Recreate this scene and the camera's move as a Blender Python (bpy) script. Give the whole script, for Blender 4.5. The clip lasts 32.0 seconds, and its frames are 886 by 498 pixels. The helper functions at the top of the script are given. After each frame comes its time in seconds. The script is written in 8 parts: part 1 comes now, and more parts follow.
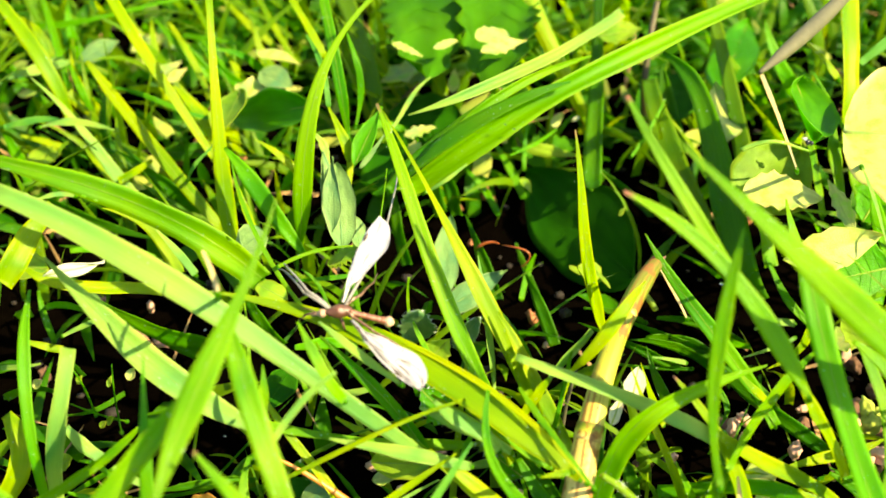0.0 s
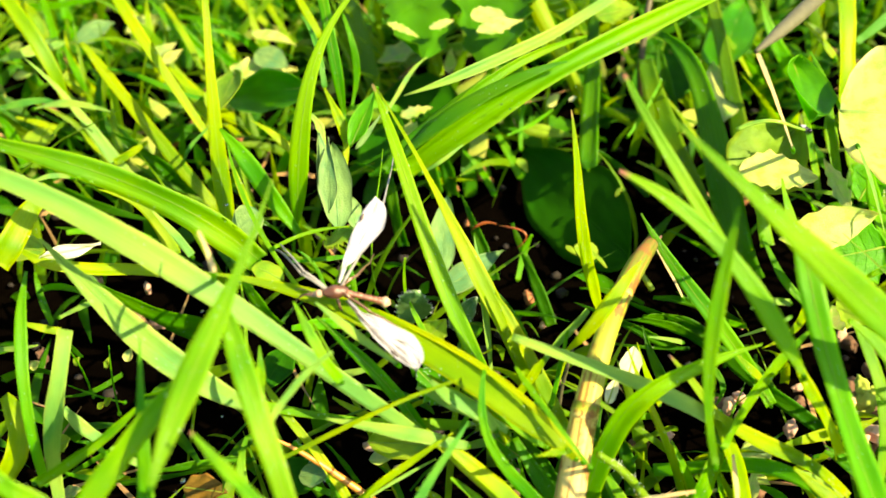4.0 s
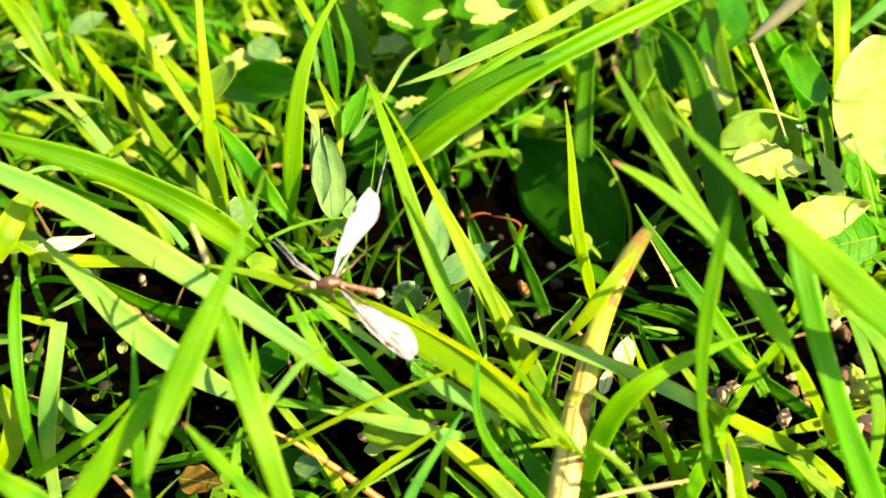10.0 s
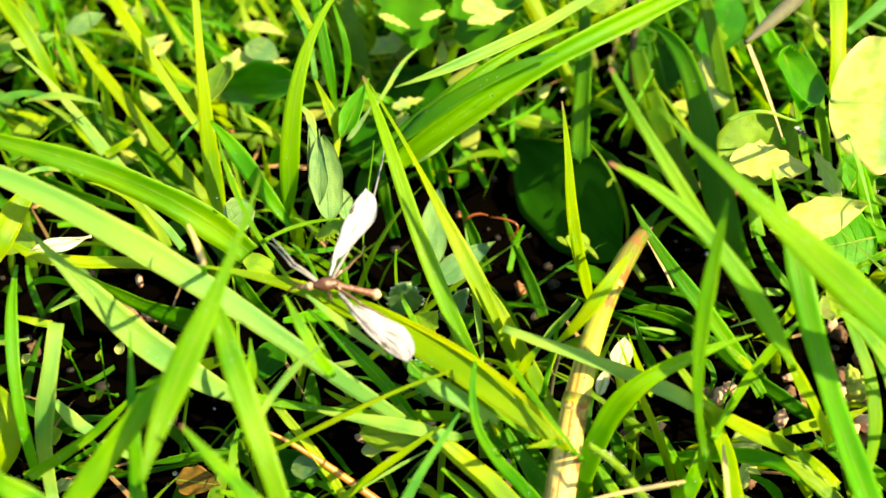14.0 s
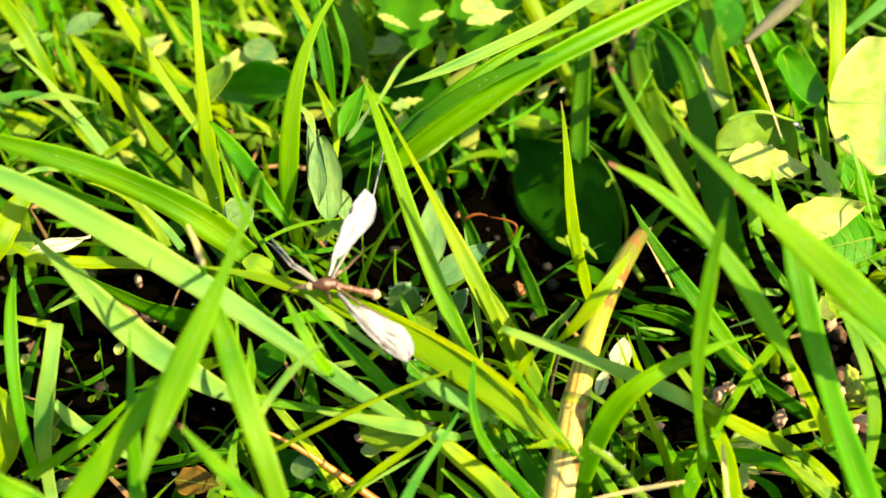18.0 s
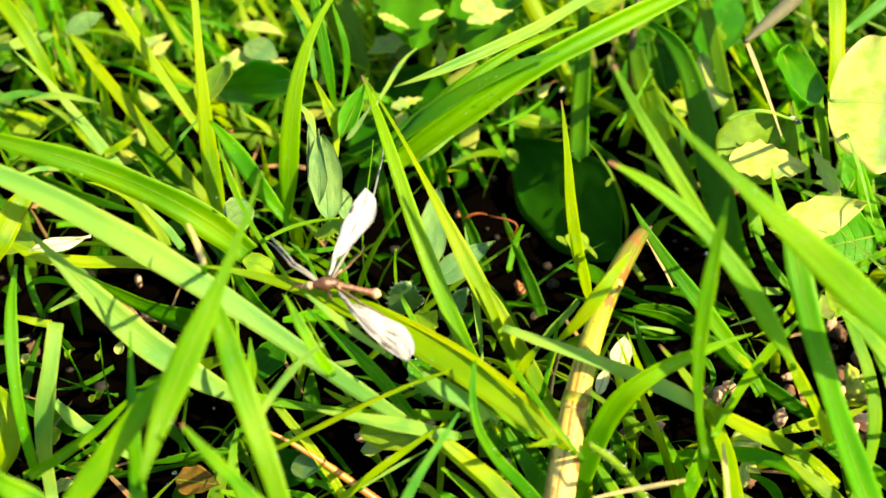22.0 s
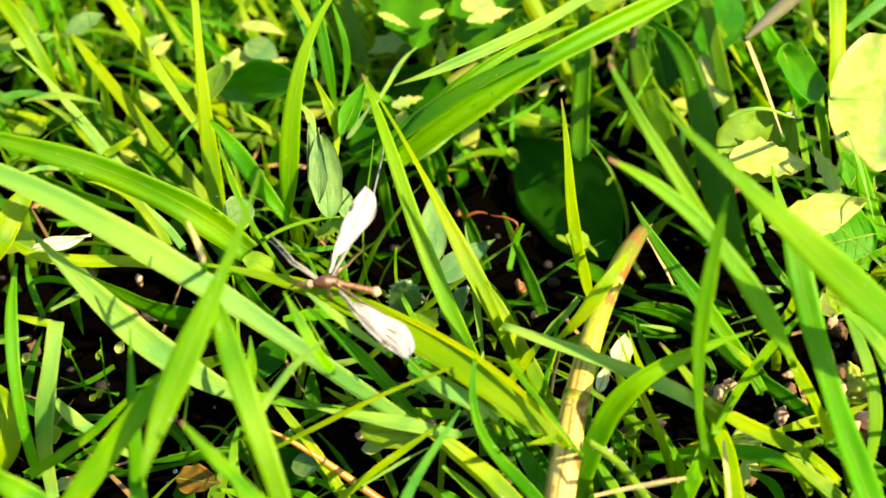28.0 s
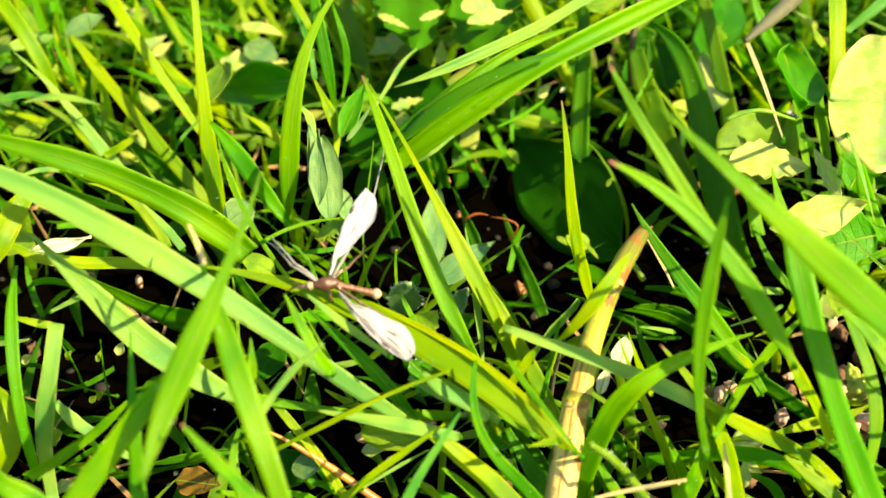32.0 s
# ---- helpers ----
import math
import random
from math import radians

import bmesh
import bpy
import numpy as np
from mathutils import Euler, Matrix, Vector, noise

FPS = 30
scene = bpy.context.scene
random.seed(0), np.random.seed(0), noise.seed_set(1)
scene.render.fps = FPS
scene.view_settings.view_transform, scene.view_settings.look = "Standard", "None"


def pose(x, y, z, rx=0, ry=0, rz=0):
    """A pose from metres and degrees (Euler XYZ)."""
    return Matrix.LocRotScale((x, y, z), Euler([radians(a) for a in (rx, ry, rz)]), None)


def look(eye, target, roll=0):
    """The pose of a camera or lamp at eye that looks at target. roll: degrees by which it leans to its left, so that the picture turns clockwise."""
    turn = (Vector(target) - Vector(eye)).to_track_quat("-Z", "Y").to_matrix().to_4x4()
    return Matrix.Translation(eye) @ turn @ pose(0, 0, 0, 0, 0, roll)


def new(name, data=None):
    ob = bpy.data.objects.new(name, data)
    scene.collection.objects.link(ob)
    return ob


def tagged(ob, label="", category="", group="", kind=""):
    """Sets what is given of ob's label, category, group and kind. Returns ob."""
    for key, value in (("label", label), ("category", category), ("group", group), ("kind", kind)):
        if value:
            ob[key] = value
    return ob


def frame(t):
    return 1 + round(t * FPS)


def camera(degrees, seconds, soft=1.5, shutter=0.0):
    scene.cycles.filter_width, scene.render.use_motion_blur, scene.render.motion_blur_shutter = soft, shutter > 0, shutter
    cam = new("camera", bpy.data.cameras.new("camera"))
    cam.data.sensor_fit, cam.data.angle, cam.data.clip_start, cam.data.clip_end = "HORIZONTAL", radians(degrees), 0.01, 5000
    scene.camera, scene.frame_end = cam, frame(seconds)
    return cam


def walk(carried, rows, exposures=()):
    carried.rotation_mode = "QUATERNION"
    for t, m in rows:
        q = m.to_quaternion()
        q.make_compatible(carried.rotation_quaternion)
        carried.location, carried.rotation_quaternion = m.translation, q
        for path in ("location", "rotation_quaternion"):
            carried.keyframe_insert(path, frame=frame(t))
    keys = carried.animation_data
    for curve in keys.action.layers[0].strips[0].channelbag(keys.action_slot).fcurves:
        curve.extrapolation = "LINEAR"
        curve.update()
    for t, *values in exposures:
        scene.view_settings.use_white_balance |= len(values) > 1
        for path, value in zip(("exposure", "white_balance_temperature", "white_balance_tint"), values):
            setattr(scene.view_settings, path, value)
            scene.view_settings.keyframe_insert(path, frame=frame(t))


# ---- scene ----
EXPOSURE = [(0.0, 1.85, 7600, 1), (6.0, 1.85, 7600, 1), (10.0, 1.85, 7600, 0), (13.0, 1.77, 7600, 0), (20.0, 1.63, 7600, -1), (32.0, 1.63, 7600, -1)]
cam = camera(45, 32.0, soft=1.6)
PATH = [
    (0.0, pose(-0.00097, -0.14832, 0.19817, 46.507, 0.046, 0.610)),
    (0.5, pose(-0.00080, -0.14837, 0.19828, 46.364, 0.060, 0.620)),
    (1.0, pose(-0.00076, -0.14844, 0.19824, 46.242, 0.065, 0.602)),
    (1.5, pose(-0.00072, -0.14846, 0.19826, 46.098, 0.063, 0.583)),
    (2.0, pose(-0.00073, -0.14845, 0.19826, 45.954, 0.056, 0.557)),
    (2.5, pose(-0.00066, -0.14850, 0.19823, 45.832, 0.072, 0.529)),
    (3.0, pose(-0.00061, -0.14852, 0.19817, 45.723, 0.081, 0.502)),
    (3.5, pose(-0.00067, -0.14856, 0.19812, 45.619, 0.090, 0.444)),
    (5.5, pose(-0.00061, -0.14869, 0.19792, 45.307, 0.086, 0.324)),
    (6.0, pose(-0.00040, -0.14872, 0.19791, 45.249, 0.126, 0.314)),
    (6.5, pose(-0.00029, -0.14870, 0.19793, 45.192, 0.149, 0.295)),
    (7.0, pose(-0.00016, -0.14870, 0.19801, 45.133, 0.159, 0.287)),
    (8.0, pose(-0.00015, -0.14859, 0.19820, 45.026, 0.134, 0.240)),
    (9.0, pose(-0.00015, -0.14855, 0.19827, 44.989, 0.125, 0.178)),
    (10.0, pose(-0.00006, -0.14860, 0.19825, 45.005, 0.114, 0.149)),
    (11.0, pose(0.00003, -0.14862, 0.19828, 45.014, 0.095, 0.128)),
    (12.0, pose(0.00007, -0.14857, 0.19834, 45.001, 0.066, 0.116)),
    (13.0, pose(0.00009, -0.14848, 0.19840, 44.992, 0.044, 0.087)),
    (14.0, pose(0.00009, -0.14848, 0.19847, 44.991, 0.040, 0.052)),
    (14.5, pose(0.00004, -0.14849, 0.19836, 45.019, 0.011, 0.052)),
    (16.5, pose(0.00001, -0.14849, 0.19850, 44.999, 0.001, 0.001)),
    (17.0, pose(0.00000, -0.14849, 0.19849, 45.000, 0.000, 0.000)),
    (18.0, pose(0.00000, -0.14849, 0.19849, 45.000, 0.000, 0.000)),
    (19.0, pose(-0.00000, -0.14849, 0.19849, 45.000, -0.000, -0.000)),
    (20.0, pose(-0.00010, -0.14858, 0.19847, 45.014, -0.012, -0.011)),
    (21.0, pose(-0.00022, -0.14862, 0.19838, 45.018, -0.021, -0.037)),
    (22.0, pose(-0.00019, -0.14863, 0.19837, 45.004, 0.007, -0.051)),
    (23.0, pose(-0.00006, -0.14868, 0.19823, 45.024, 0.019, -0.024)),
    (24.0, pose(0.00001, -0.14877, 0.19813, 45.037, 0.055, -0.028)),
    (25.0, pose(0.00004, -0.14885, 0.19798, 45.056, 0.084, -0.040)),
    (25.5, pose(0.00004, -0.14888, 0.19796, 45.062, 0.090, -0.046)),
    (27.5, pose(0.00021, -0.14902, 0.19785, 45.084, 0.159, -0.043)),
    (28.0, pose(0.00015, -0.14904, 0.19790, 45.078, 0.156, -0.057)),
    (29.0, pose(-0.00008, -0.14886, 0.19787, 45.063, 0.113, -0.086)),
    (30.0, pose(-0.00005, -0.14892, 0.19788, 45.089, 0.121, -0.085)),
    (31.0, pose(-0.00004, -0.14889, 0.19790, 45.109, 0.126, -0.087)),
    (32.0, pose(-0.00015, -0.14879, 0.19803, 45.106, 0.114, -0.106)),
]
walk(cam, PATH, EXPOSURE)
cam.data.dof.use_dof = True
cam.data.dof.focus_distance = 0.226
cam.data.dof.aperture_fstop = 16

# ---- light ----
SUN_AZ, SUN_EL = 116.0, 48.0      # degrees from +y towards +x, and above the horizon
world = bpy.data.worlds.new("world")
scene.world = world
world.use_nodes = True
sky = world.node_tree.nodes.new("ShaderNodeTexSky")
sky.sky_type, sky.sun_disc = "NISHITA", False
sky.sun_elevation, sky.sun_rotation = radians(SUN_EL), radians(SUN_AZ)
world.node_tree.nodes["Background"].inputs["Strength"].default_value = 0.125
world.node_tree.links.new(sky.outputs[0], world.node_tree.nodes["Background"].inputs[0])
sun = new("sun", bpy.data.lights.new("sun", "SUN"))
sun.data.energy, sun.data.angle, sun.data.color = 5.0, radians(0.5), (1.0, 0.84, 0.56)
az, el = radians(SUN_AZ), radians(SUN_EL)
sun.matrix_world = look((math.sin(az) * math.cos(el), math.cos(az) * math.cos(el), math.sin(el)), (0, 0, 0))


# ---- materials ----
class Mat:
    """A node material under construction."""

    def __init__(self, name):
        self.m = bpy.data.materials.new(name)
        self.m.use_nodes = True
        self.t = self.m.node_tree
        self.t.nodes.clear()
        self.out = self.node("ShaderNodeOutputMaterial")

    def node(self, kind, **values):
        n = self.t.nodes.new(kind)
        for key, value in values.items():
            n.inputs[key.replace("_", " ")].default_value = value
        return n

    def link(self, a, b):
        self.t.links.new(a, b)

    def noise(self, vector, scale, detail=3.0):
        n = self.node("ShaderNodeTexNoise", Scale=scale, Detail=detail)
        self.link(vector, n.inputs["Vector"])
        return n.outputs["Fac"]

    def ramp(self, fac, *stops):
        n = self.node("ShaderNodeValToRGB")
        while len(n.color_ramp.elements) < len(stops):
            n.color_ramp.elements.new(0.5)
        for e, (p, c) in zip(n.color_ramp.elements, stops):
            e.position, e.color = p, (*c, 1)
        self.link(fac, n.inputs[0])
        return n.outputs[0]

    def mix(self, fac, a, b, how="MIX"):
        n = self.t.nodes.new("ShaderNodeMix")
        n.data_type, n.blend_type = "RGBA", how
        for socket, value in ((n.inputs[0], fac), (n.inputs[6], a), (n.inputs[7], b)):
            if isinstance(value, (int, float)):
                socket.default_value = value
            elif isinstance(value, tuple):
                socket.default_value = (*value, 1)
            else:
                self.link(value, socket)
        return n.outputs[2]

    def math(self, how, a, b=0.0):
        n = self.t.nodes.new("ShaderNodeMath")
        n.operation = how
        for socket, value in zip(n.inputs, (a, b)):
            if isinstance(value, (int, float)):
                socket.default_value = value
            else:
                self.link(value, socket)
        return n.outputs[0]

    def bump(self, height, strength, distance):
        n = self.node("ShaderNodeBump", Strength=strength, Distance=distance)
        self.link(height, n.inputs["Height"])
        return n.outputs[0]


def foliage(name, colour, glow, thin=0.5, rough=0.4, island=False, withered=False, veins=True, shine=0.17, mottle=None, fibres=True):
    """Leaf tissue: colour reflects, glow is what shines through. UV: x across, y along."""
    k = Mat(name)
    uv = k.node("ShaderNodeTexCoord").outputs["UV"]
    at = k.node("ShaderNodeTexCoord").outputs["Object"]
    if island:
        rnd = k.node("ShaderNodeNewGeometry").outputs["Random Per Island"]
    else:
        rnd = k.node("ShaderNodeObjectInfo").outputs["Random"]
    stretch = k.node("ShaderNodeMapping", Scale=(26.0, 1.6, 1.0))
    k.link(uv, stretch.inputs[0])
    grain = k.noise(stretch.outputs[0], 1.0, 4.0)
    patch = k.noise(at, 160.0, 3.0)
    dark = tuple(0.62 * c for c in colour)
    light = (min(1, colour[0] * 1.3 + colour[1] * 0.02), colour[1] * 1.22, colour[2] * 1.2)
    col = k.mix(k.ramp(rnd, (0.0, (0, 0, 0)), (1.0, (1, 1, 1))), dark, light)
    col = k.mix(k.ramp(grain, (0.35, (0, 0, 0)), (0.68, (0.8, 0.8, 0.8))), col, light)
    col = k.mix(k.ramp(patch, (0.42, (0, 0, 0)), (0.75, (0.5, 0.5, 0.5))), col, (colour[0] * 1.5 + colour[1] * 0.05, colour[1] * 1.1, colour[2] * 0.8))
    glo = k.mix(k.ramp(grain, (0.35, (0, 0, 0)), (0.7, (0.5, 0.5, 0.5))), glow, tuple(0.6 * c for c in glow))
    if veins:
        run = k.node("ShaderNodeMapping", Scale=(0.5, 2.6, 1.0))
        k.link(uv, run.inputs[0])
        shift = k.node("ShaderNodeVectorMath")
        k.link(run.outputs[0], shift.inputs[0])
        k.link(k.math("MULTIPLY", rnd, 40.0), shift.inputs[1])
        zone = k.noise(shift.outputs[0], 1.0, 2.0)
        yellow = k.ramp(zone, (0.50, (0, 0, 0)), (0.68, (0.85, 0.85, 0.85) if fibres else (0.35, 0.35, 0.35)))
        deep = k.ramp(zone, (0.34, (0.95, 0.95, 0.95)), (0.49, (0, 0, 0)))
        col = k.mix(yellow, col, (colour[0] * 1.45 + colour[1] * 0.13, colour[1] * 1.2, colour[2]))
        glo = k.mix(yellow, glo, (min(1, glow[0] * 1.3 + glow[1] * 0.08), glow[1], glow[2]))
        col = k.mix(deep, col, (colour[0] * 0.5, colour[1] * 0.72, colour[2] * 0.9))
        glo = k.mix(deep, glo, (glow[0] * 0.55, glow[1] * 0.8, glow[2]))
        lines = k.node("ShaderNodeMapping", Scale=(64.0, 0.8, 1.0) if fibres else (5.0, 4.0, 1.0))
        k.link(uv, lines.inputs[0])
        fibre = k.ramp(k.noise(lines.outputs[0], 1.0, 2.0), (0.42, (0.45, 0.45, 0.45)), (0.60, (0, 0, 0)))
        col = k.mix(fibre, col, tuple(0.5 * c for c in colour))
        glo = k.mix(fibre, glo, tuple(0.6 * c for c in glow))
    glo = k.mix(rnd, glo, (min(1, glow[0] * 1.25), glow[1], glow[2] * 0.7))
    across = k.node("ShaderNodeSeparateXYZ")
    k.link(uv, across.inputs[0])
    rim = k.math("ABSOLUTE", k.math("SUBTRACT", across.outputs[0], 0.5))
    rim = k.ramp(rim, (0.43, (0, 0, 0)), (0.49, (0.75, 0.75, 0.75)))
    col = k.mix(rim, col, (min(1, colour[0] * 2.0 + colour[1] * 0.1), min(1, colour[1] * 1.35), colour[2] * 1.5))
    if mottle:
        blot = k.ramp(k.noise(at, 330.0, 4.0), (0.50, (0, 0, 0)), (0.68, (0.6, 0.6, 0.6)))
        col, glo = k.mix(blot, col, mottle), k.mix(blot, glo, tuple(min(1, 1.9 * c) for c in mottle))
    if withered:
        sep = k.node("ShaderNodeSeparateXYZ")
        k.link(uv, sep.inputs[0])
        end = k.ramp(sep.outputs[1], (0.955, (0, 0, 0)), (0.985, (1, 1, 1)))
        col = k.mix(end, col, (0.42, 0.2, 0.12))
        glo = k.mix(end, glo, (0.35, 0.16, 0.08))
    fleck = k.ramp(k.noise(at, 1400.0, 2.0), (0.70, (0, 0, 0)), (0.75, (0.8, 0.8, 0.8)))
    if fibres:
        col = k.mix(fleck, col, (0.5, 0.6, 0.42))
    else:
        cells = k.node("ShaderNodeTexVoronoi", Scale=1500.0)
        cells.feature = "DISTANCE_TO_EDGE"
        k.link(at, cells.inputs["Vector"])
        net = k.ramp(cells.outputs["Distance"], (0.0, (0.3, 0.3, 0.3)), (0.12, (0, 0, 0)))
        col = k.mix(net, col, (min(1, colour[0] * 1.7 + colour[1] * 0.1), min(1, colour[1] * 1.4), colour[2] * 1.5))
        glo = k.mix(net, glo, tuple(0.55 * c for c in glow))
        grain = k.math("ADD", k.math("MULTIPLY", k.ramp(cells.outputs["Distance"], (0.0, (0, 0, 0)), (0.2, (1, 1, 1))), 0.5), k.noise(at, 260.0, 3.0))
    b = k.node("ShaderNodeBsdfPrincipled", Roughness=rough)
    b.inputs["Specular IOR Level"].default_value = shine
    k.link(col, b.inputs["Base Color"])
    tr = k.node("ShaderNodeBsdfTranslucent")
    k.link(glo, tr.inputs[0])
    if veins:
        nrm = k.bump(grain, 0.5, 0.0002 if fibres else 0.00014)
        k.link(nrm, b.inputs["Normal"])
        k.link(nrm, tr.inputs["Normal"])
    mixer = k.node("ShaderNodeMixShader", Fac=thin)
    k.link(b.outputs[0], mixer.inputs[1])
    k.link(tr.outputs[0], mixer.inputs[2])
    k.link(mixer.outputs[0], k.out.inputs[0])
    return k.m


TONES = {
    "fresh": ((0.195, 0.345, 0.006), (0.56, 0.78, 0.010)),
    "gold": ((0.27, 0.38, 0.008), (0.62, 0.78, 0.012)),
    "leafy": ((0.115, 0.32, 0.007), (0.37, 0.73, 0.007)),
    "mid": ((0.072, 0.30, 0.005), (0.25, 0.70, 0.007)),
    # darker copy of the green, for blades that look shaded
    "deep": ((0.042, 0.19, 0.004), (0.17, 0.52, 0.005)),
    "pale": ((0.205, 0.41, 0.075), (0.45, 0.76, 0.09)),
    # bluish sky sheen put into the leaf colour
    "blue": ((0.07, 0.28, 0.035), (0.20, 0.58, 0.04)),
    "olive": ((0.08, 0.20, 0.006), (0.28, 0.55, 0.010)),
    "straw": ((0.60, 0.52, 0.26), (0.55, 0.47, 0.18)),
}
WORDS = {
    "fresh": "fresh yellow-green sunlit grass blade in the lawn",
    "gold": "golden strip along the upper edge of a wide blade",
    "leafy": "smooth saturated green grass blade over the lawn",
    "mid": "mid-green narrow grass blade standing in the lawn",
    "deep": "grass blade coloured dark green for the shaded lawn",
    "pale": "pale green smooth grass blade leaning over the lawn",
    "blue": "blue-green grass blade with sky sheen in its colour",
    "olive": "olive-brown ageing grass blade among fresh ones",
    "straw": "dry straw-coloured dead grass blade among green grass",
}
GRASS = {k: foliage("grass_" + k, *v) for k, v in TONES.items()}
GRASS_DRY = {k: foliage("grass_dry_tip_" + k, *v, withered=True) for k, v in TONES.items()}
RIB = foliage("midrib", (0.22, 0.38, 0.06), (0.55, 0.7, 0.06), thin=0.5)
TURF = foliage("turf", (0.085, 0.22, 0.006), (0.34, 0.58, 0.010), island=True)
# darker copy of the turf tone that holds the shade below
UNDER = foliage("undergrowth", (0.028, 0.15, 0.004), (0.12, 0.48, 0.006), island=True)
# pale leaf colour that stands for sunlit spots in the background
SUN_PATCH = foliage("low_leaf_sunlit", (0.30, 0.42, 0.08), (0.62, 0.76, 0.16), island=True)
THATCH = foliage("thatch", (0.30, 0.20, 0.09), (0.25, 0.16, 0.05), thin=0.15, rough=0.7, island=True, shine=0.2)
LEAF = {
    # darkened so that the large leaf reads as shaded
    "dark": foliage("leaf_dark_shade", (0.012, 0.095, 0.003), (0.035, 0.25, 0.003), thin=0.3, rough=0.6, shine=0.04, fibres=False),
    "green": foliage("leaf_green", (0.05, 0.26, 0.006), (0.22, 0.70, 0.008), fibres=False),
    # cream tone, also used to paint sunlit patches on leaves
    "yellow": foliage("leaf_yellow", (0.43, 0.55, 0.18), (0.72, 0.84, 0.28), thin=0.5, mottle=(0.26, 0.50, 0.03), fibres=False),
    "bright": foliage("leaf_bright", (0.20, 0.38, 0.03), (0.60, 0.80, 0.04), thin=0.5, fibres=False),
    "brown": foliage("leaf_brown", (0.12, 0.08, 0.012), (0.16, 0.10, 0.012), thin=0.2, rough=0.7, fibres=False),
    # green dimmed in colour for toothed leaves that lie in shade
    "moss": foliage("leaf_shade_green", (0.03, 0.15, 0.003), (0.13, 0.42, 0.004), thin=0.4, rough=0.6, shine=0.08, mottle=(0.05, 0.19, 0.004), fibres=False),
    "olive": foliage("leaf_olive", (0.11, 0.24, 0.012), (0.32, 0.56, 0.02), thin=0.4, rough=0.5, mottle=(0.20, 0.33, 0.03), fibres=False),
    "white": foliage("leaf_white", (0.62, 0.70, 0.50), (0.70, 0.76, 0.48), thin=0.35, rough=0.3, shine=0.5, fibres=False),
    "grey": foliage("leaf_grey", (0.13, 0.28, 0.09), (0.20, 0.40, 0.09), thin=0.35, rough=0.55, shine=0.2, fibres=False),
}


def plain(name, colour, rough=0.6, spread=0.4, scale=300.0, metal=0.0, rise=0.3):
    k = Mat(name)
    at = k.node("ShaderNodeTexCoord").outputs["Object"]
    n = k.noise(at, scale, 4.0)
    big = k.noise(at, scale / 7, 2.0)
    col = k.mix(n, tuple(c * (1 - spread) for c in colour), tuple(min(1, c * (1 + spread)) for c in colour))
    col = k.mix(k.ramp(big, (0.4, (0, 0, 0)), (0.65, (0.6, 0.6, 0.6))), col, tuple(c * (1 - spread) for c in colour))
    b = k.node("ShaderNodeBsdfPrincipled", Roughness=rough, Metallic=metal)
    k.link(col, b.inputs["Base Color"])
    k.link(k.bump(n, rise, 0.0004), b.inputs["Normal"])
    k.link(b.outputs[0], k.out.inputs[0])
    return k.m


def soil():
    """Soil blackened to stand for shade; farther off the lawn's green closes over it."""
    k = Mat("soil")
    at = k.node("ShaderNodeTexCoord").outputs["Object"]
    n, clod = k.noise(at, 420.0, 5.0), k.noise(at, 60.0, 3.0)
    # near-black colours hold the deep shade under the canopy
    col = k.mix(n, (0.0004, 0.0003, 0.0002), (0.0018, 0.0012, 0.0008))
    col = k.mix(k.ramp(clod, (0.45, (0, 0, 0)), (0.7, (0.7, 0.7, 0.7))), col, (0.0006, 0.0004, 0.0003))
    lawn = k.mix(k.noise(at, 35.0, 4.0), (0.008, 0.032, 0.003), (0.032, 0.085, 0.006))
    lawn = k.mix(k.noise(at, 1.1, 3.0), lawn, (0.022, 0.06, 0.006))
    far = k.node("ShaderNodeVectorMath")
    far.operation = "LENGTH"
    k.link(at, far.inputs[0])
    col = k.mix(k.ramp(k.math("MULTIPLY", far.outputs[1 if len(far.outputs) > 1 else 0], 0.5), (0.14, (0, 0, 0)), (0.34, (1, 1, 1))), col, lawn)
    b = k.node("ShaderNodeBsdfPrincipled", Roughness=1.0)
    b.inputs["Specular IOR Level"].default_value = 0.0
    k.link(col, b.inputs["Base Color"])
    k.link(k.bump(n, 0.8, 0.0006), b.inputs["Normal"])
    k.link(b.outputs[0], k.out.inputs[0])
    return k.m


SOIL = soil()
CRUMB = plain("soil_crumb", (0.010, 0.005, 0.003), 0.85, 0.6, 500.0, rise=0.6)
CHIP = plain("wood_chip", (0.56, 0.31, 0.22), 0.8, 0.25, 250.0, rise=0.4)
EARTH = plain("rusty_earth", (0.13, 0.062, 0.034), 0.9, 0.6, 400.0, rise=0.8)
MOSS = plain("moss", (0.34, 0.40, 0.05), 0.9, 0.5, 600.0, rise=0.9)
RUST = plain("orange_earth", (0.34, 0.13, 0.05), 0.8, 0.5, 400.0, rise=0.6)
BARK = plain("dead_stalk", (0.40, 0.155, 0.022), 0.4, 0.75, 200.0)
CHITIN = plain("brown_chitin", (0.16, 0.06, 0.032), 0.45, 0.85, 480.0, rise=0.9)
CHITIN_RED = plain("red_chitin", (0.17, 0.068, 0.036), 0.4, 0.7, 600.0, rise=0.8)
CURL = plain("rusty_leaf", (0.25, 0.065, 0.014), 0.25, 0.7, 300.0)
CHITIN_PALE = plain("tan_chitin", (0.44, 0.27, 0.18), 0.45, 0.75, 520.0, rise=0.9)
LEG = plain("leg_brown", (0.10, 0.05, 0.025), 0.5, 0.3, 900.0)
LEG_GREY = plain("leg_grey", (0.17, 0.16, 0.15), 0.6, 0.3, 900.0)
VEIN = plain("wing_vein", (0.07, 0.045, 0.035), 0.5, 0.3, 900.0)
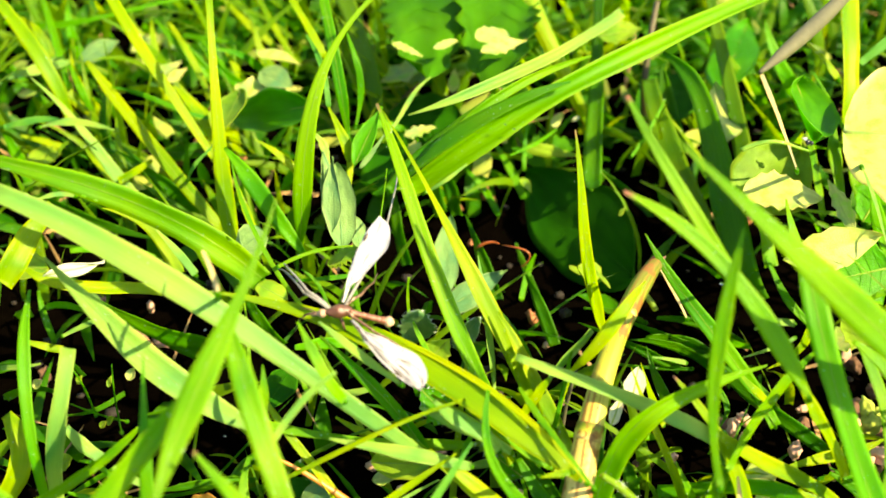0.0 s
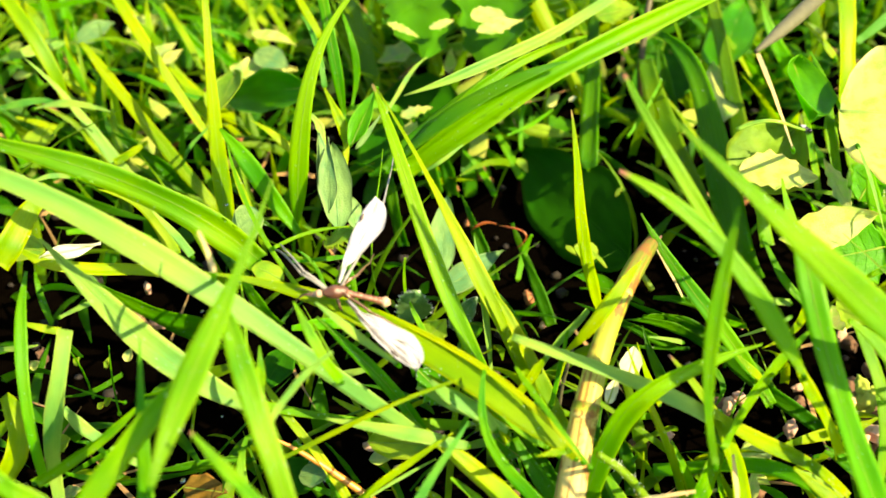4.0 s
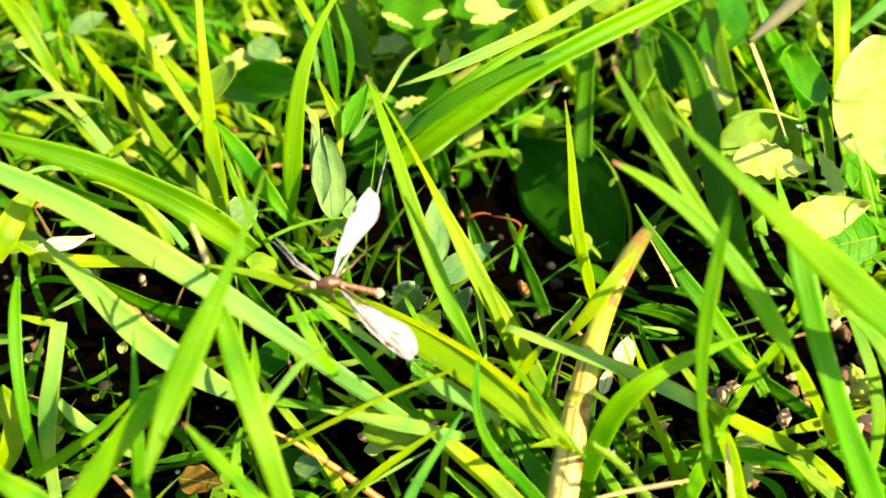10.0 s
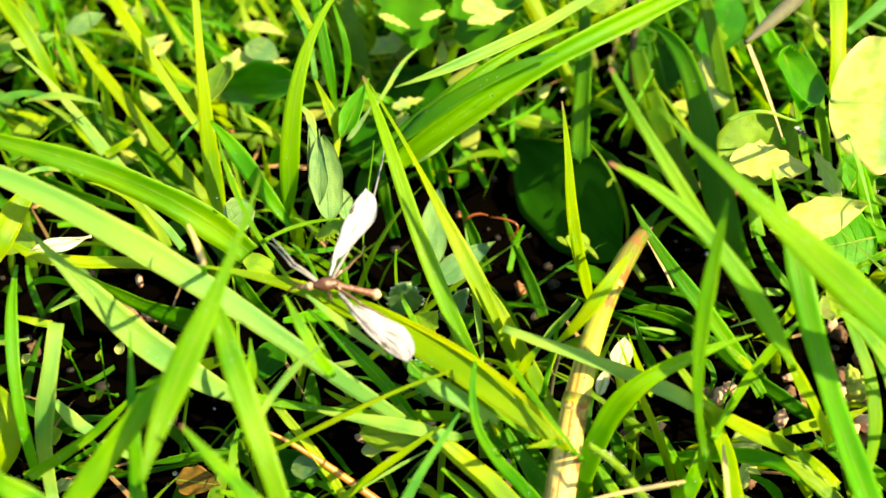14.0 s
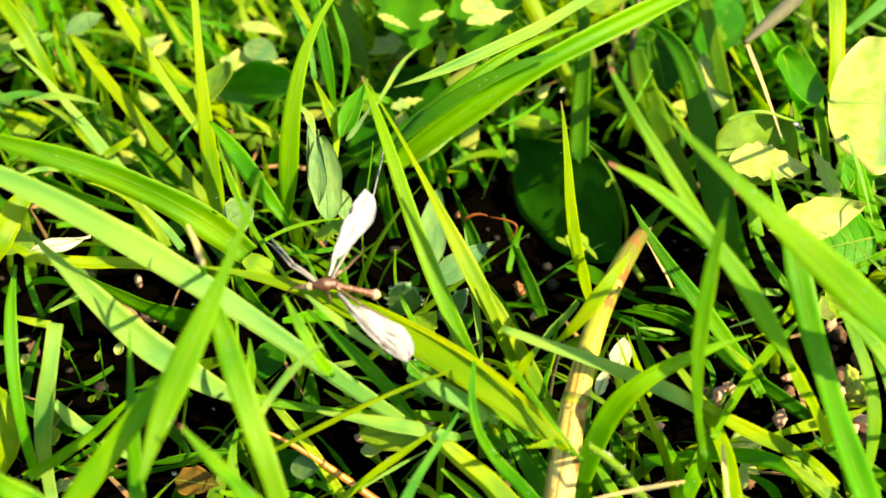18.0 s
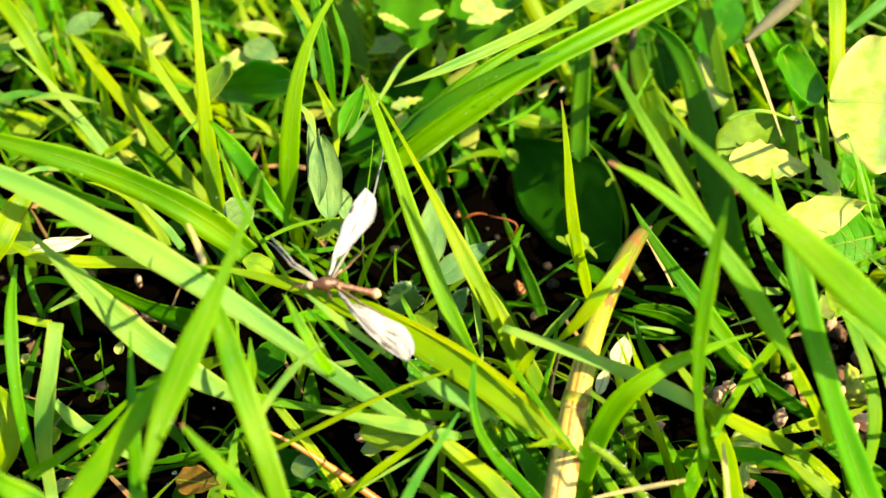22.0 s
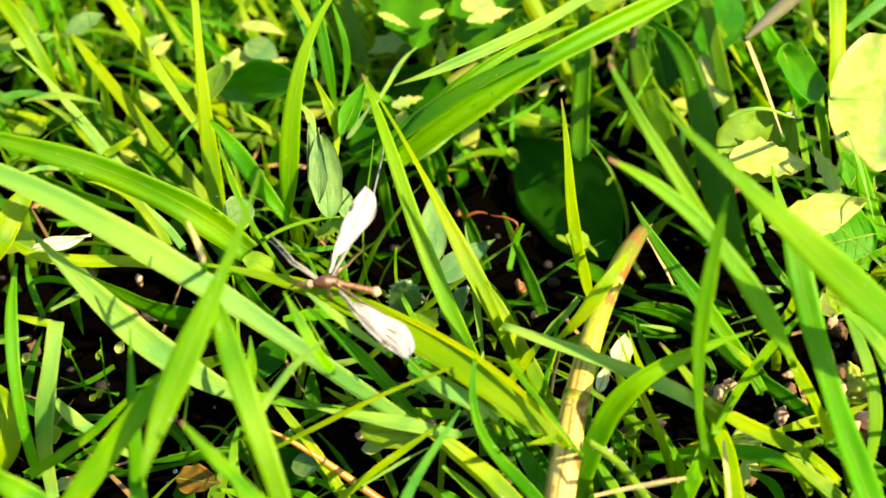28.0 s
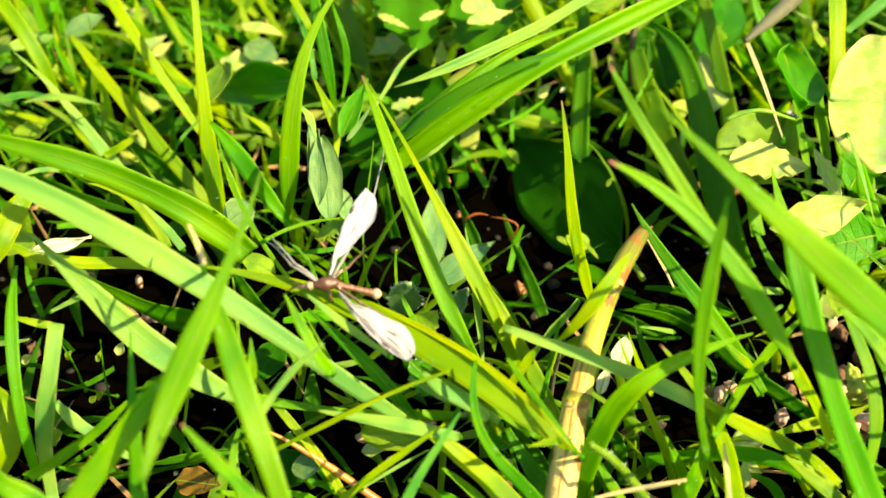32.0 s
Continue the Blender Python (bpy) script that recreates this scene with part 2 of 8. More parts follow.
BLACK = plain("black_shell", (0.012, 0.012, 0.014), 0.25, 0.3, 900.0)
HAIR = plain("white_hair", (0.75, 0.8, 0.7), 0.5, 0.1, 900.0)
STEM = plain("dark_stem", (0.05, 0.04, 0.012), 0.6, 0.4, 400.0)
SEED = plain("grey_seed_head", (0.075, 0.07, 0.032), 0.7, 0.4, 500.0)


def wing_material():
    k = Mat("wing_membrane")
    at = k.node("ShaderNodeTexCoord").outputs["Object"]
    n = k.noise(at, 500.0, 3.0)
    b = k.node("ShaderNodeBsdfPrincipled", Roughness=0.28)
    b.inputs["Specular IOR Level"].default_value = 0.9
    k.link(k.mix(n, (0.42, 0.39, 0.40), (0.64, 0.61, 0.63)), b.inputs["Base Color"])
    k.link(k.bump(k.noise(at, 420.0, 3.0), 0.6, 0.0008), b.inputs["Normal"])
    tr = k.node("ShaderNodeBsdfTranslucent", Color=(0.62, 0.60, 0.68, 1))
    clear = k.node("ShaderNodeBsdfTransparent")
    a, c = k.node("ShaderNodeMixShader", Fac=0.35), k.node("ShaderNodeMixShader", Fac=0.12)
    k.link(b.outputs[0], a.inputs[1])
    k.link(tr.outputs[0], a.inputs[2])
    k.link(a.outputs[0], c.inputs[1])
    k.link(clear.outputs[0], c.inputs[2])
    k.link(c.outputs[0], k.out.inputs[0])
    return k.m


def stalk_material():
    """Yellow grass stalk with brown flecks and long fibres."""
    k = Mat("yellow_stalk")
    uv = k.node("ShaderNodeTexCoord").outputs["UV"]
    at = k.node("ShaderNodeTexCoord").outputs["Object"]
    sep = k.node("ShaderNodeSeparateXYZ")
    k.link(uv, sep.inputs[0])
    stretch = k.node("ShaderNodeMapping", Scale=(18.0, 2.0, 1.0))
    k.link(uv, stretch.inputs[0])
    fibre = k.noise(stretch.outputs[0], 1.0, 4.0)
    col = k.ramp(sep.outputs[1], (0.0, (0.62, 0.44, 0.17)), (0.28, (0.56, 0.44, 0.11)), (0.45, (0.40, 0.38, 0.045)), (0.60, (0.21, 0.26, 0.018)), (0.78, (0.11, 0.15, 0.010)), (0.93, (0.08, 0.105, 0.010)), (1.0, (0.10, 0.07, 0.02)))
    col = k.mix(k.ramp(fibre, (0.45, (0, 0, 0)), (0.7, (0.4, 0.4, 0.4))), col, (0.35, 0.22, 0.05))
    stain = k.ramp(k.noise(at, 190.0, 4.0), (0.53, (0, 0, 0)), (0.60, (0.85, 0.85, 0.85)))
    col = k.mix(stain, col, (0.20, 0.07, 0.02))
    streak = k.node("ShaderNodeMapping", Scale=(16.0, 2.2, 1.0))
    k.link(uv, streak.inputs[0])
    scar = k.ramp(k.noise(streak.outputs[0], 1.0, 3.0), (0.53, (0, 0, 0)), (0.60, (0.85, 0.85, 0.85)))
    col = k.mix(scar, col, (0.22, 0.075, 0.02))
    dots = k.ramp(k.noise(at, 900.0, 2.0), (0.68, (0, 0, 0)), (0.73, (0.9, 0.9, 0.9)))
    col = k.mix(dots, col, (0.10, 0.04, 0.015))
    b = k.node("ShaderNodeBsdfPrincipled", Roughness=0.5)
    b.inputs["Specular IOR Level"].default_value = 0.2
    k.link(col, b.inputs["Base Color"])
    k.link(k.bump(fibre, 0.5, 0.0003), b.inputs["Normal"])
    k.link(b.outputs[0], k.out.inputs[0])
    return k.m


def water():
    k = Mat("water")
    b = k.node("ShaderNodeBsdfPrincipled", Roughness=0.02, IOR=1.33)
    b.inputs["Transmission Weight"].default_value = 1.0
    k.link(b.outputs[0], k.out.inputs[0])
    return k.m


WATER = water()
WING, STALK = wing_material(), stalk_material()


# ---- mesh helpers ----
def link_mesh(name, verts, faces, uvs, material, parent=None, smooth=True):
    me = bpy.data.meshes.new(name)
    me.from_pydata([tuple(v) for v in verts], [], faces)
    if uvs is not None:
        layer = me.uv_layers.new(name="along")
        flat = np.array(uvs, dtype=np.float32)
        index = np.zeros(len(me.loops), dtype=np.int32)
        me.loops.foreach_get("vertex_index", index)
        layer.data.foreach_set("uv", flat[index].ravel())
    me.materials.append(material)
    if smooth:
        me.polygons.foreach_set("use_smooth", [True] * len(me.polygons))
    ob = new(name, me)
    if parent is not None:
        ob.parent = parent
    return ob


def bend(points, s):
    """A place and a direction along a cubic bend from the first to the last of four points."""
    a, b, c, d = points
    r = 1 - s
    place = a * r**3 + b * (3 * r * r * s) + c * (3 * r * s * s) + d * s**3
    way = (b - a) * (3 * r * r) + (c - b) * (6 * r * s) + (d - c) * (3 * s * s)
    return place, way / max(np.linalg.norm(way), 1e-9)


def turned(v, axis, angle):
    c, s = math.cos(angle), math.sin(angle)
    return v * c + np.cross(axis, v) * s + axis * (axis @ v) * (1 - c)


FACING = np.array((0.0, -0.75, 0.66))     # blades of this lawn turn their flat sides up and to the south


def ribbon(points, widths, turn, twist=0, fold=0.09, steps=18, thick=0.00016, across=(-1, -0.55, 0, 0.55, 1)):
    """A channelled grass blade as a closed thin solid, its widths given at even steps from root to tip."""
    verts, uvs, faces = [], [], []
    n, marks = len(across), np.linspace(0, 1, len(widths))
    ph = 7000 * points[0][0] + 3000 * points[3][1]
    for i in range(steps + 1):
        s = i / steps
        p, way = bend(points, s)
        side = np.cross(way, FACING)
        side = side / max(np.linalg.norm(side), 1e-6)
        roll = 9 * math.sin(5 * s + ph) + 5 * math.sin(13 * s + 2 * ph)
        side = turned(side, way, radians(turn + twist * (s - 0.5) + roll))
        up = np.cross(side, way)
        w = 0.5 * max(0.00012, sum(np.interp(s + d, marks, widths) for d in (-0.04, 0, 0.04)) / 3)
        w *= 1 + 0.04 * math.sin(9 * s + 40000 * widths[0])
        for layer in (1, -1):
            for u in across:
                wave = 0.05 * w * u * math.sin(23 * s + ph + 2 * u)
                q = p + side * (u * w) + up * (wave + fold * w * (abs(u) ** 1.3) * 2 * (1 + 0.5 * math.sin(4 * s + ph)) + layer * thick * 0.5 * (1.15 - abs(u)))
                verts.append(q)
                uvs.append((u * 0.5 + 0.5, s))
    ring = 2 * n
    for i in range(steps):
        a, b = i * ring, (i + 1) * ring
        for j in range(n - 1):
            faces.append((a + j, a + j + 1, b + j + 1, b + j))
            faces.append((a + n + j + 1, a + n + j, b + n + j, b + n + j + 1))
        faces.append((a + n, a, b, b + n))
        faces.append((a + n - 1, a + 2 * n - 1, b + 2 * n - 1, b + n - 1))
    for base in (0, steps * ring):
        faces.append(tuple(base + j for j in range(n)) + tuple(base + n + j for j in reversed(range(n))))
    return verts, faces, uvs


def tube(points, radii, sides=8, steps=14):
    """A round, tapering rod along a cubic bend."""
    verts, uvs, faces = [], [], []
    ref = np.array((0.31, 0.2, 0.93))
    for i in range(steps + 1):
        s = i / steps
        p, way = bend(points, s)
        side = np.cross(way, ref)
        side = side / np.linalg.norm(side)
        up = np.cross(side, way)
        r = float(np.interp(s, np.linspace(0, 1, len(radii)), radii))
        for j in range(sides):
            g = 2 * math.pi * j / sides
            verts.append(p + side * (r * math.cos(g)) + up * (r * math.sin(g)))
            uvs.append((j / sides, s))
    for i in range(steps):
        for j in range(sides):
            k = (j + 1) % sides
            faces.append((i * sides + j, i * sides + k, (i + 1) * sides + k, (i + 1) * sides + j))
    faces.append(tuple(reversed(range(sides))))
    faces.append(tuple(steps * sides + j for j in range(sides)))
    return verts, faces, uvs


def mm(*points):
    return [np.array(p, dtype=float) / 1000 for p in points]


BEAD = bmesh.new()
bmesh.ops.create_icosphere(BEAD, subdivisions=1, radius=1)
BEAD_V, BEAD_F = [np.array(v.co) for v in BEAD.verts], [[v.index for v in f.verts] for f in BEAD.faces]
BEAD.free()


def beads(parent, points, origin, width):
    """Tiny white beads along a blade, standing for glints of dew."""
    rng = random.Random(int(abs(points[0][0]) * 1e6))
    verts, faces = [], []
    for i in range(rng.randint(15, 40)):
        p, way = bend(points, rng.uniform(0.2, 0.9))
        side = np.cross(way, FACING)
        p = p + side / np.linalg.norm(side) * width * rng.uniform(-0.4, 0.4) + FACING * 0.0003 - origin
        r, k = rng.uniform(0.00002, 0.00006), len(verts)
        verts += [p + v * r for v in BEAD_V]
        faces += [[k + a for a in f] for f in BEAD_F]
    tagged(link_mesh("dew_drops", verts, faces, None, HAIR, parent), "tiny white beads standing for dew glints", kind="stuff")


def tuft(label, x, y):
    ob = new("grass_tuft")
    ob.location = (x / 1000, y / 1000, 0)
    return tagged(ob, label, "grass", "grass tufts of the lawn")


def blade(plant, tone, widths, turn, root, one, two, top, fold=0.09, twist=0, withered=False, ribbed=False, foot=None):
    """One blade of a tuft: its leaf, where it shows a raised midrib, and the sheath that ties a high root to the soil."""
    points, widths = mm(root, one, two, top), [w / 1000 for w in widths]
    v, f, u = ribbon(points, widths, turn, twist, fold, 24)
    origin = points[0].copy()
    ob = link_mesh("grass_blade", [p - origin for p in v], f, u, (GRASS_DRY if withered else GRASS)[tone], plant)
    ob.location = origin - np.array(plant.location)
    tagged(ob, WORDS[tone] + (" with a withered tip" if withered else ""))
    if ribbed:
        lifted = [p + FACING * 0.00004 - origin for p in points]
        v, f, u = ribbon(lifted, [w * 0.045 for w in widths], turn, twist, 0.0, 24, 0.0003, (-1, 0, 1))
        tagged(link_mesh("midrib", v, f, u, RIB, ob), "paler raised midrib")
        beads(ob, points, origin, max(widths))
    if foot:
        low = mm(foot)[0] - origin
        way = -bend(points, 0.02)[1] * 0.3 * np.linalg.norm(low)
        v, f, u = tube([low, low * 0.68, low * 0.3 + way * 0.1, np.zeros(3)], [0.0005, 0.0004, 0.0005], 7, 10)
        tagged(link_mesh("sheath", v, f, u, GRASS["deep"], ob), "narrow dark green sheath")
    return ob


def straight(a, b, sag=(0, 0, 0)):
    a, b, sag = np.array(a, float), np.array(b, float), np.array(sag, float)
    return [a, a + (b - a) / 3 + sag, a + (b - a) * 2 / 3 + sag, b]


# outlines of broad leaves: half width against the way from base to tip
SHAPES = {
    "oval": lambda s: math.sin(math.pi * min(1, s) ** 0.8) ** 0.75,
    "round": lambda s: math.sqrt(max(0.0, 1 - (2 * s - 1) ** 2)) ** 0.9,
    "lance": lambda s: math.sin(math.pi * s**0.7) ** 1.1,
    "spoon": lambda s: math.sin(math.pi * s**1.25) ** 0.7,
}


def broad_leaf(label, tone, shape, base, top, edge, teeth=0, bite=0.0, cup=0.12, droop=0.06, veins=4, hairs=0, stalk=0.0, ruffle=0.035, name="broad_leaf"):
    """A broad leaf from base to tip, whose margin passes near edge: blade, midrib, side veins, hairs."""
    base, top, edge = mm(base, top, edge)
    long = top - base
    size = np.linalg.norm(long)
    x = long / size
    out = edge - (base + top) / 2
    out = out - x * (out @ x)
    half = np.linalg.norm(out)
    y = out / half
    z = np.cross(x, y)
    if z[2] < 0:
        z = -z
    rng = random.Random(int(size * 1e7))
    ph = rng.random() * 9

    def surf(s, u, lift=0.0):
        w = half * SHAPES[shape](min(max(s, 0.001), 0.999))
        if teeth:
            w *= 1 - bite * (abs(u) ** 3) * abs(2 * ((teeth * s + ph * (1 if u > 0 else 1.7)) % 1.0) - 1) ** 0.8
        w *= 1 + 0.07 * math.sin(7 * s + ph + (0 if u > 0 else 2.1)) + 0.035 * math.sin(19 * s + 2 * ph + (0 if u > 0 else 1.3))
        wave = ruffle * size * (math.sin(5.5 * s + ph + 2 * u) + (0.6 * math.sin(17 * s + 3 * u + ph) if ruffle > 0.1 else 0)) * abs(u) ** 1.4
        return x * (s * size) + y * (u * w) + z * (cup * half * u * u - droop * size * 4 * s * s * 0.5 + droop * size * s + wave * 0.6 + lift)

    rows, cols = (72 if teeth else 26), 13
    verts, uvs, faces = [], [], []
    for layer in (0.5, -0.5):
        for i in range(rows + 1):
            for j in range(cols):
                s, u = i / rows, 2 * j / (cols - 1) - 1
                quilt = (0.003 if veins < 2 else 0.008) * size * (math.cos(veins * 2 * math.pi * (s - abs(u) * 0.25) * 1.3) * (1 - abs(u)) * 0.5 - 0.6 * math.exp(-(u * 9) ** 2))
                verts.append(surf(s, u, quilt + layer * 0.0002))
                uvs.append((u * 0.5 + 0.5, s))
    half_count = (rows + 1) * cols
    for i in range(rows):
        for j in range(cols - 1):
            a = i * cols + j
            faces.append((a, a + 1, a + cols + 1, a + cols))
            faces.append((half_count + a + 1, half_count + a, half_count + a + cols, half_count + a + cols + 1))
        for j in (0, cols - 1):
            a = i * cols + j
            faces.append((a, a + cols, half_count + a + cols, half_count + a))
    thing = new(name)
    thing.location = base
    tagged(thing, label, "leaf", "broad leaves")
    link_mesh("leaf_blade", verts, faces, uvs, LEAF[tone], thing)
    rib_material = RIB if tone not in ("dark", "yellow", "moss", "grey") else LEAF[tone]
    mid = [surf(s, 0, 0.0001) for s in (0.0, 0.33, 0.66, 0.97)]
    if stalk:
        foot = -x * stalk + np.array((0, 0, -0.4 * stalk))
        v, f, u = tube([foot, foot * 0.6, foot * 0.25, mid[0]], [0.0007, 0.0006], 6, 8)
        link_mesh("leaf_stalk", v, f, u, RIB, thing)
    v, f, u = tube(mid, [0.016 * half + 0.00015, 0.0001], 6, 14)
    link_mesh("midrib", v, f, u, rib_material, thing)
    for i in range(veins if tone in ("green", "moss") and veins > 3 else 0):
        for sgn in (1, -1):
            s = 0.12 + 0.68 * i / veins
            way = [surf(s + 0.16 * q, sgn * 0.86 * q, 0.00008) for q in (0, 0.33, 0.66, 1)]
            v, f, u = tube(way, [0.004 * half + 0.00004, 0.00002], 5, 6)
            link_mesh("side_vein", v, f, u, LEAF[tone], thing)
    if hairs:
        v, f = [], []
        for i in range(hairs):
            s, u = rng.random(), rng.choice((-1, 1)) * rng.random() ** 0.4
            a = surf(s, u)
            d = z * 0.8 + y * u * 0.8 + np.array([rng.uniform(-0.5, 0.5) for c in range(3)])
            b = a + d * rng.uniform(0.0004, 0.0010)
            w = np.cross(d, (0.3, 0.5, 0.8))
            w = w / np.linalg.norm(w) * 0.000025
            g = np.cross(d, w)
            g = g / np.linalg.norm(g) * 0.000025
            k = len(v)
            v += [a + w, a - w + g, a - w - g, b]
            f += [(k, k + 1, k + 3), (k + 1, k + 2, k + 3), (k + 2, k, k + 3)]
        tagged(link_mesh("leaf_hairs", v, f, None, HAIR, thing), "fine white hairs", kind="stuff")
    return thing


# ---- ground ----
def lay_ground():
    n = 150
    line = [math.copysign(0.45 * abs(u) + 60 * abs(u) ** 8, u) for u in np.linspace(-1, 1, n + 1)]
    verts, faces = [], []
    for y in line:
        for x in line:
            far = max(abs(x), abs(y))
            rise = 0.005 * noise.noise((x * 28, y * 28, 0)) + 0.0025 * noise.noise((x * 90, y * 90, 3))
            verts.append((x, y + 0.05, rise - 0.004 if far < 1.0 else -0.004))
    for i in range(n):
        for j in range(n):
            a = i * (n + 1) + j
            faces.append((a, a + 1, a + n + 2, a + n + 1))
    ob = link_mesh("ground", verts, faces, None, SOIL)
    tagged(ob, "bare soil under the lawn, coloured black for shade", "ground", kind="structure")


lay_ground()


def scatter_blades(name, label, material, count, place, seed, steps=6):
    """Many thin blades in one mesh. place(rng) gives root, heading, length, width, lean and curl."""
    rng = np.random.default_rng(seed)
    verts, faces, uvs = [], [], []
    for i in range(count):
        x, y, z, head, length, width, lean, curl = place(rng)
        d = np.array((math.cos(head), math.sin(head), 0.0))
        side = np.array((-math.sin(head), math.cos(head), 0.0))
        spin = rng.uniform(-0.9, 0.9)
        p = np.array((x, y, z))
        base = len(verts)
        tilt = lean
        for k in range(steps + 1):
            s = k / steps
            way = d * math.sin(tilt) + np.array((0, 0, math.cos(tilt)))
            normal = np.cross(side, way)
            sd = side * math.cos(spin) + normal * math.sin(spin)
            w = 0.5 * width * (0.75 + 0.25 * min(1, 3 * s)) * max(0.04, 1 - s**2)
            fold = np.cross(sd, way) * (0.35 * w)
            verts += [p - sd * w + fold, p, p + sd * w + fold]
            uvs += [(0, s), (0.5, s), (1, s)]
            p = p + way * (length / steps)
            if p[2] < 0.001:
                p[2] = 0.001
            tilt += curl / steps
        for k in range(steps):
            a = base + 3 * k
            faces += [(a, a + 1, a + 4, a + 3), (a + 1, a + 2, a + 5, a + 4)]
    ob = link_mesh(name, verts, faces, uvs, material)
    tagged(ob, label, "grass", kind="stuff")
    return ob


BARE = [(0.010, 0.055, 0.014), (0.096, 0.001, 0.009), (0.097, -0.007, 0.008), (0.067, -0.002, 0.007), (0.077, -0.007, 0.007), (0.056, 0.038, 0.015), (0.043, 0.021, 0.010), (0.025, 0.044, 0.013), (0.033, 0.066, 0.017), (0.001, 0.055, 0.015), (0.015, 0.070, 0.012), (0.067, 0.040, 0.013), (-0.086, 0.016, 0.022), (-0.073, -0.010, 0.011), (-0.023, -0.013, 0.009), (0.092, 0.009, 0.009), (-0.070, 0.027, 0.008), (-0.015, 0.070, 0.009), (0.083, 0.038, 0.008), (0.089, 0.073, 0.012), (0.096, 0.048, 0.012), (0.082, 0.082, 0.009), (0.037, 0.090, 0.012), (0.052, 0.080, 0.012)]     # open spots with no short grass: x, y, radius


def in_view(rng):
    while True:
        x, y = rng.uniform(-0.16, 0.16), -0.08 + 0.36 * rng.random() ** 0.62
        if rng.random() < (0.42 if y > 0.08 else 0.2) and all((x - a) ** 2 + (y - b) ** 2 > r * r for a, b, r in BARE):
            break
    tall = 0.020 + 0.03 * max(0.0, (y - 0.04) / 0.2)
    return (x, y, -0.002, rng.uniform(0, 6.28), rng.uniform(0.5, 1.5) * tall, rng.uniform(0.0018, 0.0042), rng.uniform(0.1, 0.9), rng.uniform(0.1, 1.3))


def around(rng):
    while True:
        wide = 0.17 if rng.random() < 0.55 else 0.6
        x, y = rng.normal(0, wide), rng.normal(0.06, wide)
        if not (abs(x) < 0.10 + 0.25 * max(0.0, y + 0.1) and -0.20 < y < 0.27) and (abs(x) < 1.8 and abs(y) < 1.8):
            break
    return (x, y, -0.002, rng.uniform(0, 6.28), rng.uniform(0.035, 0.085), rng.uniform(0.002, 0.0045), rng.uniform(0.05, 0.6), rng.uniform(0.2, 1.2))


def lying(rng):
    x, y = rng.uniform(-0.16, 0.16), rng.uniform(-0.09, 0.27)
    return (x, y, 0.001 + rng.uniform(0, 0.004), rng.uniform(0, 6.28), rng.uniform(0.008, 0.03), rng.uniform(0.0006, 0.0018), rng.uniform(1.35, 1.6), rng.uniform(-0.3, 0.4))


def beneath(rng):
    while True:
        x, y = rng.uniform(-0.17, 0.17), -0.03 + 0.32 * rng.random() ** 0.8
        if rng.random() < (0.3 if y < 0.07 else 1.0) and all((x - a) ** 2 + (y - b) ** 2 > r * r * 0.7 for a, b, r in BARE):
            break
    return (x, y, -0.002, rng.uniform(0, 6.28), rng.uniform(0.012, 0.026), rng.uniform(0.003, 0.006), rng.uniform(0.3, 1.2), rng.uniform(0.2, 1.0))


scatter_blades("turf", "short dense green lawn grass growing from soil", TURF, 850, in_view, 5)
scatter_blades("undergrowth", "low grass coloured dark for the shade of taller blades", UNDER, 1500, beneath, 12)
def thin(rng):
    while True:
        x, y = rng.uniform(-0.13, 0.13), rng.uniform(-0.06, 0.07)
        if all((x - a) ** 2 + (y - b) ** 2 > 1.7 * r * r for a, b, r in BARE):
            break
    return (x, y, -0.002, rng.uniform(0, 6.28), rng.uniform(0.012, 0.034), rng.uniform(0.0005, 0.0013), rng.uniform(0.2, 1.3), rng.uniform(0.0, 1.2))


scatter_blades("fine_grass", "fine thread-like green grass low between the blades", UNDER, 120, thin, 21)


def rising(rng):
    while True:
        x, y = rng.uniform(-0.11, 0.12), rng.uniform(-0.06, 0.075)
        if all((x - a) ** 2 + (y - b) ** 2 > 1.7 * r * r for a, b, r in BARE):
            break
    return (x, y, -0.002, rng.uniform(0, 6.28), rng.uniform(0.022, 0.052), rng.uniform(0.0010, 0.0021), rng.uniform(0.2, 0.9), rng.uniform(0.2, 1.3))


def patches(rng):
    x, y = rng.uniform(-0.15, 0.14), rng.uniform(0.075, 0.24)
    return (x, y, rng.uniform(0.0, 0.012), rng.uniform(0, 6.28), rng.uniform(0.006, 0.014), rng.uniform(0.003, 0.007), rng.uniform(0.9, 1.5), rng.uniform(-0.4, 0.6))


scatter_blades("young_grass", "thin young green grass between the taller blades", TURF, 55, rising, 31)
scatter_blades("low_leaves", "small pale leaves coloured as sunlit spots in far grass", SUN_PATCH, 110, patches, 32)
scatter_blades("lawn", "green lawn grass all around", TURF, 13000, around, 6, 4)
scatter_blades("thatch", "dry brown grass litter lying on the soil", THATCH, 140, lying, 7, 3)


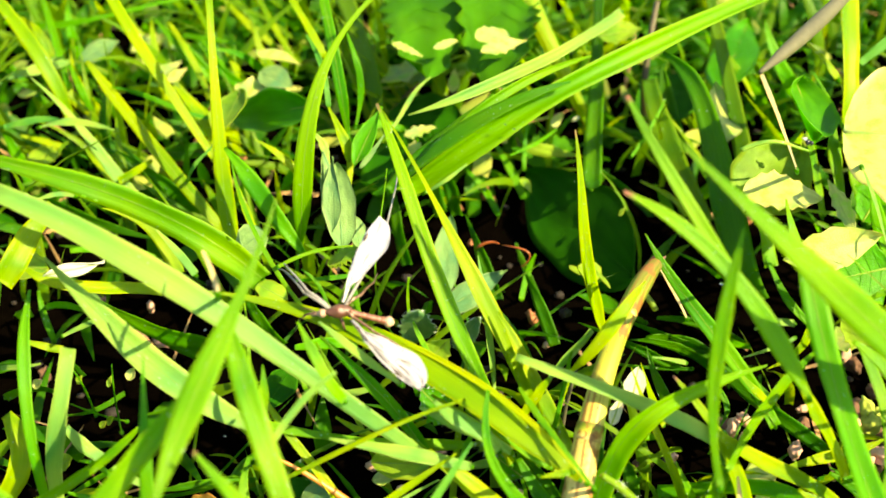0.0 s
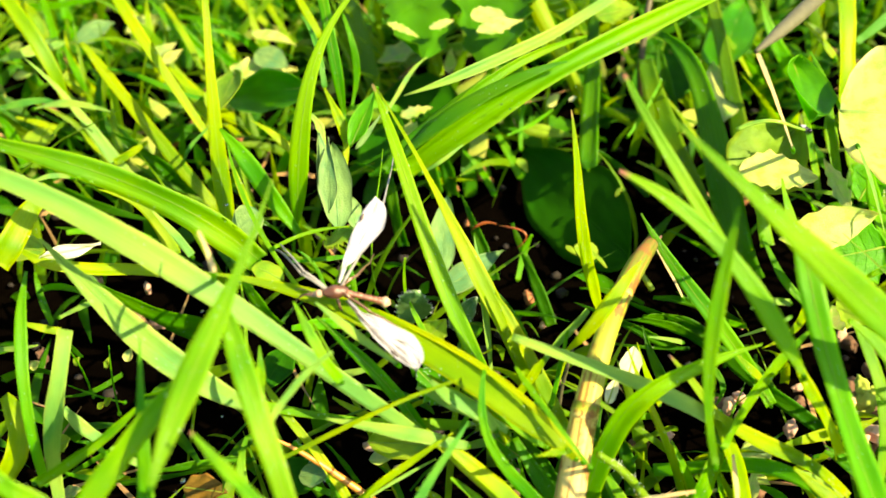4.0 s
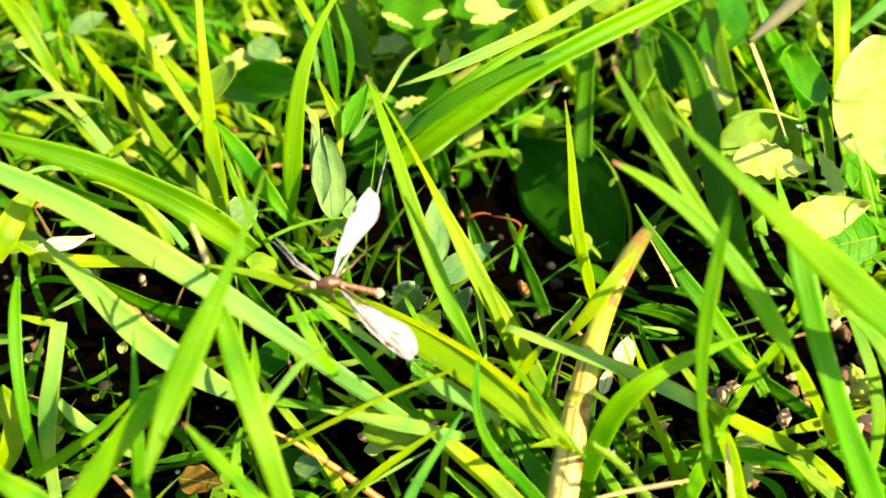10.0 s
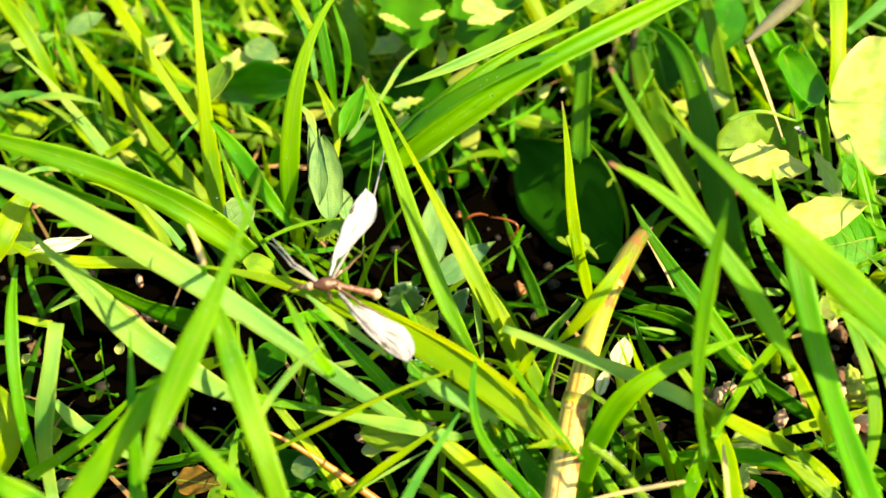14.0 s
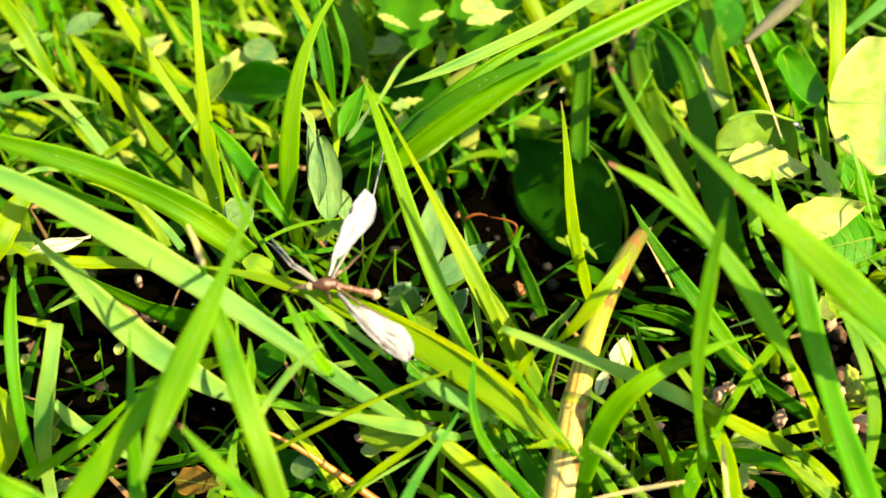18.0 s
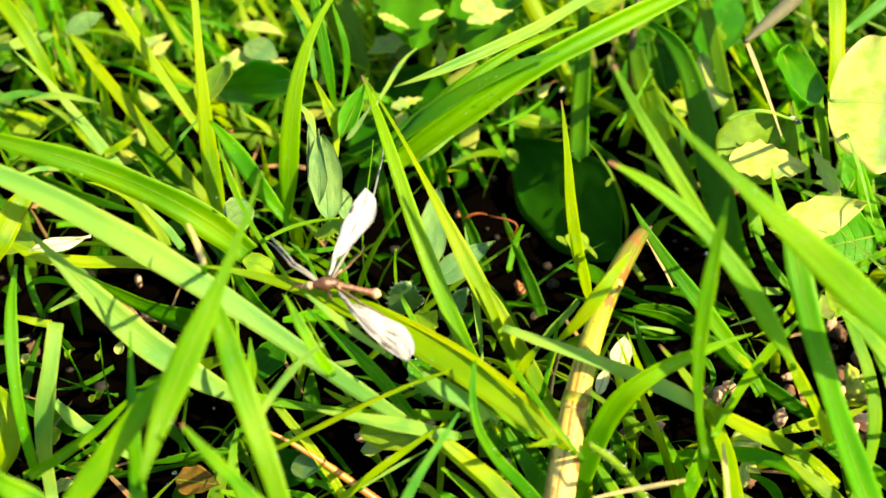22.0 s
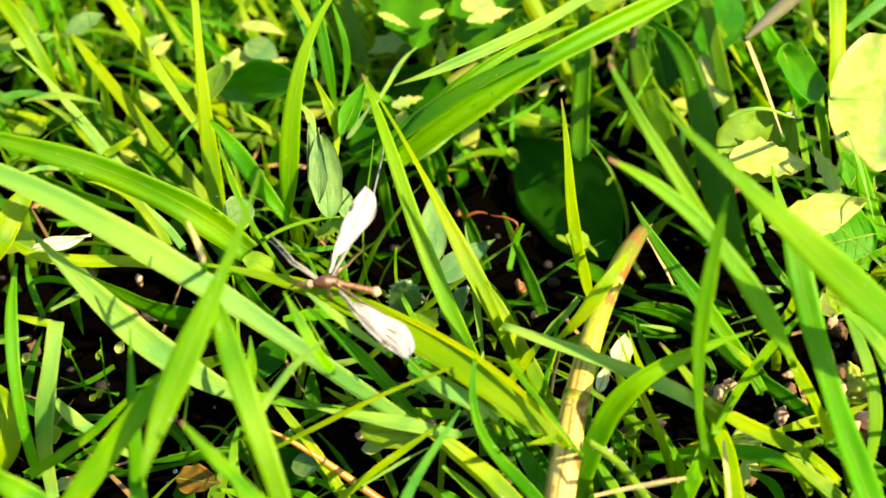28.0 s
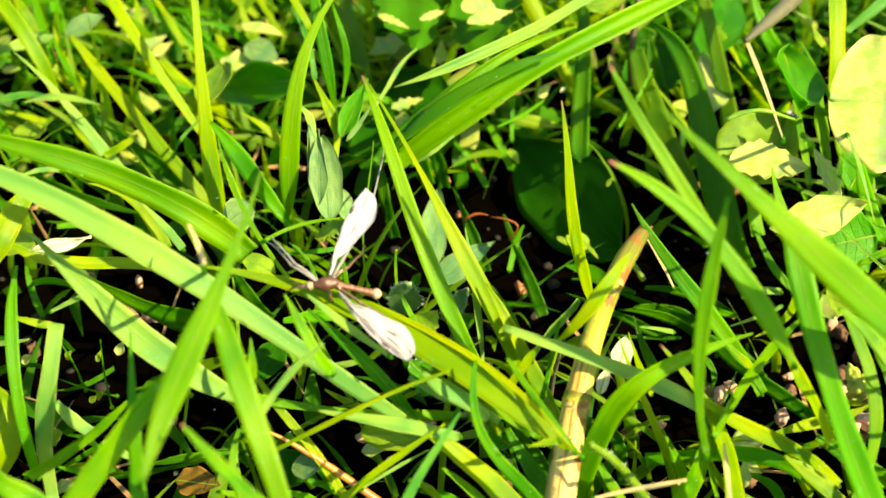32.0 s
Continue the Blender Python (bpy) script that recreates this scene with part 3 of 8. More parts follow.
def crumbs(count, seed):
    rng = np.random.default_rng(seed)
    verts, faces = [], []
    shape = bmesh.new()
    bmesh.ops.create_icosphere(shape, subdivisions=1, radius=1)
    vs = [np.array(v.co) for v in shape.verts]
    fs = [[v.index for v in f.verts] for f in shape.faces]
    shape.free()
    for i in range(count):
        r = rng.uniform(0.0005, 0.0022) * rng.uniform(0.5, 1.2)
        c = np.array((rng.uniform(-0.16, 0.16), rng.uniform(-0.09, 0.27), -0.001 + r * 0.4))
        k = len(verts)
        for v in vs:
            verts.append(c + v * r * rng.uniform(0.65, 1.2, 3) * (1.2, 1.0, 0.7))
        faces += [[k + a for a in f] for f in fs]
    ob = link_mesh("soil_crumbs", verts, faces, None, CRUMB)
    tagged(ob, "reddish-brown crumbs of soil", "soil", kind="stuff")


crumbs(350, 8)

# ---- grass blades, one by one ----
# tone, widths from root to tip, turn, then root, two bends and tip in millimetres
plant = tuft('thick tuft of fresh yellow-green and mid-green lawn grass', -117.9, 117.3)
blade(plant, 'fresh', (2.3, 4.0, 4.1, 3.5, 3.1, 2.9, 2.6), 28, (-107.5, 91.8, 18.0), (-109.7, 94.8, 42.4), (-129.8, 113.1, 45.7), (-140.9, 130.3, 48.1), fold=0.20, foot=(-119.4, 118.4, -2.0))
blade(plant, 'mid', (1.8, 1.9, 2.0, 2.1, 1.7, 1.3, 0.9), 0, (-105.7, 103.0, 14.0), (-108.2, 106.7, 16.7), (-110.6, 110.4, 19.4), (-113.0, 114.1, 22.0), fold=0.14, foot=(-114.9, 124.8, -2.0))
blade(plant, 'pale', (0.6, 1.4, 2.2, 2.0, 1.7, 1.0, 0.3), -28, (-107.4, 72.6, 31.0), (-100.1, 74.3, 32.7), (-94.2, 73.1, 31.8), (-87.3, 70.1, 32.0), fold=0.14, foot=(-128.6, 116.1, -2.0))
blade(plant, 'fresh', (2.0, 2.0, 2.0, 2.0, 1.6, 1.1, 0.7), 28, (-113.0, 93.7, 8.0), (-116.7, 93.7, 9.2), (-120.4, 93.7, 10.5), (-124.0, 93.7, 12.0), fold=0.14, foot=(-118.9, 106.4, -2.0))
blade(plant, 'fresh', (3.1, 3.7, 3.9, 3.4, 2.5, 1.4, 0.1), 30, (-108.2, 113.8, 4.0), (-114.1, 111.7, 10.7), (-119.4, 113.7, 16.0), (-124.2, 120.0, 20.0), fold=0.28)
blade(plant, 'mid', (1.8, 2.1, 2.3, 2.3, 2.0, 1.8, 1.5), 0, (-122.5, 114.0, 8.0), (-126.6, 114.8, 11.6), (-129.8, 117.5, 14.7), (-133.2, 120.0, 18.0), fold=0.14, foot=(-129.0, 127.8, -2.0))
blade(plant, 'fresh', (2.1, 2.5, 2.6, 2.3, 1.7, 1.0, 0.1), 30, (-106.5, 113.8, 4.0), (-111.1, 113.4, 10.8), (-113.6, 115.4, 17.4), (-114.0, 119.8, 24.0), fold=0.15)
plant = tuft('small tuft of fresh yellow-green and pale green lawn grass', -96.7, 87.2)
blade(plant, 'pale', (3.9, 3.5, 3.0, 2.4, 1.7, 1.0, 0.3), 28, (-85.2, 65.7, 12.0), (-94.5, 74.8, 19.5), (-99.6, 77.5, 31.7), (-111.6, 84.6, 38.0), fold=0.22, foot=(-91.6, 81.8, -2.0))
blade(plant, 'deep', (2.7, 3.2, 3.4, 2.9, 2.2, 1.2, 0.1), -30, (-97.1, 87.1, 4.0), (-99.6, 91.4, 12.7), (-100.8, 98.5, 18.0), (-100.7, 108.4, 20.0), fold=0.22)
blade(plant, 'fresh', (1.6, 1.6, 1.7, 1.7, 1.3, 1.0, 0.6), 28, (-92.7, 72.7, 12.0), (-95.5, 75.0, 14.1), (-98.1, 77.5, 16.1), (-100.6, 80.2, 18.0), fold=0.14, foot=(-99.7, 89.3, -2.0))
blade(plant, 'fresh', (1.9, 2.0, 2.0, 2.1, 1.8, 1.4, 1.1), 0, (-88.5, 66.7, 18.0), (-85.4, 67.5, 19.3), (-82.5, 68.7, 20.7), (-79.8, 70.4, 22.0), fold=0.14, foot=(-98.4, 90.5, -2.0))
plant = tuft('lone tuft of blue-green lawn grass', -139.7, 116.1)
blade(plant, 'blue', (1.2, 1.8, 2.2, 2.0, 1.8, 1.1, 0.4), -16, (-117.4, 73.9, 30.0), (-110.4, 73.7, 31.7), (-107.1, 78.9, 30.8), (-100.7, 73.5, 31.0), fold=0.14, foot=(-139.7, 116.1, -2.0))
plant = tuft('small tuft of fresh yellow-green and dark green lawn grass', -64.8, 66.0)
blade(plant, 'fresh', (2.5, 3.1, 3.4, 3.6, 3.3, 3.1, 1.1), 28, (-60.6, 56.4, 10.0), (-73.2, 64.5, 23.6), (-87.0, 81.5, 27.0), (-99.0, 92.4, 38.0), fold=0.14, ribbed=True, foot=(-64.4, 69.5, -2.0))
blade(plant, 'deep', (4.1, 4.9, 5.2, 4.5, 3.4, 1.9, 0.2), -36, (-70.1, 70.2, 4.0), (-75.5, 71.1, 12.0), (-82.6, 73.5, 17.4), (-91.2, 77.2, 20.0), fold=0.25)
blade(plant, 'fresh', (3.9, 4.5, 3.4, 2.5, 1.9, 1.7, 1.4), 28, (-54.6, 39.7, 16.0), (-57.4, 52.5, 35.7), (-56.2, 61.3, 67.6), (-61.1, 88.6, 70.5), fold=0.14, ribbed=True, foot=(-59.9, 58.2, -2.0))
plant = tuft('thick tuft of fresh yellow-green and blue-green lawn grass', -68.7, 100.7)
blade(plant, 'fresh', (1.9, 2.2, 2.7, 3.1, 3.0, 2.5, 2.2), 28, (-61.2, 67.2, 22.0), (-71.9, 73.6, 38.7), (-87.9, 91.3, 55.6), (-97.7, 109.8, 59.1), fold=0.20, foot=(-69.6, 96.5, -2.0))
blade(plant, 'fresh', (1.7, 1.7, 1.7, 1.7, 1.4, 1.0, 0.5), 28, (-61.2, 94.8, 4.0), (-65.7, 98.7, 5.6), (-66.1, 100.7, 5.4), (-70.4, 96.3, 9.0), fold=0.14)
blade(plant, 'deep', (3.1, 3.2, 3.3, 3.1, 2.4, 1.6, 0.9), -28, (-65.1, 104.0, 3.0), (-71.1, 100.1, 4.3), (-77.0, 96.2, 6.1), (-82.8, 92.4, 8.0), fold=0.14)
blade(plant, 'blue', (0.4, 0.7, 1.0, 0.9, 0.7, 0.6, 0.4), 16, (-67.4, 57.8, 26.0), (-66.2, 59.1, 29.6), (-63.8, 61.3, 30.3), (-61.4, 63.6, 32.0), fold=0.30, foot=(-78.3, 91.3, -2.0))
blade(plant, 'fresh', (3.7, 3.7, 3.7, 3.3, 2.8, 1.9, 0.7), 28, (-64.0, 79.1, 20.0), (-68.0, 83.9, 23.5), (-71.6, 88.7, 27.7), (-77.1, 92.7, 30.0), fold=0.14, foot=(-71.9, 107.2, -2.0))
blade(plant, 'fresh', (3.2, 3.8, 4.0, 3.4, 2.6, 1.5, 0.1), 36, (-63.6, 101.5, 5.0), (-68.2, 96.2, 12.6), (-73.3, 96.1, 19.6), (-78.7, 101.2, 26.0), fold=0.17, foot=(-65.9, 110.5, -2.0))
plant = tuft('small tuft of fresh yellow-green and mid-green lawn grass', -81.5, 123.9)
blade(plant, 'mid', (1.0, 1.1, 1.3, 1.3, 1.3, 0.9, 0.3), 0, (-66.4, 83.6, 26.0), (-75.2, 80.1, 30.6), (-82.0, 86.4, 32.8), (-91.6, 86.2, 34.0), fold=0.14, foot=(-77.1, 121.3, -2.0))
blade(plant, 'fresh', (1.7, 1.9, 2.0, 2.0, 1.8, 1.5, 1.0), 28, (-74.0, 114.1, 10.0), (-77.6, 123.4, 13.9), (-82.5, 126.3, 23.1), (-88.0, 135.2, 24.0), fold=0.14, foot=(-78.7, 130.8, -2.0))
blade(plant, 'fresh', (2.7, 3.3, 3.5, 3.0, 2.2, 1.3, 0.1), 36, (-88.8, 119.6, 4.0), (-90.4, 122.4, 13.9), (-92.1, 128.6, 20.5), (-93.8, 138.4, 24.0), fold=0.15)
plant = tuft('sparse tuft of mid-green lawn grass', -122.9, 140.5)
blade(plant, 'mid', (1.5, 2.1, 2.2, 1.8, 1.7, 1.6, 1.5), 0, (-113.9, 111.4, 16.0), (-119.7, 125.5, 27.2), (-126.5, 139.4, 30.9), (-133.5, 157.1, 33.6), fold=0.14, foot=(-125.1, 137.0, -2.0))
blade(plant, 'mid', (3.0, 3.5, 3.7, 3.2, 2.4, 1.4, 0.1), 12, (-120.8, 144.0, 4.0), (-122.4, 143.0, 10.8), (-123.5, 145.5, 16.1), (-124.1, 151.6, 20.0), fold=0.21)
plant = tuft('lone tuft of pale green lawn grass', -146.8, 142.7)
blade(plant, 'pale', (1.7, 1.7, 1.7, 1.7, 1.5, 1.0, 0.4), 0, (-127.7, 104.9, 24.0), (-121.9, 105.1, 26.3), (-117.4, 107.9, 27.0), (-111.8, 109.9, 28.0), fold=0.14, foot=(-146.8, 142.7, -2.0))
plant = tuft('sparse tuft of mid-green and fresh yellow-green lawn grass', -98.8, 165.8)
blade(plant, 'mid', (1.3, 1.5, 1.7, 1.7, 1.4, 1.1, 0.8), 0, (-84.2, 136.8, 18.0), (-77.9, 133.0, 19.8), (-71.3, 129.4, 20.9), (-64.7, 125.9, 22.0), fold=0.14, foot=(-93.6, 168.5, -2.0))
blade(plant, 'fresh', (2.6, 2.4, 1.5, 1.4, 1.3, 1.3, 1.2), 28, (-99.9, 150.8, 6.0), (-111.3, 153.8, 16.2), (-115.0, 163.4, 19.0), (-126.4, 174.0, 24.5), fold=0.14, foot=(-104.1, 163.2, -2.0))
plant = tuft('sparse tuft of mid-green lawn grass', -73.3, 139.3)
blade(plant, 'mid', (1.2, 1.4, 1.7, 1.8, 1.5, 1.1, 0.8), 0, (-66.3, 121.4, 12.0), (-70.8, 124.3, 14.9), (-74.5, 127.8, 17.4), (-77.9, 132.1, 20.0), fold=0.14, foot=(-71.3, 141.7, -2.0))
blade(plant, 'mid', (3.2, 3.9, 4.1, 3.5, 2.7, 1.5, 0.1), 0, (-72.2, 125.6, 6.0), (-78.5, 126.5, 14.3), (-85.3, 129.7, 21.0), (-92.7, 135.1, 26.0), fold=0.28, foot=(-75.2, 137.0, -2.0))
plant = tuft('sparse tuft of olive and dark green lawn grass', -104.6, 94.8)
blade(plant, 'olive', (2.0, 2.3, 2.6, 2.9, 2.4, 1.9, 1.5), -16, (-103.0, 98.7, 4.0), (-104.4, 107.3, 6.2), (-104.4, 115.2, 9.4), (-102.9, 123.0, 14.0), fold=0.14)
blade(plant, 'deep', (1.7, 1.8, 1.9, 2.0, 1.7, 1.2, 0.8), -28, (-106.2, 90.9, 3.0), (-110.8, 95.0, 4.6), (-111.7, 96.0, 4.8), (-117.0, 93.7, 8.0), fold=0.14)
plant = tuft('small tuft of mid-green and fresh yellow-green lawn grass', -116.2, 82.0)
blade(plant, 'mid', (2.6, 2.8, 3.1, 3.3, 2.8, 2.3, 1.8), 0, (-117.8, 77.4, 6.0), (-120.4, 82.8, 8.9), (-123.8, 87.7, 11.5), (-127.8, 92.4, 14.0), fold=0.14, foot=(-122.7, 86.8, -2.0))
blade(plant, 'deep', (2.8, 3.3, 3.6, 3.1, 2.3, 1.3, 0.1), 12, (-109.5, 68.0, 10.0), (-99.3, 58.3, 13.1), (-87.4, 51.1, 15.1), (-73.8, 46.2, 16.0), fold=0.12, foot=(-116.5, 81.8, -2.0))
blade(plant, 'fresh', (1.8, 1.7, 1.6, 1.5, 1.1, 0.8, 0.4), 28, (-91.4, 28.8, 40.0), (-89.7, 29.5, 41.1), (-89.8, 29.5, 41.0), (-91.1, 30.9, 42.0), fold=0.14, foot=(-115.7, 75.8, -2.0))
blade(plant, 'pale', (1.0, 1.1, 1.2, 1.1, 0.8, 0.5, 0.2), 16, (-83.5, 28.2, 46.0), (-87.5, 28.2, 47.0), (-88.6, 26.5, 47.3), (-91.1, 23.6, 48.0), fold=0.14, foot=(-109.8, 83.8, -2.0))
plant = tuft('lone tuft of mid-green lawn grass', -158.1, 177.4)
blade(plant, 'mid', (2.3, 2.4, 2.1, 1.2, 1.2, 1.1, 1.0), 0, (-145.5, 151.4, 14.0), (-121.8, 132.6, 19.2), (-101.3, 142.2, 25.6), (-72.9, 142.9, 29.9), fold=0.14, foot=(-158.1, 177.4, -2.0))
plant = tuft('small tuft of mid-green and fresh yellow-green lawn grass', -132.3, 157.6)
blade(plant, 'mid', (1.6, 1.8, 1.9, 1.8, 1.5, 1.2, 0.9), 0, (-123.4, 151.0, 8.0), (-123.8, 143.4, 9.1), (-124.4, 136.2, 11.5), (-125.0, 129.0, 14.0), fold=0.14, foot=(-129.8, 166.7, -2.0))
blade(plant, 'pale', (3.5, 4.2, 4.5, 3.8, 2.9, 1.6, 0.1), 0, (-115.4, 117.0, 22.0), (-115.7, 109.2, 25.5), (-119.5, 103.9, 26.8), (-126.8, 101.2, 26.0), fold=0.12, foot=(-131.1, 153.1, -2.0))
blade(plant, 'fresh', (3.0, 3.5, 3.7, 3.2, 2.4, 1.4, 0.1), 30, (-127.7, 135.0, 10.0), (-129.1, 137.4, 16.0), (-132.7, 140.8, 19.4), (-138.2, 144.9, 20.0), fold=0.24, foot=(-135.8, 153.0, -2.0))
plant = tuft('sparse tuft of fresh yellow-green lawn grass', -58.1, 157.8)
blade(plant, 'fresh', (2.2, 2.7, 1.8, 1.7, 1.7, 1.6, 1.5), 28, (-59.8, 147.7, 8.0), (-69.5, 145.5, 19.8), (-81.3, 166.9, 19.5), (-90.7, 174.1, 24.4), fold=0.14, foot=(-63.0, 163.2, -2.0))
blade(plant, 'fresh', (1.4, 2.1, 1.8, 1.7, 1.7, 1.6, 1.5), 28, (-49.5, 131.4, 12.0), (-59.5, 140.9, 21.9), (-64.6, 159.1, 21.4), (-72.6, 172.8, 25.1), fold=0.14, foot=(-53.2, 152.4, -2.0))
plant = tuft('sparse tuft of mid-green and dark green lawn grass', -81.0, 63.9)
blade(plant, 'deep', (3.2, 3.3, 3.4, 3.0, 2.4, 1.8, 1.1), -28, (-80.9, 70.2, 4.0), (-86.5, 73.9, 5.8), (-90.8, 72.4, 7.1), (-97.0, 71.5, 9.0), fold=0.14)
blade(plant, 'mid', (2.6, 2.6, 2.7, 2.7, 2.2, 1.6, 1.1), 0, (-76.3, 45.3, 10.0), (-84.1, 46.5, 13.4), (-87.8, 44.7, 15.1), (-94.3, 40.0, 18.0), fold=0.14, foot=(-81.1, 57.6, -2.0))
plant = tuft('thick tuft of smooth green and mid-green lawn grass', -49.5, 55.8)
blade(plant, 'leafy', (4.6, 6.5, 6.1, 5.4, 4.6, 3.4, 2.1), -6, (-39.1, 3.2, 46.0), (-52.2, 5.3, 61.8), (-65.8, 2.0, 70.6), (-87.0, 6.2, 74.0), fold=0.30, ribbed=True, foot=(-51.4, 50.9, -2.0))
blade(plant, 'leafy', (0.7, 0.8, 0.8, 0.8, 0.7, 0.5, 0.4), 0, (-36.1, 6.6, 46.0), (-31.2, 8.9, 47.8), (-26.8, 9.6, 48.6), (-21.1, 9.6, 49.0), fold=0.14, foot=(-47.4, 55.4, -2.0))
blade(plant, 'fresh', (1.0, 1.4, 1.8, 1.8, 1.6, 1.1, 0.4), 28, (-43.6, 27.5, 30.0), (-46.8, 31.8, 33.8), (-49.4, 36.9, 36.8), (-51.6, 42.7, 39.0), fold=0.14, foot=(-51.9, 60.9, -2.0))
blade(plant, 'straw', (0.9, 0.9, 0.8, 0.8, 0.7, 0.6, 0.4), 28, (-37.1, -33.6, 80.0), (-37.7, -31.9, 81.5), (-38.5, -30.3, 82.8), (-39.6, -28.7, 84.0), fold=0.14, foot=(-62.9, 45.9, -2.0))
blade(plant, 'leafy', (0.8, 4.4, 4.3, 3.1, 1.3, 0.9, 0.8), 12, (-36.8, 33.7, 24.0), (-33.0, 35.8, 54.4), (-35.8, 52.8, 72.3), (-7.1, 70.0, 80.6), fold=0.12, ribbed=True, foot=(-42.3, 60.9, -2.0))
blade(plant, 'mid', (1.3, 3.0, 4.2, 4.6, 4.0, 2.7, 0.6), 0, (-35.4, 31.3, 26.0), (-41.5, 35.1, 33.5), (-47.0, 41.1, 40.3), (-54.0, 47.9, 44.0), fold=0.20, foot=(-41.1, 60.4, -2.0))
plant = tuft('thick tuft of pale green and mid-green lawn grass', -0.4, -6.2)
blade(plant, 'pale', (1.7, 3.2, 3.0, 4.4, 5.2, 4.2, 3.0), 14, (-3.8, -31.1, 32.0), (-28.7, -26.0, 52.5), (-49.8, -18.1, 71.2), (-80.8, -8.6, 79.0), fold=0.12, foot=(-4.6, -7.1, -2.0))
blade(plant, 'mid', (1.8, 2.3, 2.7, 2.5, 2.3, 1.7, 0.4), 0, (-4.7, -25.0, 24.0), (-9.6, -21.2, 33.6), (-17.3, -18.5, 41.6), (-25.6, -14.1, 48.0), fold=0.14, ribbed=True, foot=(-5.4, -6.6, -2.0))
blade(plant, 'leafy', (1.1, 1.3, 1.4, 1.6, 1.5, 1.0, 0.5), 16, (-0.4, -29.7, 26.0), (-4.2, -27.3, 27.7), (-8.0, -25.1, 29.3), (-10.3, -21.3, 31.0), fold=0.14, foot=(-0.5, -10.4, -2.0))
blade(plant, 'mid', (0.8, 0.9, 1.0, 1.1, 1.0, 0.7, 0.5), 0, (0.7, -29.6, 24.0), (1.1, -26.3, 27.6), (1.5, -24.5, 29.6), (5.0, -22.8, 33.0), fold=0.14, foot=(0.8, -11.9, -2.0))
blade(plant, 'pale', (1.5, 2.3, 2.8, 2.5, 2.0, 1.2, 0.4), 28, (2.7, -34.7, 36.0), (-5.6, -35.0, 39.0), (-14.5, -33.0, 39.0), (-23.0, -31.7, 40.0), fold=0.14, foot=(3.3, -8.1, -2.0))
blade(plant, 'fresh', (0.8, 0.9, 1.0, 1.0, 0.8, 0.6, 0.4), 0, (-10.5, -20.6, 26.0), (-7.9, -18.8, 27.7), (-5.9, -18.8, 28.6), (-2.7, -19.2, 30.0), fold=0.14, foot=(-12.3, 0.2, -2.0))
blade(plant, 'leafy', (0.8, 2.3, 2.4, 1.3, 1.4, 2.0, 1.3), 16, (4.7, -19.5, 22.0), (-9.0, -26.3, 29.9), (-28.5, -24.4, 30.0), (-44.2, -22.7, 35.0), fold=0.14, foot=(5.3, -1.9, -2.0))
blade(plant, 'pale', (1.6, 2.3, 3.0, 3.0, 3.0, 1.9, 0.7), 28, (7.8, -33.9, 40.0), (4.4, -31.0, 43.7), (-0.4, -32.3, 45.2), (-4.0, -27.6, 46.0), fold=0.14, foot=(9.8, -3.5, -2.0))
plant = tuft('thick tuft of mid-green and dark green lawn grass', -70.1, -16.2)
blade(plant, 'leafy', (0.9, 3.1, 4.3, 3.4, 1.7, 1.0, 0.2), 10, (-42.2, -65.7, 70.0), (-39.1, -51.1, 77.1), (-30.4, -43.3, 87.3), (-26.7, -30.3, 96.0), fold=0.12, ribbed=True, foot=(-65.8, -19.3, -2.0))
blade(plant, 'pale', (1.1, 1.3, 1.4, 1.6, 1.3, 1.0, 0.7), 28, (-59.4, -30.2, 22.0), (-61.7, -30.0, 23.3), (-63.9, -29.5, 24.6), (-66.0, -28.4, 26.0), fold=0.14, foot=(-67.4, -14.2, -2.0))
blade(plant, 'mid', (2.9, 2.7, 2.4, 1.9, 1.2, 0.7, 0.2), 0, (-47.4, -59.2, 52.0), (-48.6, -51.8, 58.0), (-48.7, -46.1, 65.0), (-50.2, -36.8, 68.0), fold=0.14, foot=(-64.9, -26.3, -2.0))
blade(plant, 'mid', (1.2, 1.3, 1.3, 1.4, 1.1, 0.9, 0.6), 0, (-66.1, -28.2, 16.0), (-69.4, -30.1, 17.5), (-72.0, -30.7, 18.5), (-75.8, -30.2, 20.0), fold=0.14, foot=(-72.6, -16.4, -2.0))
blade(plant, 'mid', (0.6, 0.9, 1.1, 1.1, 0.9, 0.7, 0.4), 0, (-55.8, -24.5, 14.0), (-51.2, -24.3, 14.9), (-46.4, -24.3, 15.5), (-41.7, -24.2, 16.0), fold=0.14, foot=(-60.6, -13.7, -2.0))
blade(plant, 'fresh', (1.0, 1.0, 1.0, 1.0, 1.1, 0.7, 0.4), -28, (-70.5, -24.5, 10.0), (-68.8, -25.0, 10.5), (-67.0, -25.5, 10.7), (-65.7, -25.9, 12.0), fold=0.14, foot=(-75.0, -16.7, -2.0))
blade(plant, 'deep', (1.7, 2.1, 2.2, 1.9, 1.4, 0.8, 0.1), 36, (-77.3, -21.7, 4.0), (-67.2, -23.0, 6.5), (-57.2, -23.3, 9.2), (-47.1, -22.9, 12.0), fold=0.27)
blade(plant, 'mid', (1.0, 1.0, 1.1, 1.1, 1.0, 0.7, 0.4), 0, (-65.4, -31.0, 26.0), (-67.9, -29.3, 27.5), (-68.7, -28.4, 27.9), (-71.2, -29.9, 30.0), fold=0.14, foot=(-76.1, -11.9, -2.0))
blade(plant, 'deep', (1.9, 2.3, 2.5, 2.1, 1.6, 0.9, 0.1), -36, (-68.2, -11.5, 6.0), (-69.2, -17.6, 12.2), (-72.2, -24.0, 16.2), (-77.3, -30.8, 18.0), fold=0.22, foot=(-71.0, -5.8, -2.0))
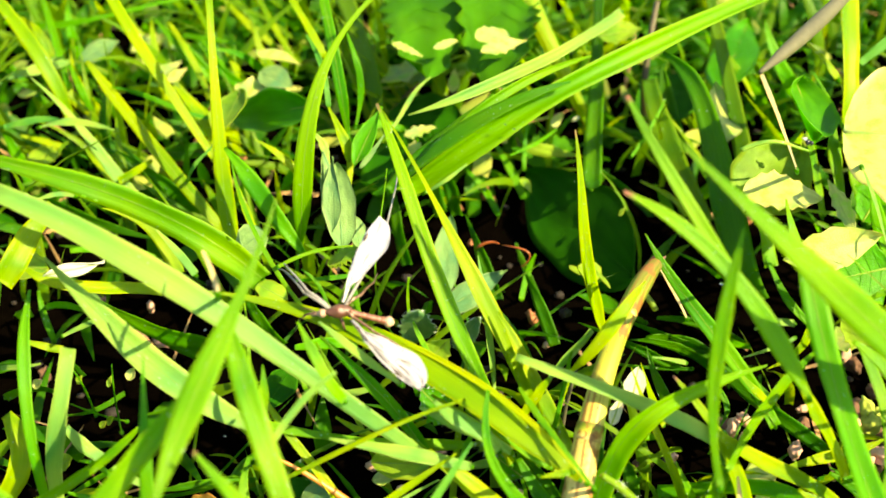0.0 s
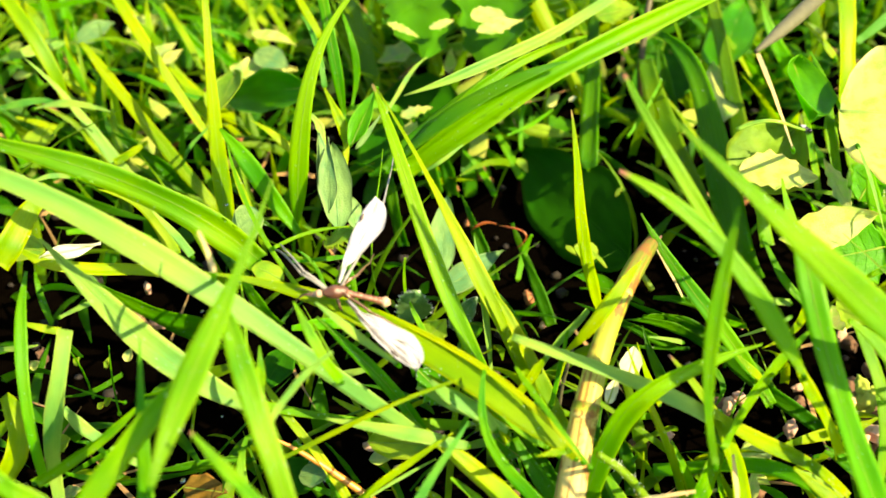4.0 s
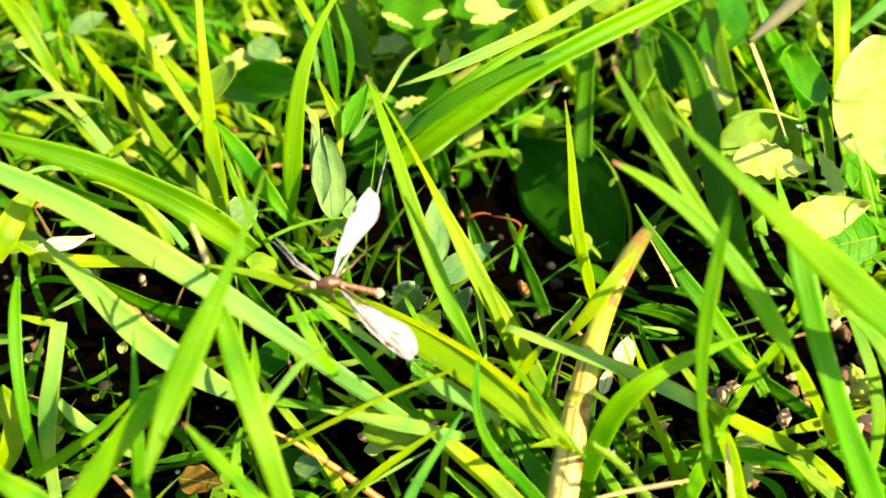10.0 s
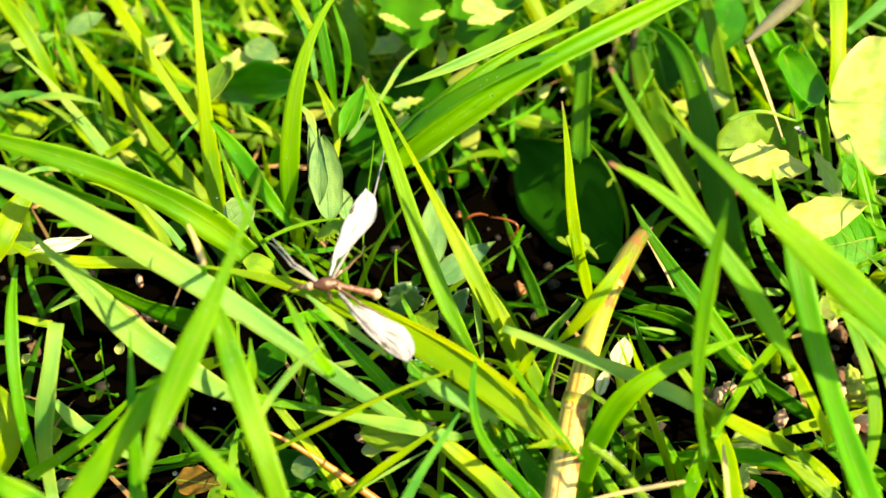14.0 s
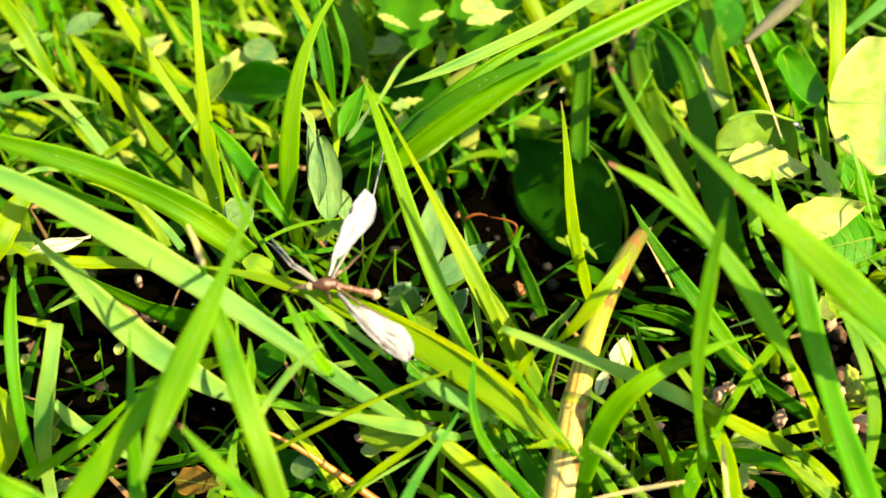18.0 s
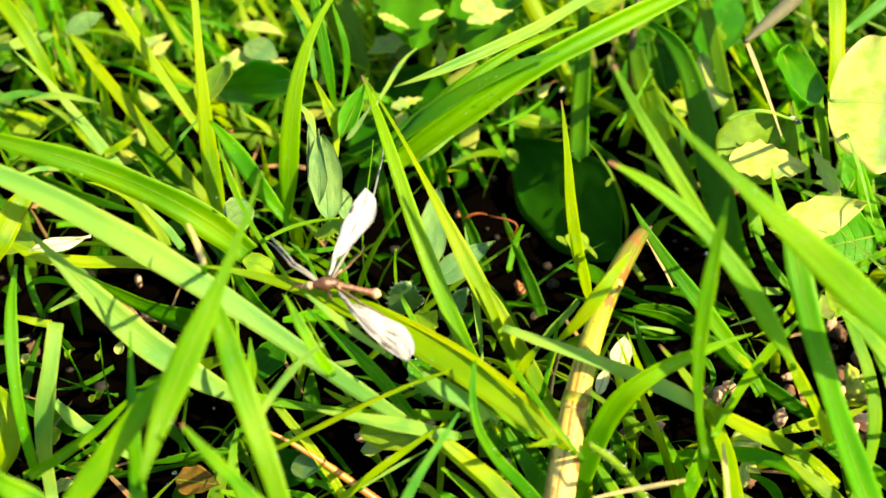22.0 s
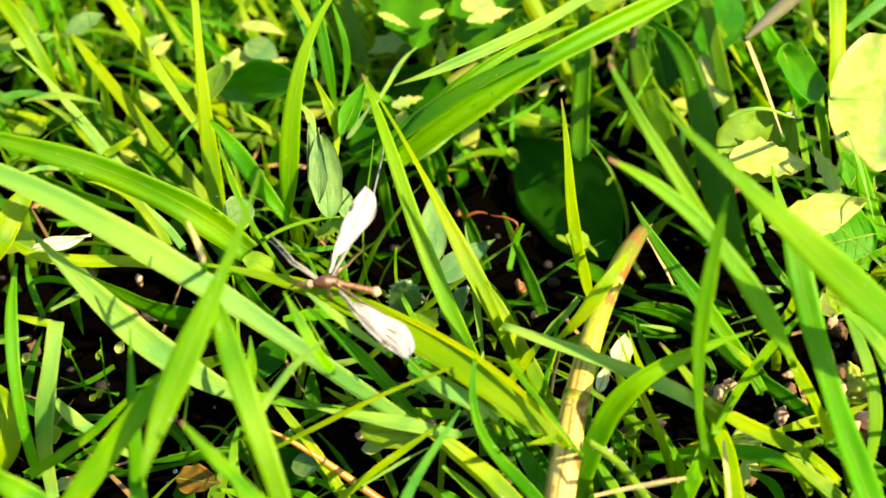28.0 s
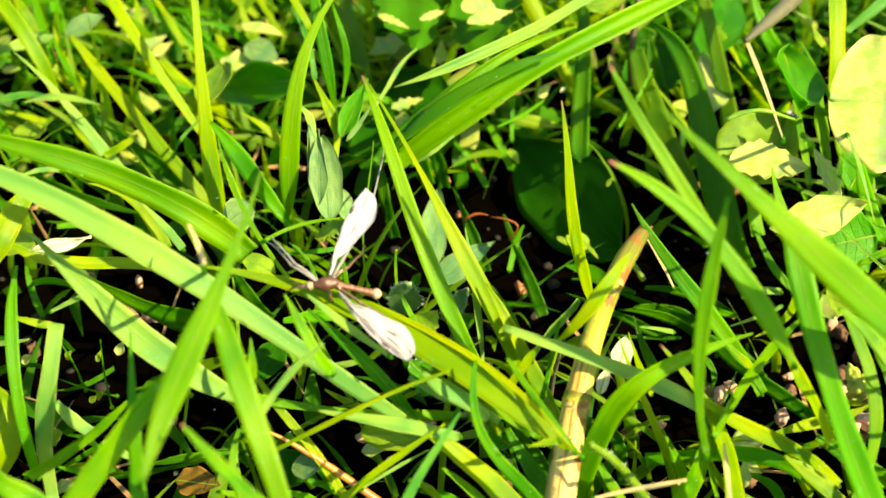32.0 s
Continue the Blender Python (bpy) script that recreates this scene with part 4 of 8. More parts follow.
plant = tuft('thick tuft of smooth green and mid-green lawn grass', -84.5, -22.1)
blade(plant, 'leafy', (3.3, 3.5, 3.6, 3.7, 3.4, 2.8, 2.0), 16, (-56.0, -63.3, 58.0), (-50.6, -57.6, 63.8), (-45.1, -51.8, 69.3), (-38.3, -45.8, 73.0), fold=0.16, foot=(-79.9, -26.9, -2.0))
blade(plant, 'leafy', (3.4, 3.5, 3.5, 3.5, 3.3, 3.1, 3.0), 10, (-55.7, -65.9, 60.0), (-59.2, -65.2, 63.0), (-62.9, -64.0, 65.6), (-66.6, -62.5, 68.0), fold=0.14, foot=(-80.6, -29.0, -2.0))
blade(plant, 'pale', (2.3, 2.6, 2.8, 3.1, 3.6, 2.9, 2.8), 28, (-77.3, -34.1, 14.0), (-78.6, -25.8, 27.9), (-72.0, -37.2, 38.9), (-71.7, -18.4, 49.0), fold=0.14, twist=14, foot=(-84.0, -24.2, -2.0))
blade(plant, 'fresh', (1.2, 1.2, 1.3, 1.4, 1.3, 0.9, 0.5), -28, (-77.1, -25.0, 12.0), (-75.0, -25.2, 12.5), (-72.9, -25.4, 12.8), (-71.0, -25.8, 14.0), fold=0.14, foot=(-82.9, -15.8, -2.0))
blade(plant, 'mid', (1.6, 1.9, 2.2, 2.3, 2.4, 2.0, 0.5), 10, (-78.0, -34.1, 22.0), (-79.0, -30.7, 36.9), (-82.2, -18.3, 45.7), (-82.6, -4.5, 50.0), fold=0.14, foot=(-88.6, -18.5, -2.0))
blade(plant, 'leafy', (2.2, 2.3, 2.4, 2.1, 1.9, 1.3, 0.7), 28, (-73.7, -42.8, 36.0), (-67.7, -41.3, 40.8), (-60.6, -38.6, 43.4), (-55.0, -35.5, 48.0), fold=0.34, foot=(-91.0, -18.1, -2.0))
plant = tuft('thick tuft of smooth green and fresh yellow-green lawn grass, tips withered', -33.0, -24.5)
blade(plant, 'leafy', (3.0, 3.2, 3.6, 3.9, 3.6, 3.0, 0.9), 10, (-23.7, -64.1, 60.0), (-27.3, -56.4, 68.0), (-31.7, -48.1, 73.9), (-35.3, -37.3, 77.0), fold=0.10, ribbed=True, foot=(-34.2, -26.3, -2.0))
blade(plant, 'leafy', (2.1, 2.0, 1.9, 1.8, 1.7, 1.0, 0.4), 16, (-25.0, -68.2, 66.0), (-28.7, -66.8, 70.5), (-31.8, -65.5, 75.3), (-35.7, -62.8, 79.0), fold=0.14, withered=True, foot=(-37.8, -26.9, -2.0))
blade(plant, 'leafy', (1.5, 1.5, 1.6, 1.6, 1.3, 0.9, 0.6), 16, (-35.1, -35.4, 12.0), (-38.1, -34.3, 15.2), (-40.5, -34.7, 17.3), (-43.9, -36.0, 20.0), fold=0.14, foot=(-37.8, -26.9, -2.0))
blade(plant, 'leafy', (2.1, 2.2, 2.2, 2.2, 1.7, 1.2, 0.7), 16, (-36.1, -42.1, 24.0), (-39.5, -37.6, 27.1), (-40.4, -35.4, 28.5), (-38.7, -30.0, 32.0), fold=0.14, foot=(-41.5, -26.3, -2.0))
blade(plant, 'deep', (3.2, 3.8, 4.0, 3.4, 2.6, 1.5, 0.1), -36, (-26.7, -24.5, 4.0), (-30.2, -19.9, 7.7), (-34.7, -18.9, 11.1), (-40.0, -21.4, 14.0), fold=0.19)
blade(plant, 'mid', (1.5, 1.6, 1.7, 1.8, 1.4, 1.0, 0.5), 0, (-23.1, -34.2, 10.0), (-26.2, -33.1, 13.2), (-28.8, -33.4, 15.3), (-32.3, -34.7, 18.0), fold=0.14, foot=(-24.5, -26.9, -2.0))
blade(plant, 'fresh', (1.2, 1.4, 1.6, 1.5, 1.5, 0.9, 0.3), 16, (-19.7, -45.8, 30.0), (-14.0, -41.8, 34.5), (-6.8, -38.2, 37.2), (0.1, -34.0, 39.0), fold=0.14, foot=(-23.4, -26.3, -2.0))
blade(plant, 'deep', (2.2, 2.7, 2.8, 2.4, 1.8, 1.0, 0.1), 30, (-42.9, -18.9, 4.0), (-37.9, -18.1, 8.0), (-32.5, -18.9, 10.0), (-26.4, -21.5, 10.0), fold=0.26)
blade(plant, 'fresh', (0.6, 0.8, 0.9, 0.9, 0.8, 0.7, 0.5), 0, (-33.8, -37.9, 34.0), (-22.8, -36.4, 40.3), (-10.7, -32.8, 47.3), (1.6, -28.7, 48.0), fold=0.30, foot=(-41.2, -13.7, -2.0))
blade(plant, 'fresh', (2.0, 1.9, 1.9, 1.8, 1.7, 1.5, 0.4), 28, (-18.1, -37.9, 14.0), (-23.3, -29.1, 21.5), (-30.6, -26.9, 29.8), (-37.6, -18.3, 36.0), fold=0.30, foot=(-19.6, -28.3, -2.0))
plant = tuft('small tuft of mid-green and pale green lawn grass', -79.0, 0.6)
blade(plant, 'pale', (2.1, 2.3, 2.5, 2.7, 2.3, 1.9, 1.5), 28, (-70.4, -22.6, 20.0), (-73.1, -22.2, 22.3), (-75.2, -21.0, 24.1), (-77.6, -19.2, 26.0), fold=0.14, foot=(-79.1, -7.1, -2.0))
blade(plant, 'mid', (0.3, 0.4, 0.4, 0.4, 0.4, 0.3, 0.2), 0, (-72.9, -6.9, 8.0), (-73.5, -4.8, 13.3), (-73.6, -2.9, 18.6), (-73.1, -1.0, 24.0), fold=0.14, foot=(-76.8, 0.5, -2.0))
blade(plant, 'mid', (0.3, 0.4, 0.4, 0.4, 0.4, 0.3, 0.2), 0, (-73.6, -1.6, 5.0), (-77.3, -2.4, 7.2), (-80.8, -2.4, 9.5), (-84.4, -2.3, 12.0), fold=0.14, foot=(-76.3, 3.7, -2.0))
blade(plant, 'mid', (0.3, 0.4, 0.5, 0.5, 0.5, 0.3, 0.2), 0, (-80.6, -0.8, 6.0), (-81.1, 0.2, 11.0), (-81.8, 1.2, 15.5), (-84.2, 2.3, 20.0), fold=0.14, foot=(-83.9, 5.4, -2.0))
plant = tuft('lone tuft of fresh yellow-green lawn grass', -98.7, -16.4)
blade(plant, 'fresh', (4.1, 4.3, 4.5, 4.4, 4.2, 3.5, 2.1), 28, (-87.8, -30.9, 20.0), (-83.9, -27.9, 23.8), (-83.9, -22.6, 27.4), (-88.3, -19.2, 30.0), fold=0.14, foot=(-98.7, -16.4, -2.0))
plant = tuft('small tuft of mid-green and fresh yellow-green lawn grass', -103.6, 20.9)
blade(plant, 'pale', (0.9, 1.0, 1.0, 1.1, 1.0, 0.7, 0.3), -28, (-90.8, -10.7, 34.0), (-87.8, -11.5, 35.1), (-85.0, -12.5, 36.2), (-81.7, -12.0, 37.0), fold=0.14, foot=(-110.7, 19.5, -2.0))
blade(plant, 'deep', (1.9, 1.9, 2.0, 2.0, 1.6, 1.1, 0.7), 28, (-100.2, 0.9, 10.0), (-94.1, 1.8, 13.8), (-91.1, 0.8, 14.9), (-85.0, -3.1, 16.0), fold=0.14, foot=(-106.6, 10.4, -2.0))
blade(plant, 'mid', (1.4, 1.5, 1.6, 1.7, 1.5, 1.1, 0.7), 0, (-94.9, 19.5, 8.0), (-97.0, 22.8, 10.3), (-98.7, 25.7, 12.3), (-99.2, 28.5, 16.0), fold=0.14, foot=(-99.9, 28.3, -2.0))
blade(plant, 'fresh', (1.8, 1.8, 1.8, 1.7, 1.4, 1.1, 0.8), 28, (-89.3, 11.6, 14.0), (-91.6, 10.6, 15.7), (-94.2, 10.5, 16.9), (-96.9, 10.6, 18.0), fold=0.14, foot=(-97.1, 25.5, -2.0))
plant = tuft('small tuft of fresh yellow-green and pale green lawn grass', -73.4, 50.2)
blade(plant, 'fresh', (2.5, 2.7, 2.8, 2.9, 2.7, 1.8, 0.4), 28, (-64.4, 14.9, 30.0), (-71.6, 12.8, 34.0), (-81.5, 0.4, 42.4), (-89.3, 7.8, 45.0), fold=0.14, foot=(-76.6, 45.9, -2.0))
blade(plant, 'deep', (2.6, 3.1, 3.3, 2.8, 2.1, 1.2, 0.1), -36, (-74.1, 50.4, 4.0), (-82.2, 49.1, 8.5), (-90.8, 47.8, 11.8), (-99.7, 46.2, 14.0), fold=0.28)
blade(plant, 'fresh', (3.0, 3.0, 2.8, 2.4, 2.0, 1.4, 0.2), 28, (-62.0, 20.2, 30.0), (-65.7, 25.1, 37.5), (-68.0, 27.4, 40.7), (-76.4, 24.1, 46.0), fold=0.14, foot=(-73.7, 52.2, -2.0))
blade(plant, 'pale', (1.8, 1.8, 1.9, 1.6, 1.3, 0.9, 0.4), 28, (-56.8, 16.2, 34.0), (-59.1, 17.6, 37.8), (-62.2, 20.8, 38.5), (-65.3, 22.7, 41.0), fold=0.14, foot=(-69.2, 52.2, -2.0))
plant = tuft('thick tuft of dark green and pale green lawn grass', -46.7, -4.0)
blade(plant, 'pale', (2.0, 4.4, 5.2, 5.0, 4.1, 2.0, 0.3), 16, (-36.7, -27.7, 38.0), (-53.5, -25.5, 44.6), (-64.6, -16.0, 56.1), (-75.3, -8.8, 63.0), fold=0.20, ribbed=True, foot=(-45.8, 2.4, -2.0))
blade(plant, 'leafy', (1.9, 1.9, 2.0, 1.8, 1.7, 1.0, 0.2), 16, (-33.9, -37.0, 46.0), (-33.7, -33.6, 50.1), (-32.6, -34.2, 54.4), (-33.4, -28.9, 57.0), fold=0.14, foot=(-44.6, -1.9, -2.0))
blade(plant, 'deep', (2.4, 2.8, 3.0, 2.6, 1.9, 1.1, 0.1), 36, (-42.3, -11.5, 6.0), (-45.6, -17.4, 9.0), (-46.7, -23.9, 11.7), (-45.6, -30.9, 14.0), fold=0.23, foot=(-44.1, -5.8, -2.0))
blade(plant, 'pale', (1.1, 1.3, 1.4, 1.4, 1.3, 0.9, 0.6), 28, (-31.3, -47.7, 56.0), (-28.2, -43.6, 59.9), (-24.7, -39.8, 62.9), (-19.4, -37.7, 66.0), fold=0.14, foot=(-44.0, -6.6, -2.0))
blade(plant, 'deep', (1.3, 1.5, 1.7, 1.7, 1.4, 1.0, 0.6), -28, (-57.0, -0.1, 3.0), (-62.8, 2.0, 5.9), (-64.5, 0.6, 6.7), (-69.3, -3.1, 9.0), fold=0.14)
blade(plant, 'deep', (2.2, 2.3, 2.5, 2.6, 2.1, 1.6, 1.0), -28, (-41.9, -20.1, 10.0), (-47.6, -22.0, 12.7), (-52.9, -24.7, 15.3), (-57.8, -28.2, 18.0), fold=0.14, foot=(-44.6, -11.9, -2.0))
plant = tuft('small tuft of dark green and mid-green lawn grass', -59.5, 20.9)
blade(plant, 'deep', (4.1, 4.3, 4.4, 4.0, 2.9, 1.6, 0.4), -28, (-56.2, 13.8, 14.0), (-64.2, 10.6, 19.6), (-67.7, 4.8, 30.6), (-76.6, 7.4, 36.0), fold=0.14, foot=(-61.1, 27.9, -2.0))
blade(plant, 'deep', (2.8, 3.3, 3.6, 3.1, 2.3, 1.3, 0.1), -36, (-53.9, 15.0, 5.0), (-63.8, 15.5, 11.7), (-74.0, 17.5, 17.4), (-84.5, 20.9, 22.0), fold=0.16, foot=(-55.8, 20.9, -2.0))
blade(plant, 'mid', (0.5, 0.5, 0.5, 0.6, 0.5, 0.3, 0.2), 0, (-58.5, 5.8, 8.0), (-56.5, 6.8, 11.8), (-55.1, 7.9, 15.7), (-54.5, 8.9, 20.0), fold=0.14, foot=(-61.5, 13.9, -2.0))
plant = tuft('lone tuft of fresh yellow-green lawn grass', -120.3, 49.1)
blade(plant, 'fresh', (5.3, 5.2, 5.1, 4.9, 4.6, 3.6, 2.2), 28, (-92.7, 3.7, 44.0), (-88.6, 7.5, 47.5), (-89.1, 12.9, 49.0), (-85.1, 17.6, 50.0), fold=0.14, foot=(-120.3, 49.1, -2.0))
plant = tuft('sparse tuft of mid-green and pale green lawn grass', -101.7, 35.0)
blade(plant, 'mid', (1.4, 1.5, 1.6, 1.5, 1.3, 1.1, 0.9), 0, (-94.7, 21.1, 18.0), (-89.8, 20.9, 20.7), (-85.3, 17.7, 20.9), (-80.7, 15.6, 22.0), fold=0.14, foot=(-105.2, 39.9, -2.0))
blade(plant, 'pale', (0.7, 0.9, 1.0, 1.2, 1.1, 0.9, 0.7), 0, (-86.5, 8.8, 22.0), (-83.3, 10.0, 23.2), (-80.1, 10.8, 24.5), (-76.7, 10.9, 26.0), fold=0.14, foot=(-98.3, 30.2, -2.0))
plant = tuft('sparse tuft of dark green lawn grass', -82.0, 10.7)
blade(plant, 'deep', (1.1, 1.2, 1.3, 1.4, 1.2, 0.9, 0.5), -28, (-76.8, 8.1, 3.0), (-79.2, 3.3, 4.8), (-81.1, -0.4, 6.2), (-85.6, -3.1, 9.0), fold=0.14)
blade(plant, 'deep', (1.4, 1.4, 1.5, 1.4, 1.1, 0.8, 0.5), -28, (-87.3, 13.2, 3.0), (-89.1, 13.8, 5.2), (-90.4, 14.8, 7.6), (-91.5, 15.9, 10.0), fold=0.14)
plant = tuft('thick tuft of mid-green and pale green lawn grass', -29.6, 110.4)
blade(plant, 'mid', (0.7, 3.0, 3.0, 2.8, 2.5, 2.3, 2.1), 0, (-27.0, 64.9, 34.0), (-28.9, 68.8, 55.7), (-31.8, 78.1, 60.9), (-36.1, 99.4, 64.7), fold=0.14, ribbed=True, foot=(-32.9, 111.6, -2.0))
blade(plant, 'mid', (0.6, 1.2, 1.8, 1.9, 1.8, 1.2, 0.5), 0, (-25.8, 73.2, 32.0), (-23.3, 79.6, 40.1), (-24.5, 77.3, 45.9), (-28.2, 88.1, 50.0), fold=0.14, foot=(-31.1, 118.4, -2.0))
blade(plant, 'fresh', (1.7, 2.3, 3.0, 2.5, 1.8, 1.1, 0.4), 28, (-24.6, 47.2, 40.0), (-26.6, 49.2, 44.5), (-28.3, 53.3, 46.3), (-30.2, 57.1, 49.0), fold=0.30, foot=(-31.1, 99.1, -2.0))
blade(plant, 'pale', (0.7, 1.1, 1.3, 1.3, 1.2, 0.8, 0.3), 28, (-16.7, 64.8, 36.0), (-12.9, 69.2, 39.0), (-12.1, 74.6, 41.4), (-6.6, 78.5, 43.0), fold=0.14, foot=(-20.6, 114.7, -2.0))
blade(plant, 'olive', (3.3, 5.3, 6.1, 6.6, 5.8, 5.4, 4.9), -16, (-21.5, 101.7, 12.0), (-26.4, 122.4, 23.5), (-34.5, 143.5, 27.6), (-41.3, 166.4, 28.6), fold=0.14, foot=(-23.1, 120.5, -2.0))
blade(plant, 'pale', (2.1, 2.1, 2.1, 2.1, 1.6, 1.1, 0.5), 28, (-30.0, 41.7, 44.0), (-30.3, 44.6, 46.3), (-30.7, 45.7, 47.3), (-33.3, 46.7, 50.0), fold=0.30, foot=(-38.9, 98.3, -2.0))
plant = tuft('sparse tuft of blue-green and fresh yellow-green lawn grass', -47.0, 128.1)
blade(plant, 'blue', (1.3, 1.4, 1.5, 1.5, 1.3, 0.9, 0.4), 16, (-31.2, 64.4, 44.0), (-32.1, 69.6, 49.1), (-33.9, 74.7, 52.2), (-37.6, 80.7, 54.0), fold=0.30, foot=(-40.4, 127.8, -2.0))
blade(plant, 'fresh', (3.1, 3.7, 3.9, 3.4, 2.5, 1.4, 0.1), 36, (-53.5, 128.4, 4.0), (-57.8, 125.8, 13.1), (-60.9, 129.1, 19.8), (-62.7, 138.4, 24.0), fold=0.11)
plant = tuft('lone tuft of fresh yellow-green lawn grass', -44.1, 155.7)
blade(plant, 'fresh', (1.6, 2.3, 2.2, 2.1, 2.0, 1.9, 1.8), 28, (-35.8, 98.1, 36.0), (-42.3, 104.8, 45.8), (-49.1, 120.9, 43.5), (-55.1, 131.3, 47.5), fold=0.14, foot=(-44.1, 155.7, -2.0))
plant = tuft('thick tuft of pale green and fresh yellow-green lawn grass, tips withered', 12.7, 8.9)
blade(plant, 'leafy', (2.2, 3.3, 3.5, 3.3, 2.8, 2.0, 0.3), 16, (7.1, -11.0, 26.0), (-3.3, -3.2, 42.7), (-9.7, 17.0, 60.4), (-17.1, 36.5, 65.0), fold=0.22, withered=True, ribbed=True, foot=(8.2, 11.3, -2.0))
blade(plant, 'pale', (0.8, 0.9, 1.0, 1.0, 0.8, 0.6, 0.3), 28, (4.8, -24.7, 44.0), (2.2, -23.5, 45.5), (-0.4, -22.6, 46.5), (-3.5, -21.8, 47.0), fold=0.14, foot=(6.2, 12.1, -2.0))
blade(plant, 'pale', (0.8, 1.4, 1.7, 1.8, 1.4, 1.0, 0.2), 28, (7.9, -8.8, 26.0), (6.9, -2.4, 33.4), (5.9, 3.9, 38.9), (4.5, 13.2, 43.0), fold=0.14, foot=(9.2, 13.9, -2.0))
blade(plant, 'pale', (0.9, 1.1, 1.3, 1.5, 1.4, 1.0, 0.3), 28, (8.0, -26.9, 40.0), (3.4, -24.6, 43.7), (-1.6, -21.7, 44.9), (-5.1, -17.9, 48.0), fold=0.14, foot=(10.1, 5.4, -2.0))
blade(plant, 'fresh', (2.1, 2.3, 2.4, 2.4, 1.9, 1.3, 0.8), 28, (12.0, -27.1, 42.0), (13.5, -26.0, 44.1), (15.1, -24.9, 46.1), (16.9, -23.7, 48.0), fold=0.14, foot=(15.4, 7.0, -2.0))
blade(plant, 'fresh', (2.6, 4.2, 4.1, 2.4, 1.1, 0.9, 0.2), 28, (16.7, -10.0, 20.0), (3.6, 4.0, 44.7), (-2.3, 14.4, 53.9), (-17.0, 41.4, 61.0), fold=0.36, foot=(18.8, 7.0, -2.0))
blade(plant, 'pale', (1.6, 1.8, 2.0, 2.1, 1.8, 1.3, 0.6), 28, (10.2, -27.7, 36.0), (5.3, -23.3, 40.5), (0.4, -23.8, 46.1), (-6.1, -20.0, 48.0), fold=0.14, foot=(12.5, 0.5, -2.0))
blade(plant, 'pale', (0.6, 1.1, 1.6, 2.1, 2.3, 1.8, 1.2), 28, (17.3, -15.3, 34.0), (19.1, -11.6, 37.5), (22.7, -10.2, 40.7), (26.4, -7.3, 43.0), fold=0.25, foot=(21.1, 13.9, -2.0))
plant = tuft('thick tuft of fresh yellow-green and smooth green lawn grass', 23.6, -7.1)
blade(plant, 'fresh', (1.7, 2.5, 3.2, 3.2, 2.9, 2.2, 0.4), 28, (23.9, -18.9, 18.0), (18.0, -13.1, 26.6), (13.9, -8.7, 33.8), (8.4, -0.1, 40.0), fold=0.30, foot=(26.5, -4.6, -2.0))
blade(plant, 'fresh', (1.3, 1.3, 1.3, 1.3, 1.0, 0.6, 0.2), 16, (20.1, -41.2, 44.0), (18.3, -42.4, 45.5), (16.5, -43.4, 46.5), (14.1, -44.5, 47.0), fold=0.14, foot=(26.1, -9.2, -2.0))
blade(plant, 'pale', (1.0, 1.4, 1.8, 1.9, 1.8, 1.3, 0.5), 28, (18.7, -31.3, 32.0), (13.3, -28.2, 38.1), (6.7, -25.3, 42.1), (-1.5, -23.4, 44.0), fold=0.14, foot=(22.5, -7.4, -2.0))
blade(plant, 'leafy', (1.2, 1.4, 1.5, 1.5, 1.4, 0.9, 0.4), 16, (17.1, -34.7, 36.0), (11.3, -32.9, 38.1), (7.4, -28.6, 40.4), (1.7, -25.7, 41.0), fold=0.14, foot=(21.1, -8.1, -2.0))
blade(plant, 'fresh', (1.1, 1.3, 1.4, 1.5, 1.3, 0.9, 0.6), 28, (20.7, -27.0, 22.0), (17.9, -24.5, 24.3), (15.3, -22.2, 26.7), (12.8, -20.6, 30.0), fold=0.14, foot=(23.5, -10.4, -2.0))
blade(plant, 'fresh', (1.0, 5.6, 6.3, 4.9, 3.6, 1.9, 0.3), 16, (21.4, -40.6, 41.0), (3.5, -29.0, 52.0), (-20.6, -6.8, 47.7), (-46.0, -10.4, 56.0), fold=0.10, foot=(27.3, -11.2, -2.0))
# added strip, the yellow upper edge of the wide blade before it
blade(plant, 'gold', (0.4, 1.0, 1.1, 1.1, 1.0, 0.9, 0.3), 10, (22.3, -42.6, 43.0), (13.0, -32.5, 50.8), (-0.9, -21.3, 49.7), (-15.1, -15.1, 51.0), fold=0.30, foot=(28.7, -11.9, -2.0))
blade(plant, 'fresh', (2.0, 2.3, 2.6, 2.4, 2.2, 1.5, 0.8), 28, (15.8, -26.6, 30.0), (10.7, -23.0, 35.6), (4.5, -19.4, 39.1), (-2.6, -16.3, 42.0), fold=0.14, foot=(18.8, -3.5, -2.0))
blade(plant, 'leafy', (1.0, 1.1, 1.2, 1.2, 1.0, 0.7, 0.4), 16, (16.2, -25.7, 24.0), (15.1, -24.6, 26.9), (14.0, -23.4, 29.1), (12.2, -21.3, 31.0), fold=0.14, foot=(18.6, -7.4, -2.0))
blade(plant, 'mid', (0.8, 0.9, 0.9, 1.0, 0.8, 0.7, 0.5), 0, (19.5, -19.6, 28.0), (20.4, -16.8, 32.2), (21.5, -13.6, 36.2), (22.6, -10.2, 40.0), fold=0.14, foot=(22.9, 3.1, -2.0))
plant = tuft('lone tuft of pale green lawn grass', 58.0, 184.8)
blade(plant, 'pale', (2.7, 2.6, 2.6, 2.8, 2.7, 2.3, 0.2), 0, (43.6, 101.7, 48.0), (30.9, 78.8, 52.8), (15.5, 56.5, 58.2), (-11.1, 48.8, 53.0), fold=0.30, ribbed=True, foot=(58.0, 184.8, -2.0))
plant = tuft('thick tuft of dark green and smooth green lawn grass', -18.0, 87.2)
